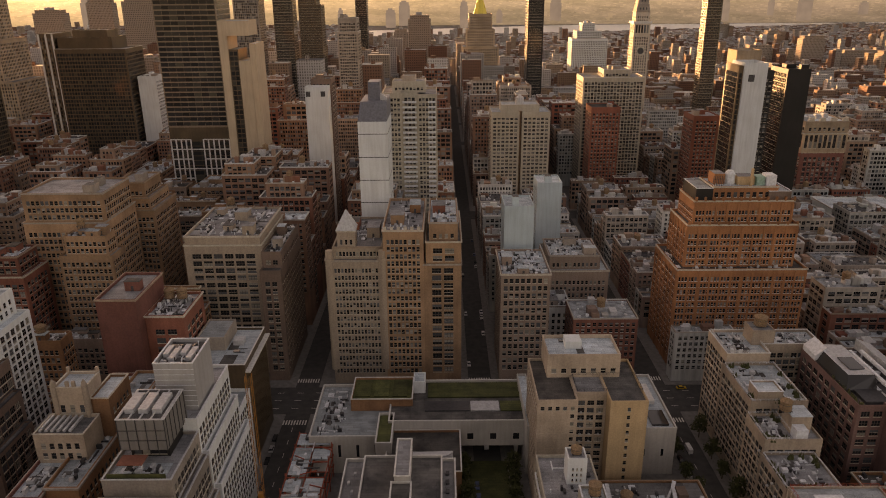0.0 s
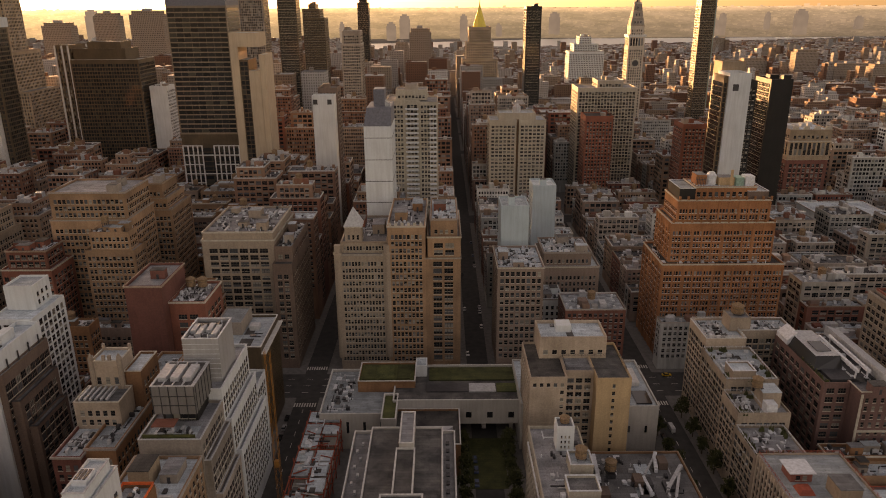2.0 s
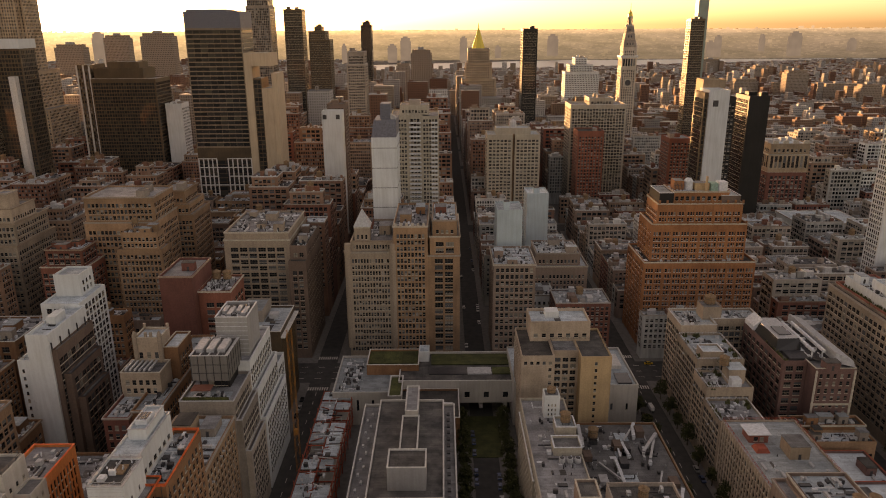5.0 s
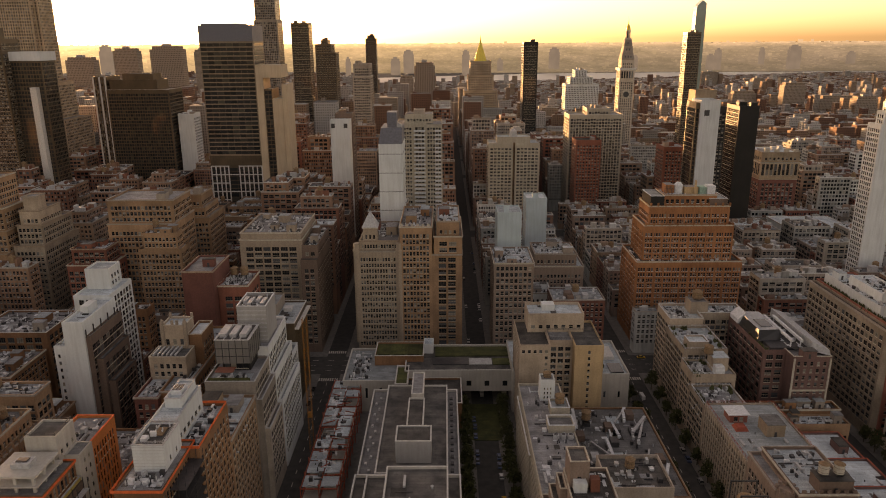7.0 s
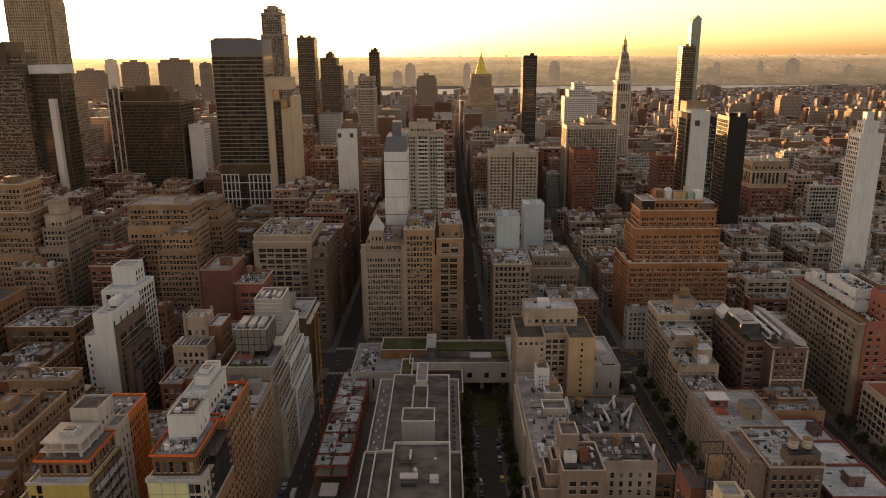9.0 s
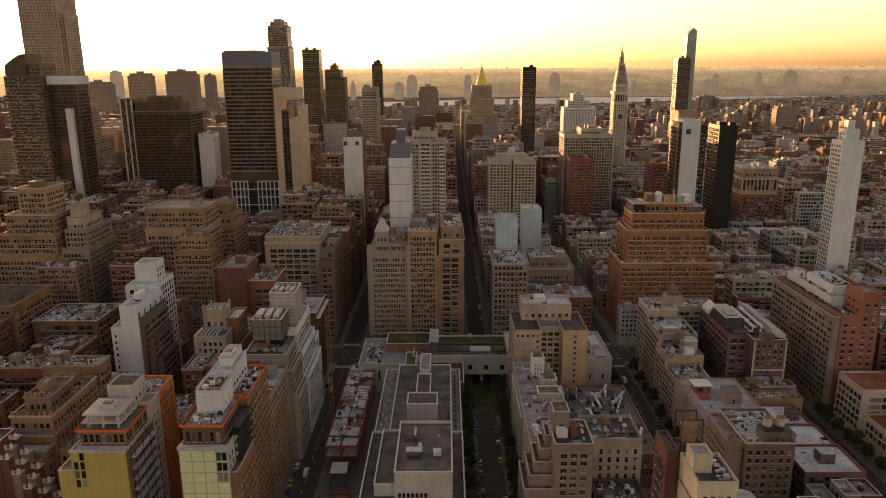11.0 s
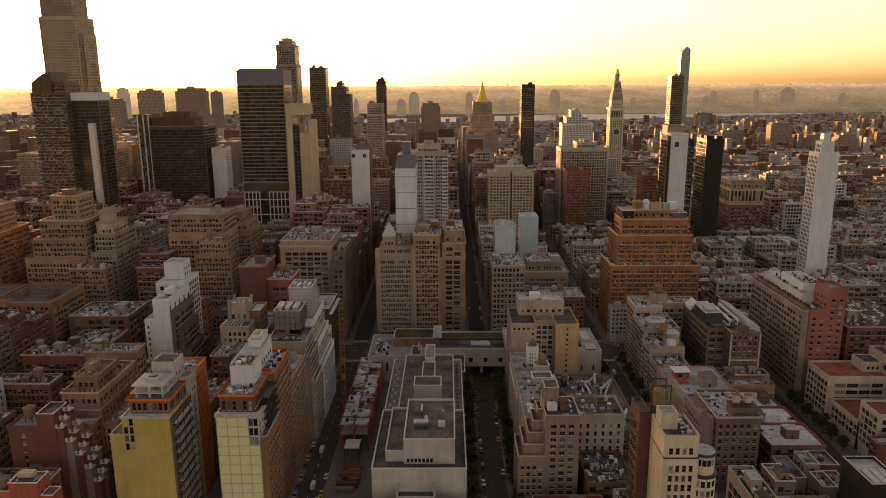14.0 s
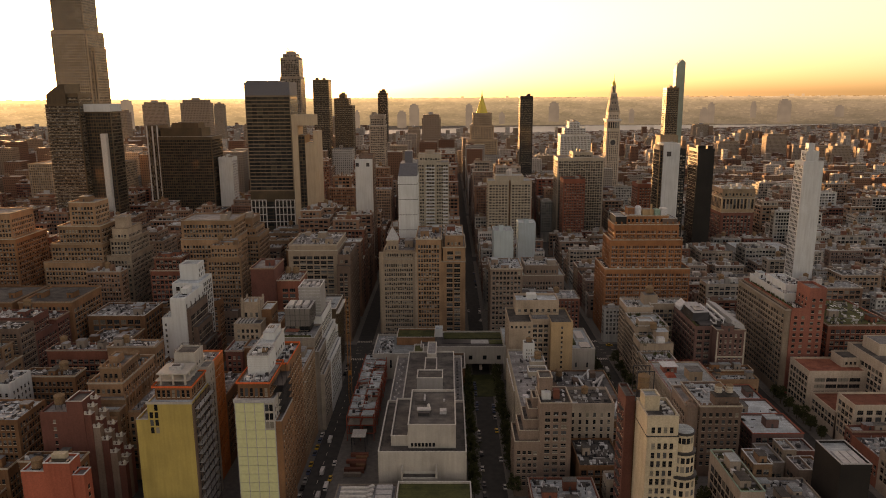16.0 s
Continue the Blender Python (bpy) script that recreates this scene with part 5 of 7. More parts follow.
b = hero("beige brick apartment tower with a square tank house", 110, 154, 250.3, 271)
block(b, 111, 128, 250.3, 271, 0, 41, "beige", "light", F(BT, "flr"), 1.0, TRIM_WHITE, 70, coolers=0.3)
block(b, 128, 152, 258, 271, 0, 41, "beige", "light", F(BT, "fr"), 1.0, TRIM_WHITE, 50, coolers=0.3)
block(b, 124, 133, 259, 268, 41, 47, "beige", "grey", None, 0.4, False)
railing(b, 111.5, 127.5, 250.8, 270.5, 42.0, TRIM_WHITE)
roof_bits(b, 112, 123, 252, 270, 41, random.Random(17), 8)

roof_litter(b, 112, 123, 251, 270, 41, random.Random(37), 40)
roof_litter(b, 129, 151, 259, 270, 41, random.Random(38), 40)

# --- red brick loft with glazed roof storey ---
b = hero("mauve-brown brick loft with grey metal and glass roof extensions", 142, 171, 206, 256)
RB = (4.4, 3.8, 3.0, 2.2, "wide", 0.1)
block(b, 143, 153, 214, 256, 0, 40, "mauve", "dark", F(RB, "fl"), 1.0, False, 40)
block(b, 153, 170, 207, 256, 0, 40, "mauve", "grey", F((2.9, 3.4, 1.2, 1.9), "fr"), 1.0, TRIM, 60)
for x in (153.2, 169.2):
    slab(b, "stone_pier", x, x + 0.8, 206.6, 207, 0, 40, TRIM)
slab(b, "stone_band", 153, 170, 206.65, 207, 24, 24.8, TRIM)
slab(b, "roof_deck", 146.5, 163.5, 216, 254, 40.05, 41.3, METAL_DARK)
s = Shape()
s.v = [(163.6, 212, 41), (169.6, 208, 41), (169.6, 255.6, 41), (163.6, 255.6, 41), (163.6, 213, 45.4), (169.6, 209, 43.2), (169.6, 255.6, 43.2), (163.6, 255.6, 45.4)]
s.f, s.mi = [(0, 1, 5, 4), (1, 2, 6, 5), (2, 3, 7, 6), (3, 0, 4, 7), (4, 5, 6, 7)], [0] * 5
at_roof(b, "metal_roof", s, METAL, "sloping standing-seam metal roof strip")
for k in range(2):
    s = Shape()
    s.beam((156 + k * 4.4, 216, 44.6), (156 + k * 4.4, 246, 45.0), 1.1)
    s.beam((156 + k * 4.4, 217, 41), (156 + k * 4.4, 217, 44.6), 0.5)
    s.beam((156 + k * 4.4, 245, 41), (156 + k * 4.4, 245, 44.6), 0.5)
    at_roof(b, "roof_fin", s, PALE_METAL)
s = Shape()
s.v = [(144, 224, 41), (155, 224, 41), (155, 252, 41), (144, 252, 41), (146, 228, 45), (155, 227, 45.6), (155, 250, 45.6), (146, 252, 45)]
s.f, s.mi = [(0, 1, 5, 4), (1, 2, 6, 5), (2, 3, 7, 6), (3, 0, 4, 7), (4, 5, 6, 7)], [1, 1, 1, 1, 0]
at_roof(b, "glass_pavilion", s, [METAL, GLASS_CURTAIN], "glazed roof pavilion with a metal roof")
slab(b, "skylight", 148, 153.6, 231, 240, 45.4, 45.75, GLASS_CURTAIN)
s = Shape()
s.v = [(143.2, 246, 41), (147, 246, 41), (147, 255.6, 41), (143.2, 255.6, 41), (143.2, 246, 43), (147, 246, 46.5), (147, 255.6, 46.5), (143.2, 255.6, 43)]
s.f, s.mi = [(0, 1, 5, 4), (1, 2, 6, 5), (2, 3, 7, 6), (3, 0, 4, 7), (4, 5, 6, 7)], [0] * 5
at_roof(b, "sloped_screen", s, PALE_METAL)
bulkhead(b, 157, 163, 206.8, 211, 40, 3.4, WALLS["mauve"], "dark")
roof_litter(b, 154, 163, 213, 254, 41.3, random.Random(67), 40)
for k in range(8):
    rr = random.Random(70 + k)
    s = Shape()
    for q in range(6):
        s.prism(144.4 + rr.uniform(-0.5, 0.6), 216 + k * 2.4 + rr.uniform(-1, 1), rr.uniform(0.3, 0.7), 0.15, 40, 40.9 + rr.uniform(0.2, 1.0), 6)
    at_roof(b, "shrub", s, LEAF)

# --- long loft with a red gable ---
b = hero("long beige brick loft with red end wall and roof garden", 191, 222, 206, 275)
LL = (3.5, 3.5, 2.4, 2.1, "double", -0.03)
block(b, 191.6, 195, 206.6, 275, 0, 52.6, "beige", "dark", {"l": LL}, 1.0, True, 110)
block(b, 195, 204.6, 206, 275, 0, 53.4, "redlight", "dark", {"f": (4.2, 3.5, 1.8, 1.7)}, 1.2, False, 30)
block(b, 204.6, 214, 206, 222, 0, 65, "redlight", "grey", {"f": (4.2, 3.5, 1.8, 1.7), "l": (4.2, 3.5, 1.5, 1.7)}, 1.4, False, 30)
block(b, 204.6, 214, 222, 275, 0, 57, "redlight", "light", {"r": LL}, 1.0, False, 10)
block(b, 197.5, 204.6, 222, 272, 53.4, 58, "white", "light", {"l": (3.0, 3.4, 1.6, 2.2), "f": (3.0, 3.4, 1.6, 1.8)}, 0.6, False, 24)
block(b, 201, 213, 228, 256, 58, 62, "white", "light", {"l": (3.0, 3.4, 1.6, 1.8), "f": (3.0, 3.4, 1.6, 1.8)}, 0.6, False, 12)
bulkhead(b, 199, 203, 262, 268, 58, 3.5, WALLS["white"], "light")
for k in range(20):
    rr = random.Random(60 + k)
    s = Shape()
    x, y = 196.2 + rr.uniform(-0.5, 0.8), 209 + k * 3.1
    for q in range(7):
        s.prism(x + rr.uniform(-0.7, 0.7), y + rr.uniform(-1.5, 1.5), rr.uniform(0.3, 0.8), 0.15, 53.4, 54.0 + rr.uniform(0.3, 1.6), 6)
    at_roof(b, "shrub", s, LEAF)
roof_litter(b, 198, 204, 223, 260, 58, random.Random(43), 60)
roof_litter(b, 202, 212.5, 229, 255, 62, random.Random(44), 50)
roof_litter(b, 195.5, 204, 207, 221, 53.4, random.Random(45), 30)
building("grey loft with a planted roof behind the long loft", 222.5, 262, 216, 271, [(40, 0, 0, 0, 0)], "red", "green", LOFT, 60, "fl", True, heads=3, seed=97, bits=8)

# --- cream office block ---
b = hero("cream concrete office block with ribbon windows and terracotta roofs", 190, 262, 136, 200)
RW = (3.4, 3.7, 2.8, 2.5, "wide", 0.1)
block(b, 194, 226, 178, 200, 0, 26, "ivory", "red", {"f": (6.4, 3.7, 5.9, 2.1, "wide"), "l": RW}, 1.0, False, 50)
block(b, 196, 250, 150, 178, 0, 14, "ivory", "red", {"f": RW, "l": RW}, 1.0, False, 24)
block(b, 196, 262, 136, 152, 0, 25, "ivory", "red", {"f": (4.6, 3.7, 3.0, 2.4, "wide", 0.1), "l": RW}, 1.0, False, 50)
block(b, 226, 262, 164, 200, 0, 35, "ivory", "dark", {"f": (6.4, 3.7, 5.9, 2.1, "wide"), "l": RW}, 1.0, False, 40)
block(b, 232, 250, 180, 196, 35, 41, "ivory", "grey", None, 0.6, False)
block(b, 216, 226, 186, 198, 26, 31, "ivory", "dark", {"f": (2.4, 3.6, 1.4, 1.6)}, 0.6, False, 4)

# --- black-clad block and low roofs at the near right ---
b = hero("black-clad corner block with a pale roof parapet", 148, 166, 62, 84)
block(b, 150, 162, 64, 84, 0, 33, "dark", "light", None, 1.0, METAL)
for k in range(3):
    slab(b, "roof_panel", 152 + k * 3.2, 154.6 + k * 3.2, 66, 76, 33, 33.5, METAL)
building("low green-framed glass studio with a garden roof", 108.5, 118, 57, 90, [(25.5, 0, 0, 0, 0)], "grey", "green", (4.2, 4.0, 3.6, 3.2, "wide"), 30, "fl", COPPER, heads=2, seed=98, bits=6)
building("row of low roofs with pale sheds", 120, 147, 56, 85.5, [(15, 0, 0, 0, 0)], "grey", "grey", LOFT, 0, "flr", False, heads=5, seed=99, bits=14)

for i, (xa, xb, ya, yb, hh) in enumerate(((147.5, 153.4, 90, 102, 16), (153.8, 161, 92, 106, 14), (148, 154, 106, 117, 17), (155, 164, 109, 121, 15), (140, 147, 102, 120, 13))):
    building("small low shed with a flat brown roof and pale rim", xa, xb, ya, yb, [(hh, 0, 0, 0, 0)], ("taupe", "brown", "beige", "oxblood", "grey")[i], "grey", LOFT, 0, "fl", METAL, heads=0, seed=130 + i, bits=2, litter=6)
building("beige rendered cube with a pale roof beside the studio", 126, 134, 86, 99.5, [(21, 0, 0, 0, 0)], "tan", "light", LOFT, 0, "flr", PALE_METAL, heads=1, seed=136, bits=2, litter=6)
building("low pale-roofed building with vents below the yellow tower", -132, -93, 40, 73, [(11, 0, 0, 0, 0)], "grey", "light", LOFT, 0, "flr", False, heads=4, seed=111, bits=14)
building("low dark-roofed building with roof plant", -92, -58, 40, 74, [(10, 0, 0, 0, 0)], "brown", "dark", LOFT, 0, "flr", False, heads=3, seed=112, bits=14)
# --- near left: stepped lofts ---
b = hero("salmon-painted brick building with a water tank", -174, -147, 61, 71)
block(b, -172.6, -163.5, 62, 70, 0, 31.6, "salmon", "light", {"r": (3.2, 3.4, 1.5, 1.8)}, 1.0, PALE_METAL, 10)
block(b, -163.5, -153, 62, 70, 0, 35, "salmon", "grey", {"r": (3.2, 3.4, 1.5, 1.8)}, 1.0, PALE_METAL, 10)
block(b, -153, -148.4, 63, 69, 0, 29.4, "salmon", "grey", F((3.0, 3.4, 1.4, 1.9), "r"), 1.0, PALE_METAL, 24)
slab(b, "skylight", -162, -154.6, 63.6, 66, 35, 35.8, GLASS_CURTAIN)
slab(b, "bulkhead", -162.5, -157, 66.4, 69.4, 35, 37.4, WALLS["cream"])
b = hero("brown apartment house with white-trimmed stepped terraces", -182, -146, 90, 103)
block(b, -180, -168, 91, 102, 0, 43, "oxblood", "grey", {"f": (9, 3.3, 1.3, 1.7)}, 1.0, False, 20)
block(b, -168, -161, 91, 102, 0, 48, "oxblood", "dark", None, 1.0, METAL)
for k in range(5):
    for q in range(3):
        xa, xb = -161 + k * 2.9, -158.1 + k * 2.9
        ya, yb = 91.5 + q * 3.2 + k * 0.5, 94.7 + q * 3.2 + k * 0.5
        zt = 46 - k * 6.2 - (2 - q) * 2.2
        block(b, xa, xb, ya, yb, 0, zt, "taupe" if (k + q) % 2 else "oxblood", "grey", F((2.3, 3.2, 1.3, 1.8), "fr"), 1.0, TRIM_WHITE, 8)
        s = Shape()
        s.prism(xb - 0.5, ya + 0.5, 0.75, 0.75, zt + 1, zt + 2.2, 8)
        s.prism(xb - 0.5, ya + 0.5, 0.75, 0.2, zt + 2.2, zt + 3.2, 8)
        at_roof(b, "corner_urn", s, TRIM_WHITE)
        slab(b, "parapet_cap", xa, xa + 0.8, ya, ya + 0.8, zt + 1, zt + 2.4, TRIM_WHITE)
b = hero("tan stepped loft with piers and curved bays", -182, -144, 103, 152)
TP = (2.4, 3.4, 1.5, 2.1, "double", 0.25)
block(b, -172, -152, 110, 152, 0, 41, "tan", "grey", F(TP, "fr"), 1.0, True, 60)
block(b, -170, -154, 114, 150, 41, 47, "tan", "grey", F(TP, "fr"), 1.0, True, 24)
block(b, -166, -156, 118, 136, 47, 53, "tan", "grey", F(TP, "fr"), 1.0, True, 16)
block(b, -152, -146, 112, 150, 0, 34, "tan", "grey", F(TP, "fr"), 1.0, True, 40)
block(b, -168, -152, 104, 110, 0, 38, "tan", "light", F(TP, "fr"), 1.0, True, 30)
block(b, -164, -160, 124, 131, 53, 56, "tan", "light", None, 0.8, False)
for k in range(6):
    slab(b, "merlon", -165.6 + k * 1.8, -164.8 + k * 1.8, 118, 118.6, 54, 55.5, WALLS["tan"])
for k in range(8):
    slab(b, "merlon", -169.6 + k * 2.1, -168.8 + k * 2.1, 114, 114.6, 48, 49.5, WALLS["tan"])
    slab(b, "merlon", -154.6, -154, 114.5 + k * 4.3, 115.5 + k * 4.3, 48, 49.5, WALLS["tan"])
for z0, z1 in ((6, 31), (31, 36)):
    for k in range(3):
        s = Shape()
        s.prism(-166 + k * 5.6, 104, 2.2 if z0 < 20 else 1.9, 2.2 if z0 < 20 else 1.9, z0, z1, 12)
        at_roof(b, "curved_bay", s, WALLS["tan"])
for fl in range(7):
    for k in range(3):
        for q in (-1, 0, 1):
            a = -math.pi / 2 + q * 0.62
            s = Shape()
            c, sn = math.cos(a), math.sin(a)
            x, y, z = -166 + k * 5.6 + c * 2.26, 104 + sn * 2.26, 8 + fl * 3.3
            s.quad((x + sn * 0.5, y - c * 0.5, z), (x - sn * 0.5, y + c * 0.5, z), (x - sn * 0.5, y + c * 0.5, z + 1.9), (x + sn * 0.5, y - c * 0.5, z + 1.9))
            at_roof(b, "window", s, GLASS_OBJ)
for k in range(13):
    slab(b, "pier", -146, -145.5, 112.4 + k * 3.05, 113.1 + k * 3.05, 0, 36.2, WALLS["tan"])
    slab(b, "pier", -152, -151.5, 110.4 + k * 3.3, 111.1 + k * 3.3, 34, 43.6, WALLS["tan"])
roof_litter(b, -165, -157, 119, 123, 53, random.Random(83), 16)
roof_litter(b, -151, -147, 114, 148, 34, random.Random(84), 30)
roof_litter(b, -169, -156, 138, 149, 47, random.Random(86), 24)
building("small white rendered house with two windows high up", -232, -213, 124, 142, [(42, 0, 0, 0, 0)], "smooth", "light", (3.0, 3.4, 1.3, 1.8), 10, "fr", False, heads=1, seed=120, bits=3)
for xa, xb in ((-306, -275), (-271, -238)):
    b = hero("broad brown brick loft slab with pale corner piers", xa, xb, 232, 271)
    block(b, xa, xb, 232, 271, 0, 51, "brown", "dark", F((2.7, 3.4, 1.5, 1.9), "f") | {"r": LL}, 1.0, True, 70)
    for q in (xa + 5, xb - 9):
        bulkhead(b, q, q + 4, 244, 252, 51, 3.4, WALLS["brown"], "dark")
building("brown loft with tall glazed bays and a flat parapet", -232, -196, 238, 268, [(40, 0, 0, 0, 0)], "brown", "grey", (4.4, 4.2, 3.4, 2.8, "wide", 0.3), 40, "fr", TRIM_WHITE, heads=2, seed=101, bits=5)
b = hero("brown block stepping up to a castellated beige tower", -123, -102, 163, 233)
CT = (2.5, 3.4, 1.4, 2.0)
block(b, -122, -113, 164, 233, 0, 44, "oxblood", "light", F(CT, "fl"), 1.0, True, 30)
block(b, -113, -103.4, 167, 233, 0, 45, "brown", "light", F(CT, "fr"), 1.0, True, 40)
block(b, -122, -107, 181, 192, 44, 53, "beige", "grey", F(CT, "fl"), 1.0, TRIM, 16)
block(b, -120, -110, 192, 202, 44, 62.5, "beige", "light", {"f": (3.0, 4.4, 1.4, 2.6), "r": (3.0, 4.4, 1.4, 2.6)}, 0.8, TRIM, 10)
block(b, -110, -104, 193, 208, 44, 58, "brown", "light", F(CT, "r"), 0.8, TRIM, 6)
for x, y in ((-120, 192), (-110.9, 192), (-120, 201.1), (-110.9, 201.1), (-116, 192), (-114, 192)):
    slab(b, "merlon", x, x + 0.9, y, y + 0.9, 63.3, 65.2, WALLS["beige"])
for x in (-120.3, -110.7):
    s = Shape()
    s.prism(x + 0.5, 192.2, 1.0, 1.0, 52, 64.2, 8)
    s.prism(x + 0.5, 192.2, 1.0, 0.2, 64.2, 66, 8)
    at_roof(b, "corner_turret", s, WALLS["beige"])
for k in range(6):
    s = Shape()
    s.beam((-120.6 + k * 1.8, 182.4, 54.2), (-120.6 + k * 1.8, 190.6, 54.2), 0.7)
    at_roof(b, "duct", s, METAL)
roof_litter(b, -121, -114, 166, 180, 44, random.Random(87), 30)
roof_litter(b, -112, -104.4, 169, 230, 45, random.Random(88), 60)

# across the avenue
b = hero("grey stone loft with rounded corners and a pyramid-roofed turret", -53, -27, 301, 352)
ST = (1.55, 3.4, 1.0, 2.1)
block(b, -52, -27, 301, 352, 0, 62, "taupestone", "grey", F(ST), 1.0, True, 90, bands=5)
block(b, -50, -28, 305, 350, 62, 67, "taupestone", "grey", F(ST), 1.0, True, 16)
block(b, -48, -40, 306, 314, 67, 75, "taupestone", "grey", F((2.2, 4, 1.0, 2.4), "flr"), 0.4, True, 10)
pyramid(b, -44, 310, 9.2, 75.4, 84, METAL, 4, "pyramid_roof", 0.5, 0.3)
bulkhead(b, -36, -30, 320, 330, 67, 5, WALLS["taupestone"], "grey")
bulkhead(b, -47, -41, 332, 342, 67, 4, WALLS["red"], "dark")
roof_litter(b, -50, -29, 316, 348, 67, random.Random(63), 60)
for x, y in ((-51.4, 301.6), (-27.6, 301.6)):
    for z0, z1, r in ((8, 62.8, 1.9), (62.8, 63.8, 2.3), (63.8, 67.5, 1.7)):
        s = Shape()
        s.prism(x, y, r, r, z0, z1, 12)
        at_roof(b, "corner_bay", s, WALLS["taupestone"])
b = hero("tall buff brick loft with close-set windows and a cresting", -27, -9, 301, 352)
block(b, -27, -9, 300.6, 352, 0, 76, "tan", "grey", F((1.9, 3.4, 1.3, 2.2)), 1.2, True, 90, bands=6)
bulkhead(b, -24, -18, 312, 322, 76, 4.5, WALLS["tan"], "grey")
roof_litter(b, -26, -10, 303, 350, 76, random.Random(64), 60)
for k in range(6):
    slab(b, "crest", -26.6 + k * 3.0, -25.2 + k * 3.0, 300.6, 301.2, 77.2, 78.6, TRIM)
bulkhead(b, -16, -11, 330, 340, 76, 4.0, WALLS["brown"], "light")
b = hero("tall brown loft with deep vertical piers and stone bands", -9, 8, 301, 352)
PB = (5.4, 3.6, 4.2, 2.5, "wide", 0.35)
block(b, -9, 8, 301, 352, 0, 60, "tan", "grey", {"f": PB, "r": (3.4, 3.6, 2.2, 2.3)}, 1.0, True, 60, bands=13)
block(b, -8, 8, 303, 350, 60, 70, "tan", "grey", {"f": PB, "r": (3.4, 3.6, 2.2, 2.3)}, 1.0, True, 12)
block(b, -6.5, 6.5, 306, 346, 70, 78, "tan", "light", {"f": (2.6, 3.6, 1.4, 2.0)}, 1.0, True, 8)
roof_bits(b, -6, 6, 308, 345, 78, random.Random(19), 8)
roof_litter(b, -6, 6, 307, 345, 78, random.Random(65), 50)
bulkhead(b, -5, 1, 322, 330, 78, 4, WALLS["red"], "grey")

b = hero("massive orange-brown brick loft with set-back upper blocks", 110, 173, 315, 353)
OR = (1.55, 3.3, 1.05, 2.0)
OPIER = 5.35
block(b, 110.8, 172.4, 316, 352, 0, 50.6, "orange", "dark", F(OR, "fl"), 1.0, True, 150, frame_mat=TRIM_WHITE)
block(b, 115, 167.4, 321, 347, 50.6, 71.2, "orange", "dark", F(OR, "fl"), 1.0, True, 80, frame_mat=TRIM_WHITE)
block(b, 118, 165, 324, 346, 71.2, 82, "orange", "dark", F(OR, "fl"), 1.0, True, 40, frame_mat=TRIM_WHITE)
for xa, xb, yf, za, zb in ((110.8, 172.4, 316, 0, 50), (115, 167.4, 321, 51, 70.6), (118, 165, 324, 71.6, 81.4)):
    n = round((xb - xa) / OPIER)
    for k in range(n + 1):
        x = xa + (xb - xa - 0.9) * k / n
        slab(b, "pier", x, x + 0.9, yf - 0.35, yf, za, zb, WALLS["orange"])
for xa, yf, yb, za, zb in ((110.8, 316, 352, 0, 50), (115, 321, 347, 51, 70.6)):
    for k in range(7):
        y = yf + (yb - yf - 0.9) * k / 6
        slab(b, "pier", xa - 0.35, xa, y, y + 0.9, za, zb, WALLS["orange"])
for k in range(12):
    slab(b, "crest", 118.4 + k * 4.18, 119.4 + k * 4.18, 323.6, 324.4, 82.6, 84.6, WALLS["orange"])
    slab(b, "crest", 115.3 + k * 4.62, 116.3 + k * 4.62, 320.6, 321.4, 71.8, 73.4, WALLS["orange"])
block(b, 127, 158, 327, 345, 82, 88.4, "orange", "light", {"f": (3.0, 4.2, 1.8, 2.4)}, 0.6, True, 8, frame_mat=TRIM_WHITE)
roof_litter(b, 128, 157, 330, 344, 88.4, random.Random(61), 70)
roof_litter(b, 111, 114.6, 320, 346, 50.6, random.Random(62), 30)
roof_litter(b, 116, 166, 317, 320.4, 50.6, random.Random(66), 40)
block(b, 119, 127, 326, 345, 82, 88, WALLS["dark"], "light", None, 0.3, PALE_METAL)
block(b, 153.5, 164, 326, 344, 82, 86.4, WALLS["umber"], "light", None, 0.3, PALE_METAL)
bulkhead(b, 129, 134, 332, 340, 88.4, 5.4, WALLS["orange"], "grey")
bulkhead(b, 140, 148, 331, 338, 88.4, 4.2, WALLS["tanlight"], "grey")
slab(b, "plant_box", 148.5, 152.5, 330, 336, 88.4, 92.6, COPPER)
slab(b, "plant_box", 152.8, 157.4, 329, 335, 88.4, 93.6, PALE_METAL)
s = Shape()
s.prism(137, 334, 2.6, 2.6, 88.4, 93.4, 14)
s.prism(137, 334, 2.6, 1.4, 93.4, 95.0, 14)
at_roof(b, "round_tank", s, PALE_METAL, "pale round roof tank")
s = Shape()
for i in range(7):
    s.beam((127.6 + i * 0.8, 329, 88.4), (127.6 + i * 0.8, 329, 93.5), 0.2)
s.beam((127.6, 329, 92), (132.4, 329, 92), 0.2)
at_roof(b, "steel_rack", s, METAL_DARK)
slab(b, "gate_frame", 145, 146, 328.4, 329.4, 88.4, 97, WALLS["tanlight"])
building("brown stone loft with pale piers and wide paired windows", -120, -84.2, 312, 360, [(66, 0, 0, 0, 0), (70, 0.6, 0.6, 0.6, 0.6)], "taupestone", "grey", (5.0, 3.6, 4.1, 2.4, "wide", 0.25), 60, "flr", True, seed=34, bands=6, heads=5, bits=10)
building("dark brown loft wrapped in brown scaffold netting", -84, -74.4, 304, 352, [(56, 0, 0, 0, 0), (63, 0, 0.5, 6, 0)], "umber", "dark", (3.2, 3.6, 2.2, 2.3, "double", 0.2), 30, "flr", False, seed=134, heads=2, bits=4)
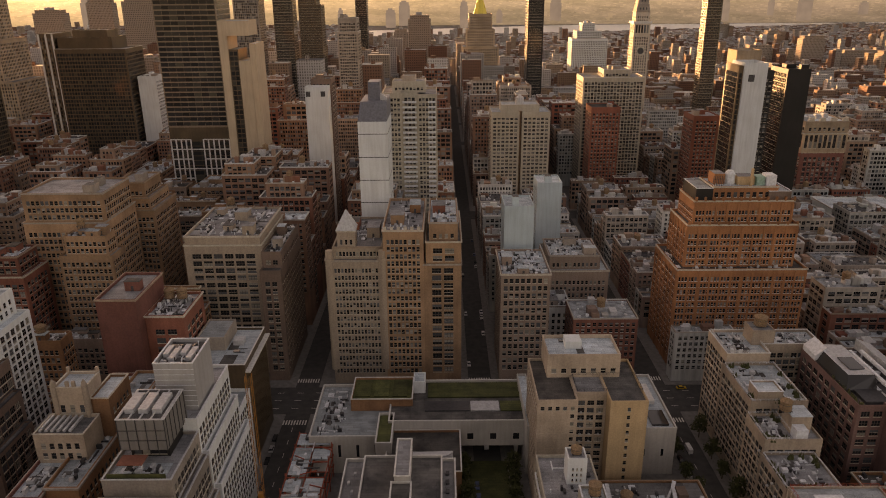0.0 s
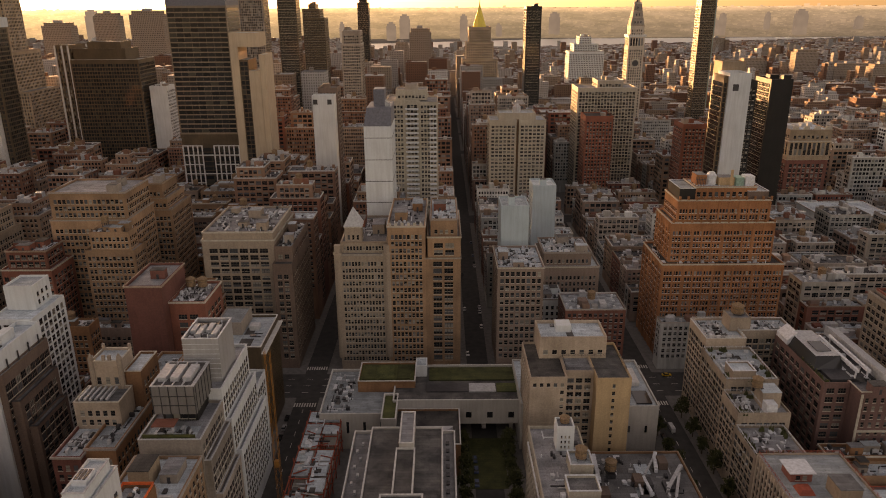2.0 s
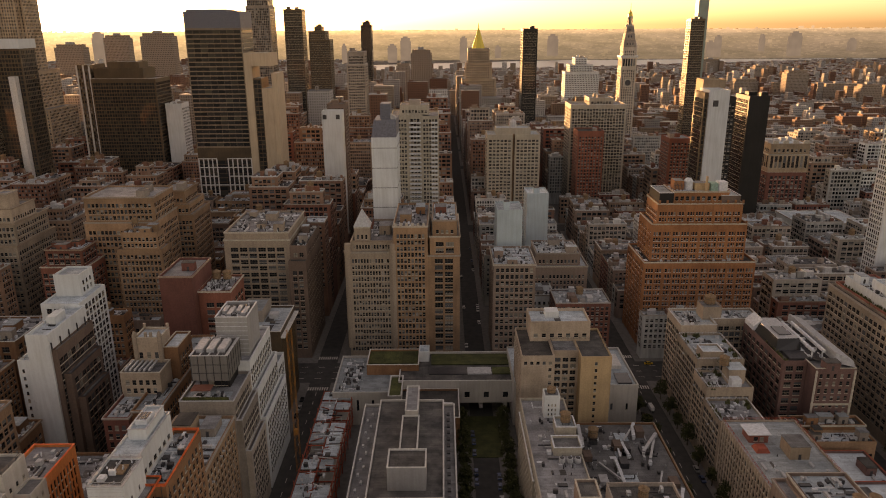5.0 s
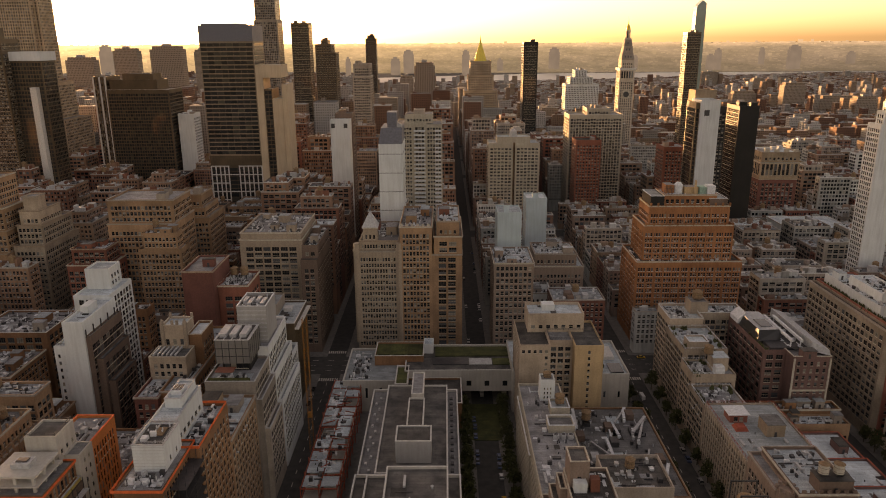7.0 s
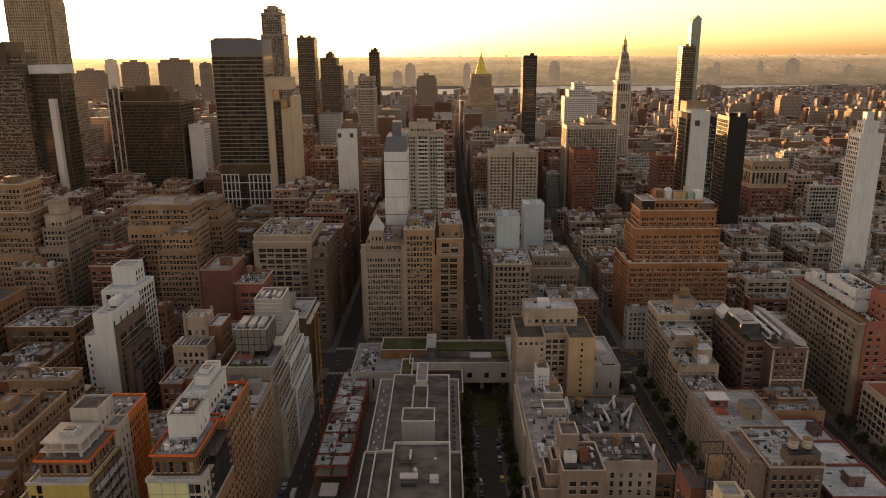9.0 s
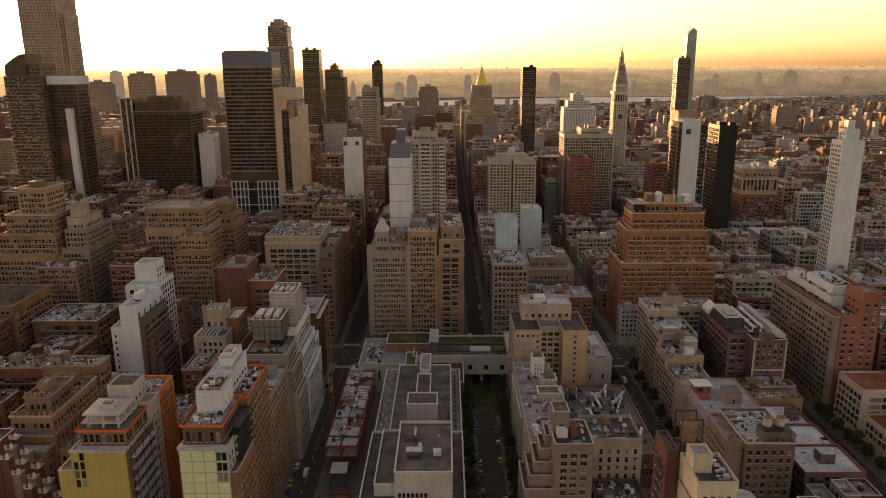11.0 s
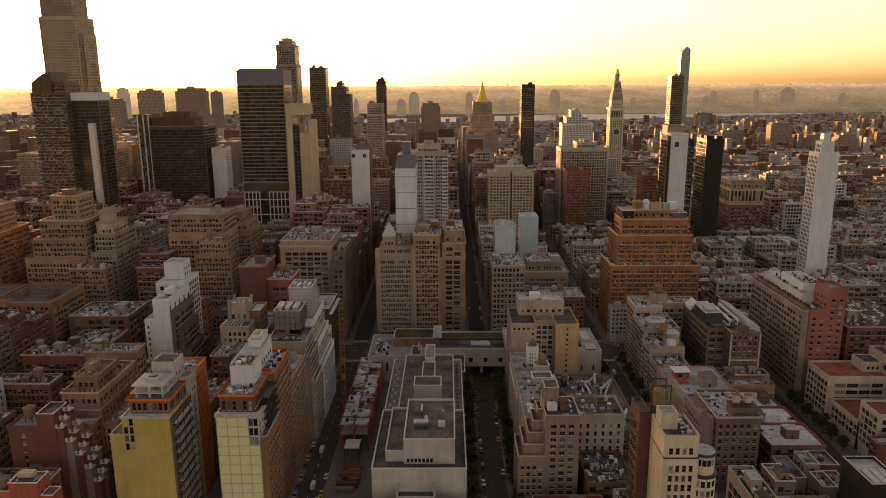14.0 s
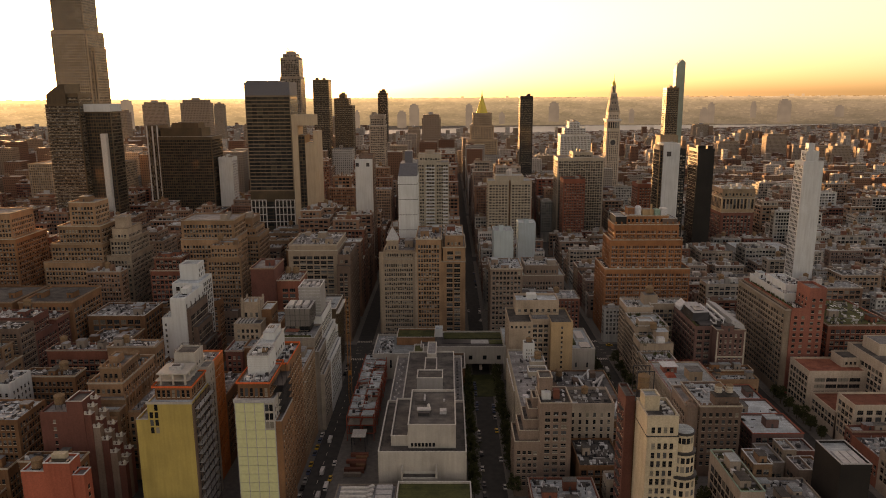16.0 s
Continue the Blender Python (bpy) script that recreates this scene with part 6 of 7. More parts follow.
building("wide tan brick loft with pale upper storeys", -206, -166, 335, 372, [(70, 0, 0, 0, 0), (84, 0, 0, 3, 3)], "tan", "grey", (2.3, 3.6, 1.6, 2.2), 40, "flr", True, seed=35, bands=7)
building("stepped tan brick loft", -184, -158, 376, 410, [(64, 0, 0, 0, 0), (70, 2, 3, 3, 2), (78, 4, 6, 6, 4)], "tan", "grey", (2.2, 3.5, 1.5, 2.1), 0, "flr", True, seed=36)
building("plain brown windowless slab with a square chimney", -128, -113.2, 241, 268, [(70, 0, 0, 0, 0)], "oxblood", "grey", (5, 3.6, 1.2, 1.8), 0, "l", True, seed=37, heads=1)
building("brown brick loft carrying two water tanks", -113, -98.4, 246, 269, [(61, 0, 0, 0, 0)], "red", "grey", (4.6, 3.7, 3.5, 2.2, "wide", 0.15), 30, "flr", True, seed=38, bits=3, heads=0)
for x in (-109, -104):
    water_tank(x, 262, 61, 2.0, 3.4, 1.4)
building("slim pale blue-grey slab with a blank wall", 31, 46, 347, 368, [(73, 0, 0, 0, 0)], "bluewhite", "light", (2.8, 3.2, 1.2, 1.6), 0, "l", False, seed=72, heads=1)
building("narrow blue-grey rendered slab with a blank wall", 57, 72, 420, 440, [(66, 0, 0, 0, 0)], "bluewhite", "light", (2.8, 3.2, 1.2, 1.6), 0, "l", False, seed=73, heads=1)
building("small white brick building with a cluttered roof", 49, 63, 325, 345, [(28, 0, 0, 0, 0)], "white", "grey", (2.8, 3.4, 1.4, 1.9), 30, "fl", True, seed=74, heads=2, bits=4)
b = hero("ornate dark red brick block with pale arched upper storeys", 290, 326, 572, 612)
block(b, 290, 325, 572, 612, 0, 50, "oxblood", "light", F((3.8, 4.2, 2.2, 2.9, "wide")), 0.3, TRIM, bands=4)
block(b, 289.6, 325.4, 571.6, 612.4, 50.6, 66, "stone", "light", F((3.8, 13.0, 2.3, 10.5, "wide", 0.4), "flr"), 0.3, True, base=0.5, top=1.0)
block(b, 290, 325, 572, 612, 66.6, 75, "stone", "light", F((3.8, 4.4, 1.9, 2.6)), 1.0, True)
for k in range(4):
    slab(b, "plant_box", 290 + k * 8, 294 + k * 8, 578 + k * 5, 584 + k * 5, 75, 78.5, METAL)
    for q in range(2):
        slab(b, "gable", 292 + k * 9 - q * 0.4, 296 + k * 9 + q * 0.4, 571.2, 572.6, 76 + (1 - q) * 1.6, 77.6 + (1 - q) * 1.2, TRIM)
building("long white brick loft", 278, 330, 480, 520, [(27, 0, 0, 0, 0)], "white", "light", (3.2, 3.6, 1.5, 2.2), 0, "flr", True, seed=76, heads=3)

# stepped lofts farther along on the far side of the avenue
b = hero("stepped tan loft tower with many setbacks", -301, -257.5, 316, 366)
SL = (2.3, 3.5, 1.5, 2.1)
block(b, -301, -258, 316, 366, 0, 57, "tan", "grey", F(SL), 1.0, True, 40, bands=5)
block(b, -296, -258, 319, 362, 57, 70, "tan", "grey", F(SL), 1.0, True, 16)
block(b, -290, -259, 321, 358, 70, 83, "tan", "grey", F(SL), 1.0, True, 16)
block(b, -282, -263, 324, 346, 83, 100, "tan", "grey", F(SL), 1.0, True, 12)
bulkhead(b, -277, -270, 330, 338, 100, 4, WALLS["tan"], "grey")
bulkhead(b, -288, -284, 340, 350, 83, 4, WALLS["brown"], "grey")
b = hero("narrow buff loft tower stepping back at the top", -257, -239, 322, 364)
block(b, -257, -239, 322, 364, 0, 60, "beige", "grey", F(SL), 1.0, True, 30, bands=6)
block(b, -255, -240, 325, 360, 60, 72, "beige", "grey", F(SL), 1.0, True, 10)
block(b, -254, -242, 328, 352, 72, 80, "beige", "grey", F(SL), 1.0, True, 6)
block(b, -253, -245, 332, 342, 80, 88, "beige", "grey", None, 0.8, True)
b = hero("broad brown loft with a pale attic storey", -360, -321, 318, 360)
block(b, -360, -321, 318, 360, 0, 74, "brown", "grey", F(SL), 1.0, True, 0, bands=5)
block(b, -356, -325, 322, 352, 74, 92, "tan", "grey", F(SL), 1.0, True)
b = hero("low slate-roofed block with grey walls", -221, -205, 380, 420)
block(b, -220, -206, 380, 420, 0, 52, "grey", "grey", F(SL), 1.0, True)

# towers farther off
b = hero("banded bronze office tower over a white-framed podium", -214, -164, 551, 592)
block(b, -211.4, -165.6, 553.4, 590, 0, 69, "bronze", "grey", F((7.4, 3.85, 7.2, 3.3, "plain")), 0.1, False, 0, glass=GLASS_CURTAIN)
block(b, -211.5, -165.4, 553, 590, 69, 78, "bronze", "dark", None, 0.1, False)
block(b, -211.5, -165.4, 553, 590, 78, 176.3, "band", "dark", F((5.6, 3.7, 5.45, 2.7, "plain")), 0.1, False, 0, glass=GLASS_CURTAIN)
block(b, -211.5, -165.4, 553, 590, 176.4, 188.5, SLATE, "dark", None, 1.0, False)
block(b, -211, -178, 560, 588, 188.5, 190.5, SLATE, "dark", None, 0.6, False)
for k, x in enumerate((-211.7, -207.6, -203.6, -199.9, -196.2, -186.4, -182.5, -178.4, -174.4, -170.4, -166.2)):
    slab(b, "frame_pier", x, x + 0.9, 552.7, 553.4, 14, 69, TRIM_WHITE)
for k in range(8):
    slab(b, "frame_rail", -211.7, -196 if k % 2 else -165.4, 552.75, 553.4, 14.4 + k * 7.7, 15.2 + k * 7.7, TRIM_WHITE)
for k in range(4):
    slab(b, "frame_rail", -186.4, -165.4, 552.75, 553.4, 22.1 + k * 15.4, 22.9 + k * 15.4, TRIM_WHITE)

b = hero("pale framed tower with a large opening near its top", -164, -137, 548, 577)
block(b, -164, -158, 548, 575, 0, 146, "sand", "light", None, 0.2, False)
block(b, -164, -142, 548, 575, 146, 156, "sand", "light", None, 0.6, False)
block(b, -158, -151, 549, 575, 0, 136, "bronze", "light", {"f": (3.0, 3.6, 2.6, 2.9, "plain")}, 0.3, False, glass=GLASS_CURTAIN)
block(b, -151, -142.4, 548.4, 575, 0, 128, "sand", "light", {"f": (8, 14, 1.5, 2.4)}, 0.3, False)
block(b, -142.4, -138, 549, 576, 0, 140, "sand", "light", None, 0.3, False)
b = hero("tall ribbed residential tower with a rounded crown and a roof crane", -282, -244, 1014, 1050)
RT = (2.6, 3.4, 1.8, 2.4, "plain", 0.3)
block(b, -280, -246, 1014, 1050, 0, 205, "grey", "grey", F(RT), 0.6, False)
block(b, -278, -248, 1015, 1049, 205, 236, "grey", "grey", F(RT), 0.6, False)
block(b, -274, -252, 1017, 1047, 236, 242, "grey", "grey", F(RT), 0.6, False)
block(b, -269, -257, 1020, 1044, 242, 246, "grey", "grey", None, 0.6, False)
s = Shape()
s.beam((-262, 1030, 246), (-272, 1030, 254), 0.8)
s.beam((-262, 1030, 246), (-262, 1030, 250), 0.8)
at_roof(b, "roof_crane", s, METAL_DARK)
building("slim mirrored glass tower", -226, -200, 1012, 1040, [(200, 0, 0, 0, 0)], "bronze", "dark", (2.4, 3.5, 2.1, 2.8), 0, "flr", False, seed=44, glass=GLASS_CURTAIN)
building("dark brown stepped slab tower", -192, -162, 1012, 1045, [(158, 0, 0, 0, 0), (170, 0, 6, 0, 0), (176, 8, 12, 4, 4)], "bronze", "dark", (2.6, 3.3, 1.4, 2.0), 0, "flr", False, seed=45)
building("dark slender tower with a spire box", -140, -122, 1225, 1250, [(178, 0, 0, 0, 0), (183, 3, 3, 3, 3)], "dark", "dark", (2.4, 3.3, 1.5, 2.2), 0, "flr", False, seed=46)
building("grey tower with balconies and an open cage on top", -112, -90, 800, 830, [(134, 0, 0, 0, 0), (148, 1, 1, 2, 2)], "grey", "grey", (2.4, 3.2, 1.7, 1.9), 0, "flr", TRIM_WHITE, seed=47, bands=1)
b = hero("slim white slab tower with a dark cap and dark flank", -93, -76, 490, 520)
block(b, -92.6, -77, 490, 500, 0, 114, "smooth", "light", None, 2.0, False)
for x in (-92, -82):
    slab(b, "louvre", x, x + 3, 489.9, 490, 109.5, 113, METAL_DARK)
block(b, -90, -76, 500, 520, 0, 119, "umber", "dark", F((2.4, 3.2, 1.4, 2.0), "fr"), 1.0, False)
bulkhead(b, -87, -82, 504, 510, 119, 3.4, WALLS["umber"], "dark")
b = hero("beige blank-sided tower with joint lines and slate-grey top", -44, -24, 362, 394)
block(b, -43, -28, 362, 392, 0, 114, "smooth", "grey", {"r": (3.0, 3.3, 1.3, 2.0)}, 0.4, False)
for z in range(24, 112, 12):
    slab(b, "joint_band", -43.06, -27.94, 361.94, 392, z, z + 0.35, METAL_DARK)
s = Shape()
s.v = [(-43, 363, 114.3), (-28.2, 363, 114.3), (-28.2, 392, 114.3), (-43, 392, 114.3), (-41.5, 366, 124), (-28.2, 366, 124), (-28.2, 392, 124), (-41.5, 392, 124)]
s.f, s.mi = [(0, 1, 5, 4), (1, 2, 6, 5), (2, 3, 7, 6), (3, 0, 4, 7), (4, 5, 6, 7)], [0] * 5
at_roof(b, "slate_block", s, SLATE)
slab(b, "slate_chimney", -38, -32, 372, 384, 124, 133, SLATE)
for k in range(4):
    slab(b, "plant_box", -31.8 + k * 0.8, -31.2 + k * 0.8, 370, 376, 124, 127 - k * 0.5, METAL)
b = hero("balconied white brick apartment slab with pale balcony stacks", -36, -2, 428, 462)
block(b, -36, -24, 428, 460, 0, 119, "putty", "grey", F((2.0, 2.95, 1.4, 1.8)), 1.0, False)
block(b, -24, -15, 429.6, 460, 0, 119, "putty", "grey", {"f": (2.2, 2.95, 1.7, 2.0)}, 0.8, False)
block(b, -15, -3.4, 428, 460, 0, 118, "putty", "grey", F((2.0, 2.95, 1.4, 1.8)), 1.0, False)
for z in range(12, 117, 3):
    for x0 in (-35.4, -23.6, -8.6):
        slab(b, "balcony", x0, x0 + (8.2 if x0 == -23.6 else 4.6), 426.9, 428, z, z + 1.05, PALE_METAL)
block(b, -30, -10, 436, 454, 119, 125, "putty", "grey", {"f": (2.2, 3, 1.4, 1.6)}, 0.6, False)
block(b, -24, -16, 440, 450, 125, 128, "grey", "grey", None, 0.4, False)
b = hero("brown glass tower with pale vertical corner strips", -372, -289, 680, 724)
GT = (2.6, 3.5, 2.0, 2.5, "plain")
block(b, -355, -290, 680, 720, 0, 127, "bronze", "grey", F(GT), 1.0, TRIM_WHITE, glass=GLASS_CURTAIN)
block(b, -353, -303, 684, 716, 127, 137, "bronze", "grey", None, 1.0, False)
block(b, -340, -308, 688, 712, 137, 143.5, "bronze", "grey", None, 0.6, False)
block(b, -369, -355, 682, 716, 0, 141, "bronze", "grey", F((2.4, 3.5, 1.2, 2.4, "plain")), 0.5, False)
for x in (-369.2, -362.5, -356.6):
    slab(b, "corner_strip", x, x + 1.4, 681.2, 682, 0, 141, TRIM_WHITE)
claim(-289, -268, 690, 720)
building("pale slab tower beside the brown tower", -287, -270, 690, 712, [(101, 0, 0, 0, 0)], "smooth", "light", (2.6, 3.2, 1.3, 1.8), 0, "r", False, seed=71, hold=False)
b = hero("tall dark glass tower with a curved crown and a white blade", -421, -355, 556, 592)
block(b, -419, -384, 556, 590, 0, 168, "bronze", "dark", F((2.2, 3.3, 1.5, 2.2)), 0.4, False)
s = Shape()
n = 8
for k in range(n):
    p, q = k / n, (k + 1) / n
    xa, xb, za, zb = -418 + 20 * p, -418 + 20 * q, 178 + 11 * math.sin(p * 1.5), 178 + 11 * math.sin(q * 1.5)
    s.v += [(xa, 558, 168.5), (xb, 558, 168.5), (xb, 588, 168.5), (xa, 588, 168.5), (xa, 558, za), (xb, 558, zb), (xb, 588, zb), (xa, 588, za)]
    i = k * 8
    s.f += [(i, i + 1, i + 5, i + 4), (i + 1, i + 2, i + 6, i + 5), (i + 2, i + 3, i + 7, i + 6), (i + 3, i, i + 4, i + 7), (i + 4, i + 5, i + 6, i + 7)]
    s.mi += [0] * 5
at_roof(b, "curved_crown", s, WALLS["bronze"])
block(b, -398, -386, 560, 588, 168.5, 179, "bronze", "dark", F((2.2, 3.3, 1.5, 2.2)), 0.4, False)
for z in range(12, 168, 4):
    slab(b, "balcony", -420.2, -417, 555, 556, z, z + 0.5, WALLS["sand"])
block(b, -384, -357, 566, 590, 0, 160, "bronze", "dark", F(GT), 0.4, False, glass=GLASS_CURTAIN)
block(b, -384, -356.5, 565, 592, 160.6, 168, "smooth", "dark", None, 0.4, False)
slab(b, "white_blade", -367, -361.5, 560, 565.8, 0, 138, TRIM_WHITE)
building("dark slab office tower", 110, 130, 960, 990, [(172, 0, 0, 0, 0)], "dark", "dark", (2.4, 3.5, 1.8, 2.6), 0, "flr", False, seed=53)
b = hero("pale brick apartment block with a recessed centre and tank house", 36, 86, 560, 592)
AM = (3.3, 3.0, 2.3, 1.7, "wide", 0.06)
block(b, 38, 60, 560, 590, 0, 86, "putty", "light", F(AM), 1.0, False)
block(b, 62, 84, 560, 590, 0, 86, "putty", "light", F(AM), 1.0, False)
block(b, 60, 62, 563, 590, 0, 86, "tan", "grey", None, 1.0, False)
block(b, 46, 76, 566, 588, 86, 91, "putty", "light", {"f": (6, 4.4, 4.6, 3.0, "plain")}, 0.8, False)
s = Shape()
s.prism(61, 574, 3.6, 3.2, 91, 96, 12)
s.prism(61, 574, 3.4, 0.6, 96, 98.5, 12)
at_roof(b, "tank_house", s, METAL)
building("dark red-brown brick tower", 124, 148, 600, 625, [(83, 0, 0, 0, 0)], "red", "dark", (2.8, 3.1, 1.5, 1.8), 0, "flr", False, seed=55)
building("pale lattice-fronted apartment tower", 121, 174, 628, 660, [(104, 0, 0, 0, 0), (110, 18, 12, 4, 4)], "putty", "grey", (2.8, 3.0, 2.1, 2.2), 0, "flr", TRIM_WHITE, seed=56, bands=1)
b = hero("tower with a blank white wall and a glazed edge", 184, 222, 474, 500)
block(b, 196, 211, 476, 498, 0, 129, "smooth", "light", None, 2.0, False)
block(b, 193, 196, 478, 500, 0, 128, "bronze", "light", {"l": (2.4, 3.4, 2.2, 3.0, "plain"), "f": (1.9, 3.4, 1.6, 2.8, "plain")}, 1.0, False, glass=GLASS_CURTAIN)
slab(b, "opening", 199, 203, 475.9, 476, 119, 123.5, METAL_DARK)
block(b, 199, 216, 500, 516, 0, 136, "stone", "light", None, 1.0, False)
block(b, 211, 220, 486, 500, 0, 124, "dark", "dark", F((2.6, 3.4, 1.6, 2.2), "fr"), 1.0, False)
building("black-clad tower with a plain flank", 237, 253, 503, 530, [(123, 0, 0, 0, 0)], "dark", "dark", (2.4, 3.4, 1.8, 2.6), 0, "l", False, seed=58)
building("reddish brick mid-rise apartment tower", 196, 216, 560, 585, [(82, 0, 0, 0, 0)], "red", "grey", (2.8, 3.1, 1.6, 1.8), 0, "flr", False, seed=59)
building("slender white tower with a blank flank", 278, 294, 378, 393, [(122, 0, 0, 0, 0), (130, 3, 3, 3, 3), (136, 5, 6, 5, 5)], "smooth", "light", (2.2, 3.2, 1.4, 2.1), 0, "l", False, seed=60)
building("dark bronze residential tower", 351, 371, 1000, 1020, [(184, 0, 0, 0, 0)], "bronze", "dark", (2.6, 3.4, 1.9, 2.6), 0, "flr", False, seed=61)
b = hero("pale green glass tower with a slanted crown", 410, 430, 1148, 1172)
block(b, 411, 427, 1150, 1168, 0, 218, GREEN_GLASS, "light", F((2.7, 3.4, 2.4, 2.9, "plain")), 0.3, False, glass=GREEN_GLASS)
s = Shape()
s.v = [(411, 1150, 218.3), (427, 1150, 218.3), (427, 1168, 218.3), (411, 1168, 218.3), (412, 1151, 227), (421, 1151, 236), (427, 1151, 231), (427, 1168, 231), (421, 1168, 236), (412, 1168, 227)]
s.f = [(0, 1, 6, 5, 4), (1, 2, 7, 6), (2, 3, 9, 8, 7), (3, 0, 4, 9), (4, 5, 8, 9), (5, 6, 7, 8)]
s.mi = [0] * 6
at_roof(b, "slanted_crown", s, GREEN_GLASS)
building("white stepped stone block beside the clock tower", 232, 296, 1330, 1370, [(92, 0, 0, 0, 0), (105, 8, 12, 0, 0), (118, 18, 24, 4, 4)], "white", "light", (3.0, 3.8, 1.6, 2.2), 0, "flr", True, seed=63)


# gilded pyramid tower
nyl = building("stone tower with setbacks and a gilded pyramid roof", 30, 84, 1100, 1150, [(96, 0, 0, 0, 0), (120, 6, 6, 6, 6), (142, 10, 10, 8, 8)],
               "stone", "grey", (2.8, 3.7, 1.4, 2.1), 0, "flr", True, seed=64, heads=0)
pyramid(nyl, 57, 1122, 22, 142, 176, GOLD, 8)
pyramid(nyl, 57, 1122, 2, 174, 183, GOLD, 8, "finial", 0.5, 0.1)

# clock tower
CX, CY = 267.6, 1012.0
clk = hero("tall white marble clock tower with a pyramid roof and lantern", 255, 281, 1000, 1024)
block(clk, CX - 11, CX + 11, CY - 11, CY + 11, 0, 116, "ivory", "grey", F((3.1, 3.8, 1.6, 2.5, "double", 0.2)), 0.4, True)
block(clk, CX - 10.8, CX + 10.8, CY - 10.8, CY + 10.8, 116.5, 132.4, "ivory", "grey", F((3.7, 13.0, 2.5, 10.0, "plain", 0.6)), 0.4, True, base=0.6, top=0.6)
ring(clk, CX - 12.4, CX + 12.4, CY - 12.4, CY + 12.4, 1.4, 132.2, 135.2, TRIM_WHITE, "balcony")
block(clk, CX - 9.2, CX + 9.2, CY - 9.2, CY + 9.2, 133, 147, "ivory", "grey", F((3.0, 4.4, 1.3, 2.6)), 0.4, True)
for k, (z0, z1, w0, w1) in enumerate(((147.4, 157, 18.4, 15.4), (157.4, 166, 15.0, 12.6), (166.4, 175, 12.2, 10.0))):
    s = Shape()
    s.prism(CX - clk.location.x, CY - clk.location.y, w0 / math.sqrt(2), w1 / math.sqrt(2), z0, z1, 4, 0, 0.5)
    part("pyramid_roof", s, WALLS["grey"], clk)
    for q in range(3 - k):
        slab(clk, "dormer", CX - 4.5 + q * 4 + k * 1.6, CX - 3.1 + q * 4 + k * 1.6, CY - w0 / 2 - 0.2, CY - w1 / 2 + 1, z0 + 2.4, z0 + 5.2, METAL_DARK)
pyramid(clk, CX, CY, 11.4, 175, 177.4, TRIM, 8, "lantern_base", 0.5, 5.6)
for k in range(8):
    a = 2 * math.pi * k / 8
    s = Shape()
    s.beam((3.2 * math.cos(a), 3.2 * math.sin(a), 177.4), (3.2 * math.cos(a), 3.2 * math.sin(a), 187), 0.8)
    part("lantern_column", s, TRIM, clk).location = (CX - clk.location.x, CY - clk.location.y, 0)
pyramid(clk, CX, CY, 4.4, 177, 187, METAL_DARK, 8, "lantern_core", 0.5, 2.0)
pyramid(clk, CX, CY, 8.4, 187, 188.6, TRIM, 8, "lantern_ring", 0.5, 3.8)
for k, (z0, z1, r0, r1) in enumerate(((188.6, 191.4, 3.4, 3.2), (191.4, 194, 3.2, 2.2), (194, 196.4, 2.2, 0.9))):
    s = Shape()
    s.prism(CX - clk.location.x, CY - clk.location.y, r0, r1, z0, z1, 12)
    part("lantern_dome", s, GOLD, clk)
pyramid(clk, CX, CY, 1.6, 196.4, 207, GOLD, 6, "finial", 0.5, 0.15)
s = Shape()
s.box(CX - 5.0, CX + 5.0, CY - 11.5, CY - 11.1, 91, 103)
at_roof(clk, "clock_surround", s, TRIM)
s = Shape()
s.v = [(CX + 4.3 * math.cos(2 * math.pi * i / 24), CY - 11.6, 97 + 4.3 * math.sin(2 * math.pi * i / 24)) for i in range(24)]
s.f, s.mi = [tuple(range(24))], [0]
at_roof(clk, "clock_face", s, METAL_DARK, "round dark clock dial")

# the tallest tower
b = hero("very tall limestone tower with vertical window strips and setbacks", -596, -462, 790, 860)
ES = (2.9, 3.6, 1.5, 2.3, "plain", 0.35)
block(b, -582, -462, 790, 860, 0, 85, "stone", "grey", F(ES), 1.0, True)
block(b, -544, -476, 796, 856, 85, 128, "stone", "grey", F(ES), 1.0, True)
block(b, -535, -487, 800, 850, 128, 262, "stone", "grey", F(ES), 1.0, False)
block(b, -487, -482, 808, 842, 128, 240, "stone", "grey", F(ES), 1.0, False)
block(b, -532, -490, 802, 842, 262, 318, "stone", "grey", F(ES), 1.0, False)
block(b, -526, -497, 808, 836, 318, 340, "stone", "grey", F(ES), 1.0, False)


# ---- common lots ----
lots = random.Random(11)
common = Shape()          # far buildings, joined
middle = Shape()          # middle distance, joined, with real windows
made = [0]
WALL_PICK = ["red", "oxblood", "tan", "beige", "taupe", "grey", "brown", "putty", "stone", "white"]
WALL_PICK_OLD = ["red", "brown", "tan", "brown", "taupe", "tan", "brown", "oxblood", "brown", "umber"]
LABELS = {"umber": "dark umber brick loft with rows of windows", "oxblood": "dark oxblood brick loft with a flat roof", "taupe": "taupe brick loft with rows of plain windows", "putty": "putty-coloured brick building with a pale parapet", "red": "red brick walk-up with a flat tarred roof", "brown": "brown brick loft building with a cornice", "tan": "tan brick loft building with regular windows",
          "beige": "beige brick apartment building with a flat roof", "stone": "pale stone-fronted loft building", "grey": "grey rendered building with a flat roof", "white": "white-painted brick building with a flat roof"}
ROOF_PICK = ["light", "grey", "dark", "light", "grey"]
near_roofs = []


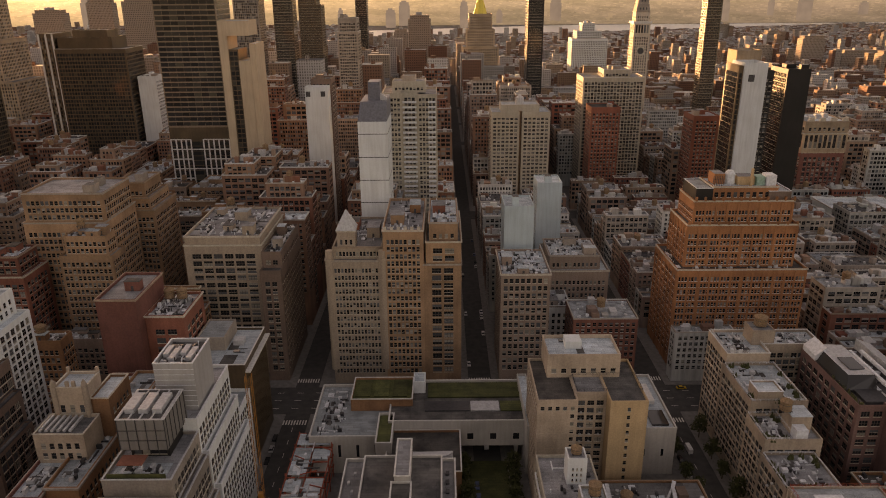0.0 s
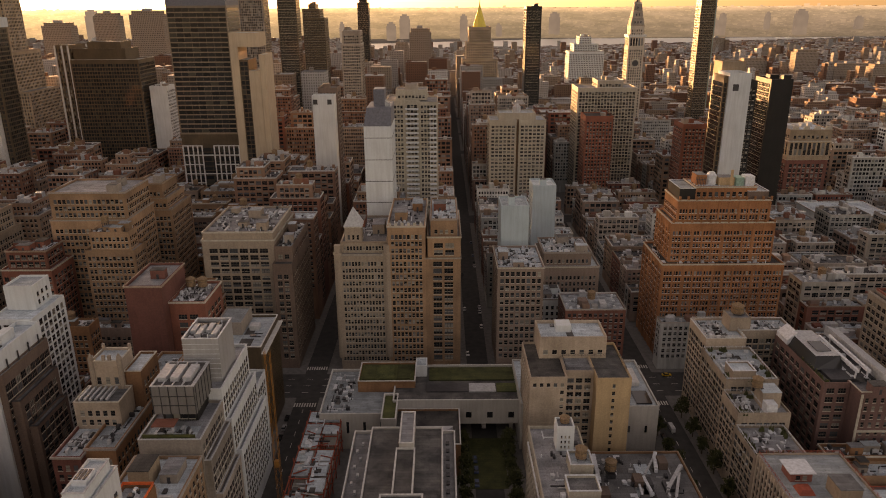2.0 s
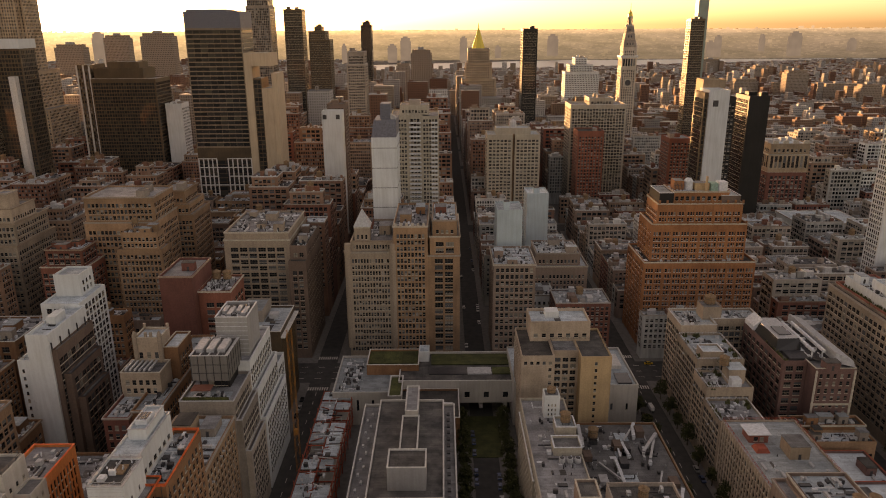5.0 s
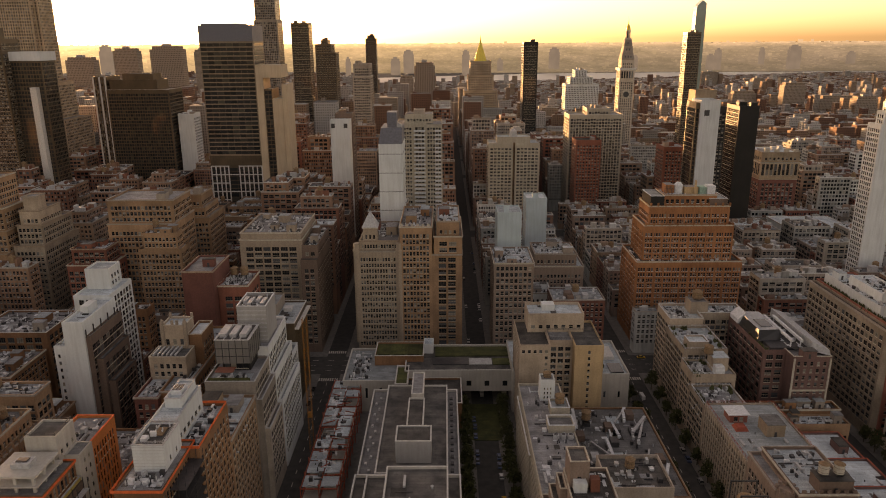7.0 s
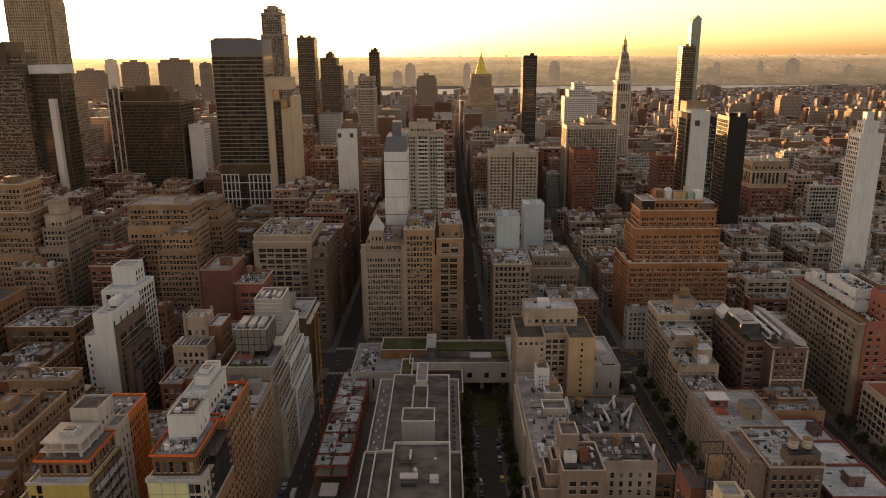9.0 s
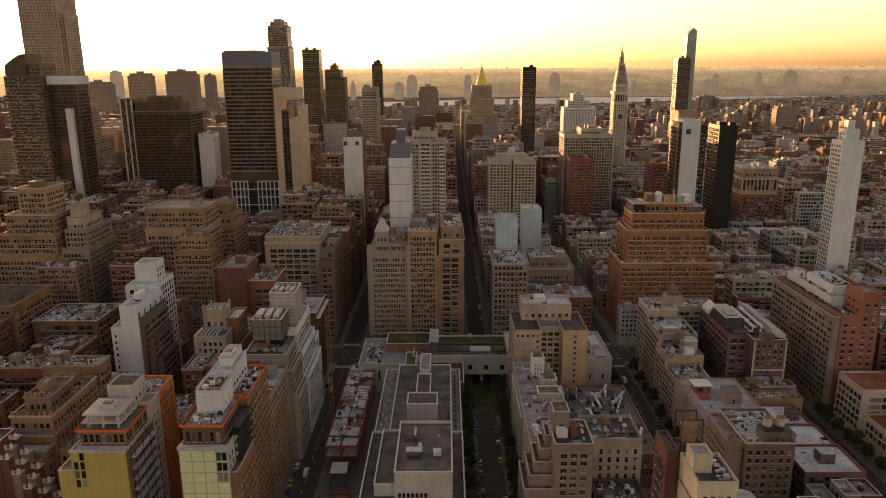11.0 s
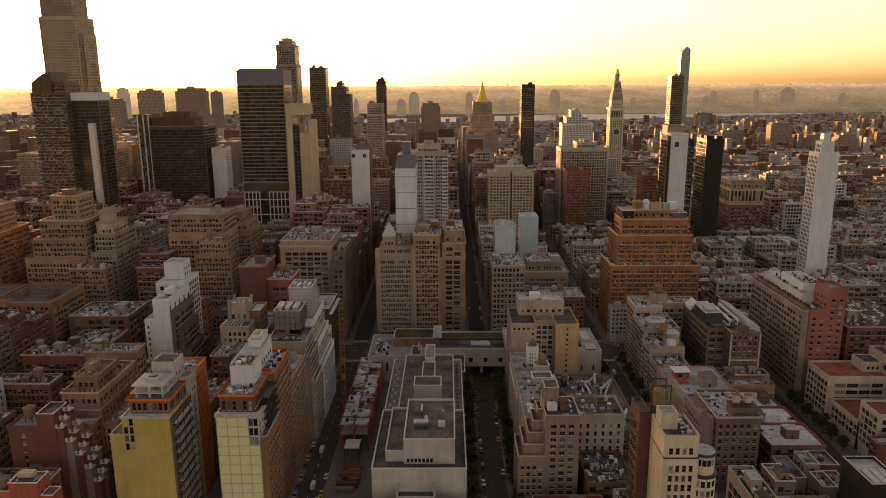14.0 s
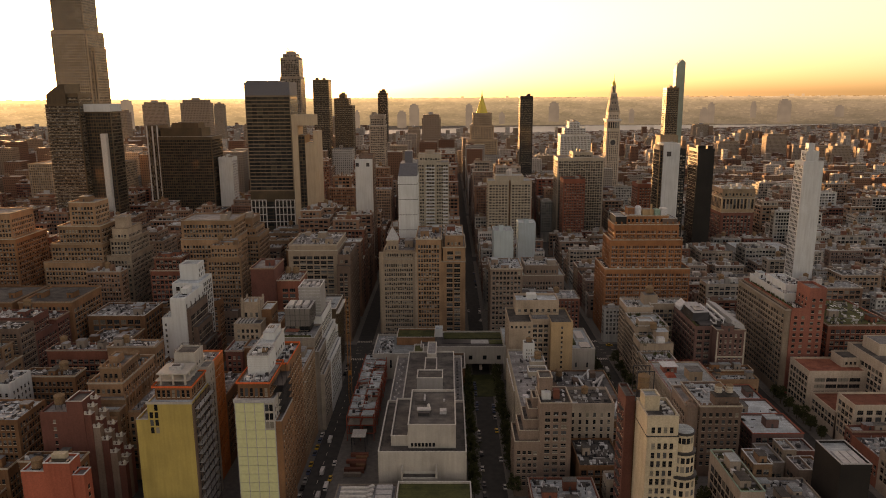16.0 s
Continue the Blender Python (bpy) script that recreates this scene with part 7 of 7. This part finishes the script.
def height_for(x, y):
    if y < 74:
        base = lots.choice([8, 10, 12, 14])
    elif y < 272 and x > 60:
        base = lots.choice([13, 15, 17, 19, 22])
    elif y < 272:
        base = lots.choice([16, 18, 22, 26, 30, 36, 44]) if x > -105 else lots.choice([22, 28, 34, 40, 48, 54])
    elif 410 < y < 560 and -230 < x < -150:
        base = lots.choice([26, 32, 38, 42])
    elif y < 560:
        base = lots.choice([52, 58, 64, 70, 78, 86] if y < 400 else [34, 38, 42, 46, 52, 58]) if x < -190 else lots.choice([44, 50, 56, 62, 68]) if x < -60 else lots.choice([34, 40, 46, 52, 58]) if x < 15 else lots.choice([17, 20, 23, 27, 32, 38]) if x < 200 else lots.choice([16, 20, 24, 28, 34])
    elif y < 860:
        base = lots.choice([30, 40, 50, 60, 72, 84] if x > -190 else [28, 32, 36, 42, 48, 54]) if x < 180 else lots.choice([18, 24, 28, 34, 44, 50])
    else:
        base = lots.choice([20, 26, 34, 44, 56, 70, 90]) if x < 60 else lots.choice([18, 22, 28, 36, 46, 58]) if x < 250 else lots.choice([13, 16, 19, 22, 26, 34])
    return base + lots.uniform(-2, 3)


def clear(x0, x1, y0, y1):
    for a, b, c, d in HEROES:
        if x0 < b - 0.5 and x1 > a + 0.5 and y0 < d - 0.5 and y1 > c + 0.5:
            return False
    return True


def fill_block(x0, x1, y0, y1, detail):
    mid = (x0 + x1) / 2
    for xa, xb in ((x0, mid), (mid, x1)):
        y = y0
        while y < y1 - 6:
            w = lots.choice([6.4, 7.6, 7.6, 9, 11, 15, 22]) if x0 > 10 else lots.choice([7.6, 7.6, 11, 15, 15, 22, 30])
            if y + w > y1 - 6:
                w = y1 - y
            a, b = y, y + w
            y += w
            yard = lots.choice([0, 2, 4, 7])
            xa2, xb2 = (xa, xb - yard) if xa == x0 else (xa + yard, xb)
            if not clear(xa2, xb2, a, b):
                # try the free strips of this lot
                done = False
                for c, d in ((a, a + w / 2), (a + w / 2, b)):
                    if w > 14 and clear(xa2, xb2, c, d):
                        a, b, done = c, d, True
                        break
                if not done:
                    continue
            h = height_for(mid, a)
            if w < 9:
                h = min(h, 24 + lots.uniform(-4, 6))
            wall = lots.choice(WALL_PICK if mid > 0 else WALL_PICK_OLD)
            roof = lots.choice(ROOF_PICK)
            if detail and made[0] < 205:
                made[0] += 1
                tiers = [(h, 0, 0, 0, 0)]
                if h > 40 and w > 14 and lots.random() < 0.5:
                    tiers = [(h - 9, 0, 0, 0, 0), (h, 2.5, 2.5, 2.5, 2.5)]
                bb = building(LABELS[wall], xa2, xb2, a + 0.03, b - 0.03, tiers, wall, roof, lots.choice([LOFT, FLAT, TALL, LOFT]), 0, "flr", lots.random() < 0.7,
                              heads=lots.choice([1, 2, 3]), seed=lots.randrange(9999), group="common city buildings", hold=False)
                near_roofs.append((xa2, xb2, a, b, h))
            elif a < 880:
                mid_box(xa2, xb2, a, b, h)
            else:
                far_box(xa2, xb2, a, b, 0, h)


def mid_box(x0, x1, y0, y1, h):
    """A building of the middle distance: walls, parapet, roof, stair houses, tanks and window panes."""
    rr = lots
    if h > 42 and x1 - x0 > 16 and y1 - y0 > 14 and rr.random() < 0.5:
        mid_tier(x0 + rr.uniform(1, 8), x1 - rr.uniform(1, 8), y0 + rr.uniform(1, 5), y1 - rr.uniform(1, 4), h - 1, h + rr.uniform(3, 13))
    mid_tier(x0, x1, y0, y1, 0, h)


def mid_tier(x0, x1, y0, y1, zb, h):
    rr = lots
    zt = h + 0.9
    k = rr.randrange(3)
    own = 9 if x1 < 20 else 0
    middle.box(x0, x1, y0, y1, zb, zt, own, top=False)
    n = len(middle.v)
    t = 0.4
    middle.quad((x0 + t, y0 + t, h), (x1 - t, y0 + t, h), (x1 - t, y1 - t, h), (x0 + t, y1 - t, h), 1)
    for (a, b, c, d) in ((x0 - 0.08, x1 + 0.08, y0 - 0.08, y0 + t), (x0 - 0.08, x1 + 0.08, y1 - t, y1 + 0.08), (x0 - 0.08, x0 + t, y0 + t, y1 - t), (x1 - t, x1 + 0.08, y0 + t, y1 - t)):
        middle.box(a, b, c, d, h + 0.35, zt + 0.06, 6)
    pitch, floor, w, hh = rr.choice([(3.0, 3.7, 2.2, 2.3), (2.1, 3.4, 1.3, 2.0), (2.6, 3.1, 1.5, 1.7), (4.2, 3.8, 3.3, 2.3)])
    for o, u, nrm, length in (((x0, y0), (1, 0), (0, -1), x1 - x0), ((x1, y0), (0, 1), (1, 0), y1 - y0), ((x0, y1), (0, -1), (-1, 0), y1 - y0)):
        if (nrm[0] > 0 and x1 > 20) or (nrm[0] < 0 and x0 < -20):
            continue
        cols = int((length - 1) / pitch)
        off = (length - cols * pitch) / 2
        z = h - floor
        while z > max(4, h - (44 if y0 < 450 else 40), zb):
            for i in range(cols):
                a = off + i * pitch + (pitch - w) / 2
                p = [(o[0] + u[0] * q + nrm[0] * 0.05, o[1] + u[1] * q + nrm[1] * 0.05) for q in (a, a + w)]
                if y0 > 480:
                    middle.quad((*p[0], z), (*p[1], z), (*p[1], z + hh), (*p[0], z + hh), 3)
                    continue
                cut = z + hh * 0.5
                middle.quad((*p[0], z), (*p[1], z), (*p[1], cut - 0.06), (*p[0], cut - 0.06), 3)
                middle.quad((*p[0], cut + 0.06), (*p[1], cut + 0.06), (*p[1], z + hh), (*p[0], z + hh), 3)
                if y0 < 400:
                    middle.quad((*p[0], z - 0.3), (*p[1], z - 0.3), (*p[1], z - 0.05), (*p[0], z - 0.05), 6)
            z -= floor
    for k in range(rr.choice([3, 4, 5, 6, 7])):
        bw, bl = min(rr.uniform(1.2, 5.5), (x1 - x0) * 0.4), min(rr.uniform(1.2, 5.5), (y1 - y0) * 0.5)
        bx, by = x0 + 1 + rr.random() * (x1 - x0 - bw - 2), y0 + 0.6 + rr.random() * max(0.1, (y1 - y0 - bl - 1.2))
        middle.box(bx, bx + bw, by, by + bl, h, h + rr.uniform(1.2, 4.5), rr.choice([own, own, 4]))
    for k in range(int((x1 - x0) * (y1 - y0) / (26 if y0 < 600 else 60))):
        bw, bl = rr.uniform(0.5, 1.6), rr.uniform(0.5, 2.2)
        bx, by = x0 + 0.8 + rr.random() * max(0.1, x1 - x0 - bw - 1.6), y0 + 0.6 + rr.random() * max(0.1, y1 - y0 - bl - 1.2)
        middle.box(bx, bx + bw, by, by + bl, h, h + rr.uniform(0.3, 1.5), rr.choice([4, 7, 7, 8]))
    if h > 26 and rr.random() < 0.42:
        cx, cy = (x0 + x1) / 2 + rr.uniform(-3, 3), (y0 + y1) / 2
        middle.box(cx - 1.5, cx + 1.5, cy - 1.5, cy + 1.5, h, h + 2.2, 4)
        middle.prism(cx, cy, 2.0, 2.0, h + 2.2, h + 5.8, 10, 5)
        middle.prism(cx, cy, 2.2, 0.2, h + 5.8, h + 7.0, 10, 5)


def far_box(x0, x1, y0, y1, z, h):
    common.box(x0, x1, y0, y1, z, z + h, 0, top=False)
    common.quad((x0, y0, z + h), (x1, y0, z + h), (x1, y1, z + h), (x0, y1, z + h), 1)
    if x1 - x0 > 10 and y1 - y0 > 7 and lots.random() < 0.8:
        bx, by, bw, bl, bh = x0 + lots.random() * (x1 - x0) * 0.5, y0 + lots.random() * (y1 - y0) * 0.5, lots.uniform(3, 7), lots.uniform(3, 6), lots.uniform(2.5, 5)
        common.box(bx, min(bx + bw, x1), by, min(by + bl, y1), z + h, z + h + bh, 0)


# first pair, filled last, adds unseen lofts behind the camera to block low light
PAIRS = list(zip(AVENUES, AVENUES[1:]))
for i, ((a0, a1), (b0, b1)) in enumerate(PAIRS[1:] + PAIRS[:1]):
    far = (max(b1, 150) + 200) * 0.66 + 60
    for k in range(-14, 16):
        x0, x1 = street_x(k) + HALF, street_x(k + 1) - HALF
        if x0 > far or x1 < -far:
            continue
        fill_block(x0, x1, a1, b0, detail=(i < 2 and abs((x0 + x1) / 2) < (330 if i == 0 else 260)))

# beyond the avenues: a looser grid out to the river, then the far shore
HAZY_TOWERS = [(87, 124, 3600, 119), (577, 633, 4000, 123), (1872, 1937, 3950, 131), (1474, 1505, 3950, 115), (1431, 1471, 3950, 86), (-222, -167, 3900, 116), (-276, -229, 3700, 83), (-1623, -1570, 3400, 152), (-414, -395, 3000, 101), (1780, 1803, 4100, 118), (2278, 2316, 4100, 94), (287, 318, 3950, 68), (1028, 1052, 3950, 82)]
FAR_TOWERS = [(-814, -754, 1500, 144), (-799, -741, 1700, 160), (-571, -510, 1350, 167), (-806, -773, 2300, 149), (-110, -77, 1700, 92), (-56, -19, 1250, 137), (848, 903, 1750, 68), (865, 950, 1600, 47), (893, 939, 1500, 53), (936, 1002, 2600, 58), (701, 759, 1700, 52), (-400, -356, 2200, 103), (-482, -451, 1500, 111), (958, 993, 2200, 56), (622, 648, 2100, 37)]
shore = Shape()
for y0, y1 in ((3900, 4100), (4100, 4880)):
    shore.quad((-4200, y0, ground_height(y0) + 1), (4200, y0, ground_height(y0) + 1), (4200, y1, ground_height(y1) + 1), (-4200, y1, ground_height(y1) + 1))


def near_bank(x):
    """The city's edge towards the river."""
    if x < -420:
        return 3860
    if x < 640:
        return 3010 + (x + 420) * 0.189
    return min(3760, 3210 + (x - 640) * 0.4)


y = 1440.0
while y < 4880:
    step = 17 + (y - 1440) * 0.006 if y < 3900 else 12
    half = (y + 200) * 0.66
    x = -half + lots.uniform(0, 20)
    while x < half:
        w = lots.uniform(7, 17) * (1 + (y - 1440) / 5200) * (1.6 if lots.random() < 0.12 else 1)
        d = step * lots.uniform(0.5, 0.85)
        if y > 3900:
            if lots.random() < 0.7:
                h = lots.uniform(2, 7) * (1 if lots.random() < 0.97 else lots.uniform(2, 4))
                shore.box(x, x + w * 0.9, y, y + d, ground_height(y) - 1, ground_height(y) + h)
        elif y + step < near_bank(x) and lots.random() < 0.9:
            h = lots.uniform(8, 19) if y < 2600 else lots.uniform(6, 14)
            if x < 150 * y / 1440 and y < 3000:
                h *= 1.35
            if lots.random() < (0.06 if y < 2600 else 0.02):
                h *= lots.uniform(1.6, 3.4)
            h = min(h, 52)
            if near_bank(x) - y < 330 and x > -420:
                h = lots.uniform(2.5, 7)
            common.box(x, x + w * 0.88, y, y + d, -1, h, 0, top=False)
            common.quad((x, y, h), (x + w * 0.88, y, h), (x + w * 0.88, y + d, h), (x, y + d, h), 1)
        x += w
    y += step
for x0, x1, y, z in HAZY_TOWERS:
    t = thing("tower", (x0 + x1) / 2, y + 15, 0, "far residential tower across the river with painted haze glow", "tower", "hazy towers")
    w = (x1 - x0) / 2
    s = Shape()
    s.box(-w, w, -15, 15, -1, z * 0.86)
    part("wall", s, TOWER_GLOW, t)
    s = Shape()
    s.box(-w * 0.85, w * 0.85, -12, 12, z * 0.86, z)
    part("upper_wall", s, TOWER_GLOW, t)
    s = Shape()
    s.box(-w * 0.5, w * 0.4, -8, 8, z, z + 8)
    part("penthouse", s, TOWER_GLOW, t)
for x0, x1, y, z in FAR_TOWERS:
    t = thing("tower", (x0 + x1) / 2, y + 14, 0, "hazy distant tower block with small regular windows", "tower", "distant towers")
    w = (x1 - x0) / 2
    s = Shape()
    s.box(-w, w, -14, 14, 0, z - 6, 0)
    s.box(-w * 0.86, w * 0.86, -11, 11, z - 6, z, 0)
    part("wall", s, FAR_FACADE, t)
    s = Shape()
    s.box(-w * 0.3, w * 0.2, -5, 5, z, z + 4.5, 0)
    part("penthouse", s, FAR_ROOF, t)
ob = new("city_blocks", middle.mesh("city_blocks", [MID_WALL, MID_ROOF, MID_WALL, GLASS, METAL, TANK_WOOD, MID_COPING, PALE_METAL, METAL_DARK, OLD_WALL], False))
tagged(ob, "crowded brick and stone lofts with pale roofs and water tanks", "buildings", "", "stuff")
tagged(new("backdrop", shore.mesh("backdrop", HAZE_GLOW, False)), "far shore of low houses glowing with painted dawn haze", "backdrop", "", "structure")
ob = new("distant_buildings", common.mesh("distant_buildings", [FAR_FACADE, FAR_ROOF], False))
tagged(ob, "endless low and mid-rise city blocks fading towards the river", "buildings", "", "stuff")

# ---- rooftop tanks and plant on the nearest buildings ----
water_tank(118, 214.5, 38.7, 2.0, 3.4, 0.6)
water_tank(128.5, 263.5, 47.6, 2.6, 3.4, 0.3)
water_tank(121.5, 119, 39.7, 1.7, 3.2, 0.8, "pale cream rooftop water tank standing beside its twin", PALE_TANK)
water_tank(126.5, 119, 39.7, 1.7, 3.2, 0.8, "pale cream rooftop water tank standing beside its twin", PALE_TANK)
water_tank(69.5, 60.2, 64, 2.3, 5.2, 3.4, "tall orange-brown wooden water tank on a steel frame")
water_tank(-160, 143, 47, 2.0, 3.4, 1.2)
water_tank(-166, 143, 47, 2.0, 3.4, 1.2)
water_tank(-174, 97, 43, 2.2, 3.6, 2.4)
water_tank(-168, 66, 31.6, 2.2, 3.4, 0.6)
water_tank(44.5, 176, 34.6, 1.9, 3.2, 1.0)
water_tank(41, 189, 40.3, 1.7, 1.6, 0.4)
water_tank(62, 132, 33, 1.7, 3.0, 1.4)
water_tank(59, 192, 16, 2.0, 3.4, 3.0)
pick = random.Random(5)
near_roofs.sort(key=lambda r: r[2])
for x0, x1, y0, y1, h in near_roofs:
    if x1 - x0 < 12 or y1 - y0 < 7:
        continue
    q = pick.random()
    if q < (0.62 if x1 < -90 and y0 < 240 else 0.24) and h > 20:
        water_tank(pick.uniform(x0 + 4, x1 - 4), pick.uniform(y0 + 3.2, y1 - 3.2), h, pick.uniform(1.6, 2.2), pick.uniform(3, 4), pick.choice([1.5, 2.5, 4.0]))
    elif q < 0.62:
        for k in range(pick.choice([1, 1, 2])):
            rooftop_unit(pick.uniform(x0 + 3, x1 - 3), pick.uniform(y0 + 3, y1 - 3), h, turn=pick.choice([0, math.pi / 2]))


# ---- street furniture: cars, trees, crossings ----
def car_thing(x, y, turn, paint, label, van=False):
    t = thing("van" if van else "car", x, y, 0, label, "van" if van else "car", "parked cars")
    t.rotation_euler = (0, 0, turn)
    hgt = 2.3 if van else 0.95
    l = 5.4 if van else 4.5
    s = Shape()
    s.v = [(-0.9, -l / 2, 0.35), (0.9, -l / 2, 0.35), (0.9, l / 2, 0.35), (-0.9, l / 2, 0.35),
           (-0.88, -l / 2 + 0.05, hgt * 0.9), (0.88, -l / 2 + 0.05, hgt * 0.9), (0.88, l / 2 - 0.1, hgt), (-0.88, l / 2 - 0.1, hgt)]
    s.f = [(0, 1, 5, 4), (1, 2, 6, 5), (2, 3, 7, 6), (3, 0, 4, 7), (4, 5, 6, 7), (3, 2, 1, 0)]
    s.mi = [0] * 6
    part("body", s, paint, t)
    s = Shape()
    if van:
        s.v = [(-0.82, -l / 2 + 0.02, 1.3), (0.82, -l / 2 + 0.02, 1.3), (0.82, -l / 2 + 0.02, 1.95), (-0.82, -l / 2 + 0.02, 1.95)]
        s.f, s.mi = [(0, 1, 2, 3)], [0]
        part("windscreen", s, GLASS_CURTAIN, t)
    else:
        s.v = [(-0.85, -1.2, 0.93), (0.85, -1.2, 0.93), (0.85, 1.7, 0.95), (-0.85, 1.7, 0.95), (-0.68, -0.5, 1.45), (0.68, -0.5, 1.45), (0.68, 1.1, 1.45), (-0.68, 1.1, 1.45)]
        s.f = [(0, 1, 5, 4), (1, 2, 6, 5), (2, 3, 7, 6), (3, 0, 4, 7), (4, 5, 6, 7)]
        s.mi = [1, 1, 1, 1, 0]
        part("cabin", s, [paint, GLASS_CURTAIN], t)
    for a in (-1, 1):
        for c in (-1, 1):
            s = Shape()
            s.prism(0, 0, 0.34, 0.34, -0.11, 0.11, 10)
            w = part("wheel", s, METAL_DARK, t)
            w.rotation_euler = (0, math.pi / 2, 0)
            w.location = (a * 0.82, c * l * 0.31, 0.34)
    return t


PAINTS = [(plain("car_white", (0.6, 0.6, 0.6), 0.3), "white"), (plain("car_black", (0.02, 0.02, 0.022), 0.25), "black"), (plain("car_silver", (0.35, 0.36, 0.37), 0.3, 0.4), "silver"),
          (plain("car_blue", (0.05, 0.08, 0.16), 0.3), "dark blue"), (plain("car_yellow", (0.6, 0.35, 0.03), 0.35), "yellow")]
kinds = [car_thing(-71.2, 96, 0, p, n + " car parked at the kerb") for p, n in PAINTS]
for k, o in enumerate(kinds):
    o.location.y = 96 + k * 7.3
vankind = car_thing(-60.5, 104, 0, PAINTS[0][0], "white delivery van standing in the street", True)
cars = random.Random(8)
for x, y0, y1 in ((-71.2, 136, 262), (-60.0, 112, 150), (12.2, 98, 232), (21.6, 96, 200), (93.6, 120, 262), (104.0, 60, 200), (12.5, 310, 520), (21.5, 330, 520)):
    y = y0
    while y < y1:
        if cars.random() < (0.55 if y < 280 else 0.28):
            copy_thing(cars.choice(kinds), pose(x + cars.uniform(-0.2, 0.2), y, 0, 0, 0, cars.choice([0, 180])))
        y += cars.uniform(6.0, 9.5)
for x, y in ((-64.5, 118), (-62.8, 96), (99, 246), (17, 250), (-66, 150)):
    copy_thing(vankind, pose(x, y, 0, 0, 0, 180))
for k in range(7):
    copy_thing(cars.choice(kinds), pose(cars.uniform(-120, 160), cars.choice([277, 283, 289, 294]), 0, 0, 0, 90))


def tree_kind(seed, h):
    rr = random.Random(seed)
    t = thing("tree", 0, 0, 0, "street tree with thin dark olive autumn foliage", "tree", "street trees")
    s = Shape()
    s.prism(0, 0, 0.24, 0.14, 0, h * 0.5, 8)
    for k in range(6):
        a = rr.uniform(0, 6.28)
        s.beam((0, 0, h * (0.3 + 0.03 * k)), (math.cos(a) * h * 0.28, math.sin(a) * h * 0.28, h * rr.uniform(0.55, 0.85)), 0.12)
    part("trunk", s, BARK, t)
    s = Shape()
    for k in range(46):
        a, r, z = rr.uniform(0, 6.28), h * 0.36 * math.sqrt(rr.random()), h * rr.uniform(0.4, 1.0)
        r *= 1 - 0.55 * abs(z / h - 0.62) / 0.4
        c = Vector((math.cos(a) * r, math.sin(a) * r, z))
        for q in range(16):
            o = c + Vector((rr.gauss(0, 0.5), rr.gauss(0, 0.5), rr.gauss(0, 0.4)))
            u = Vector((rr.uniform(-1, 1), rr.uniform(-1, 1), rr.uniform(-1, 1))).normalized() * 0.3
            v = u.cross(Vector((rr.uniform(-1, 1), rr.uniform(-1, 1), rr.uniform(-1, 1)))).normalized() * 0.24
            s.quad(tuple(o - u - v), tuple(o + u - v), tuple(o + u + v), tuple(o - u + v))
    part("crown", s, LEAF, t)
    return t


trees = [tree_kind(k, hh) for k, hh in ((1, 8.5), (2, 10), (3, 7.5))]
spots = [(x, y) for x in (7.6, 25.8) for y in range(96, 232, 9)] + [(x, y) for x in (91.2, 106.2) for y in range(60, 262, 14)] + [(188.5, y) for y in range(150, 205, 9)]
for k, (x, y) in enumerate(spots):
    m4 = pose(x + cars.uniform(-0.4, 0.4), y + cars.uniform(-2, 2), 0.16, 0, 0, cars.uniform(0, 360))
    if k < 3:
        trees[k].matrix_basis = m4
    else:
        copy_thing(trees[k % 3], m4)

# lane lines and crossings
s = Shape()
for y in range(90, 262, 9):
    for x in (-65.5, 98.5):
        s.box(x - 0.1, x + 0.1, y, y + 3.2, 0, 0.012)
for x in range(-240, 260, 9):
    for y in (279.5, 286, 292.5):
        s.box(x, x + 3.2, y - 0.1, y + 0.1, 0, 0.012)
for xc in (-65.5, 16.7, 98.7):
    for y0 in (266.5, 302.0):
        for k in range(9):
            s.box(xc - 5 + k * 1.2, xc - 4.4 + k * 1.2, y0, y0 + 3.4, 0, 0.013)
tagged(new("road_marking", s.mesh("road_marking", PAINT_LINE)), "worn white lane lines and crossing bars", "road marking", "", "structure")
s = Shape()
s.box(9.5, 24.5, 206, 240, 0.0, 0.2)
tagged(new("lawn", s.mesh("lawn", ROOFS["green"])), "dark green lawn in the campus court", "lawn", "", "structure")
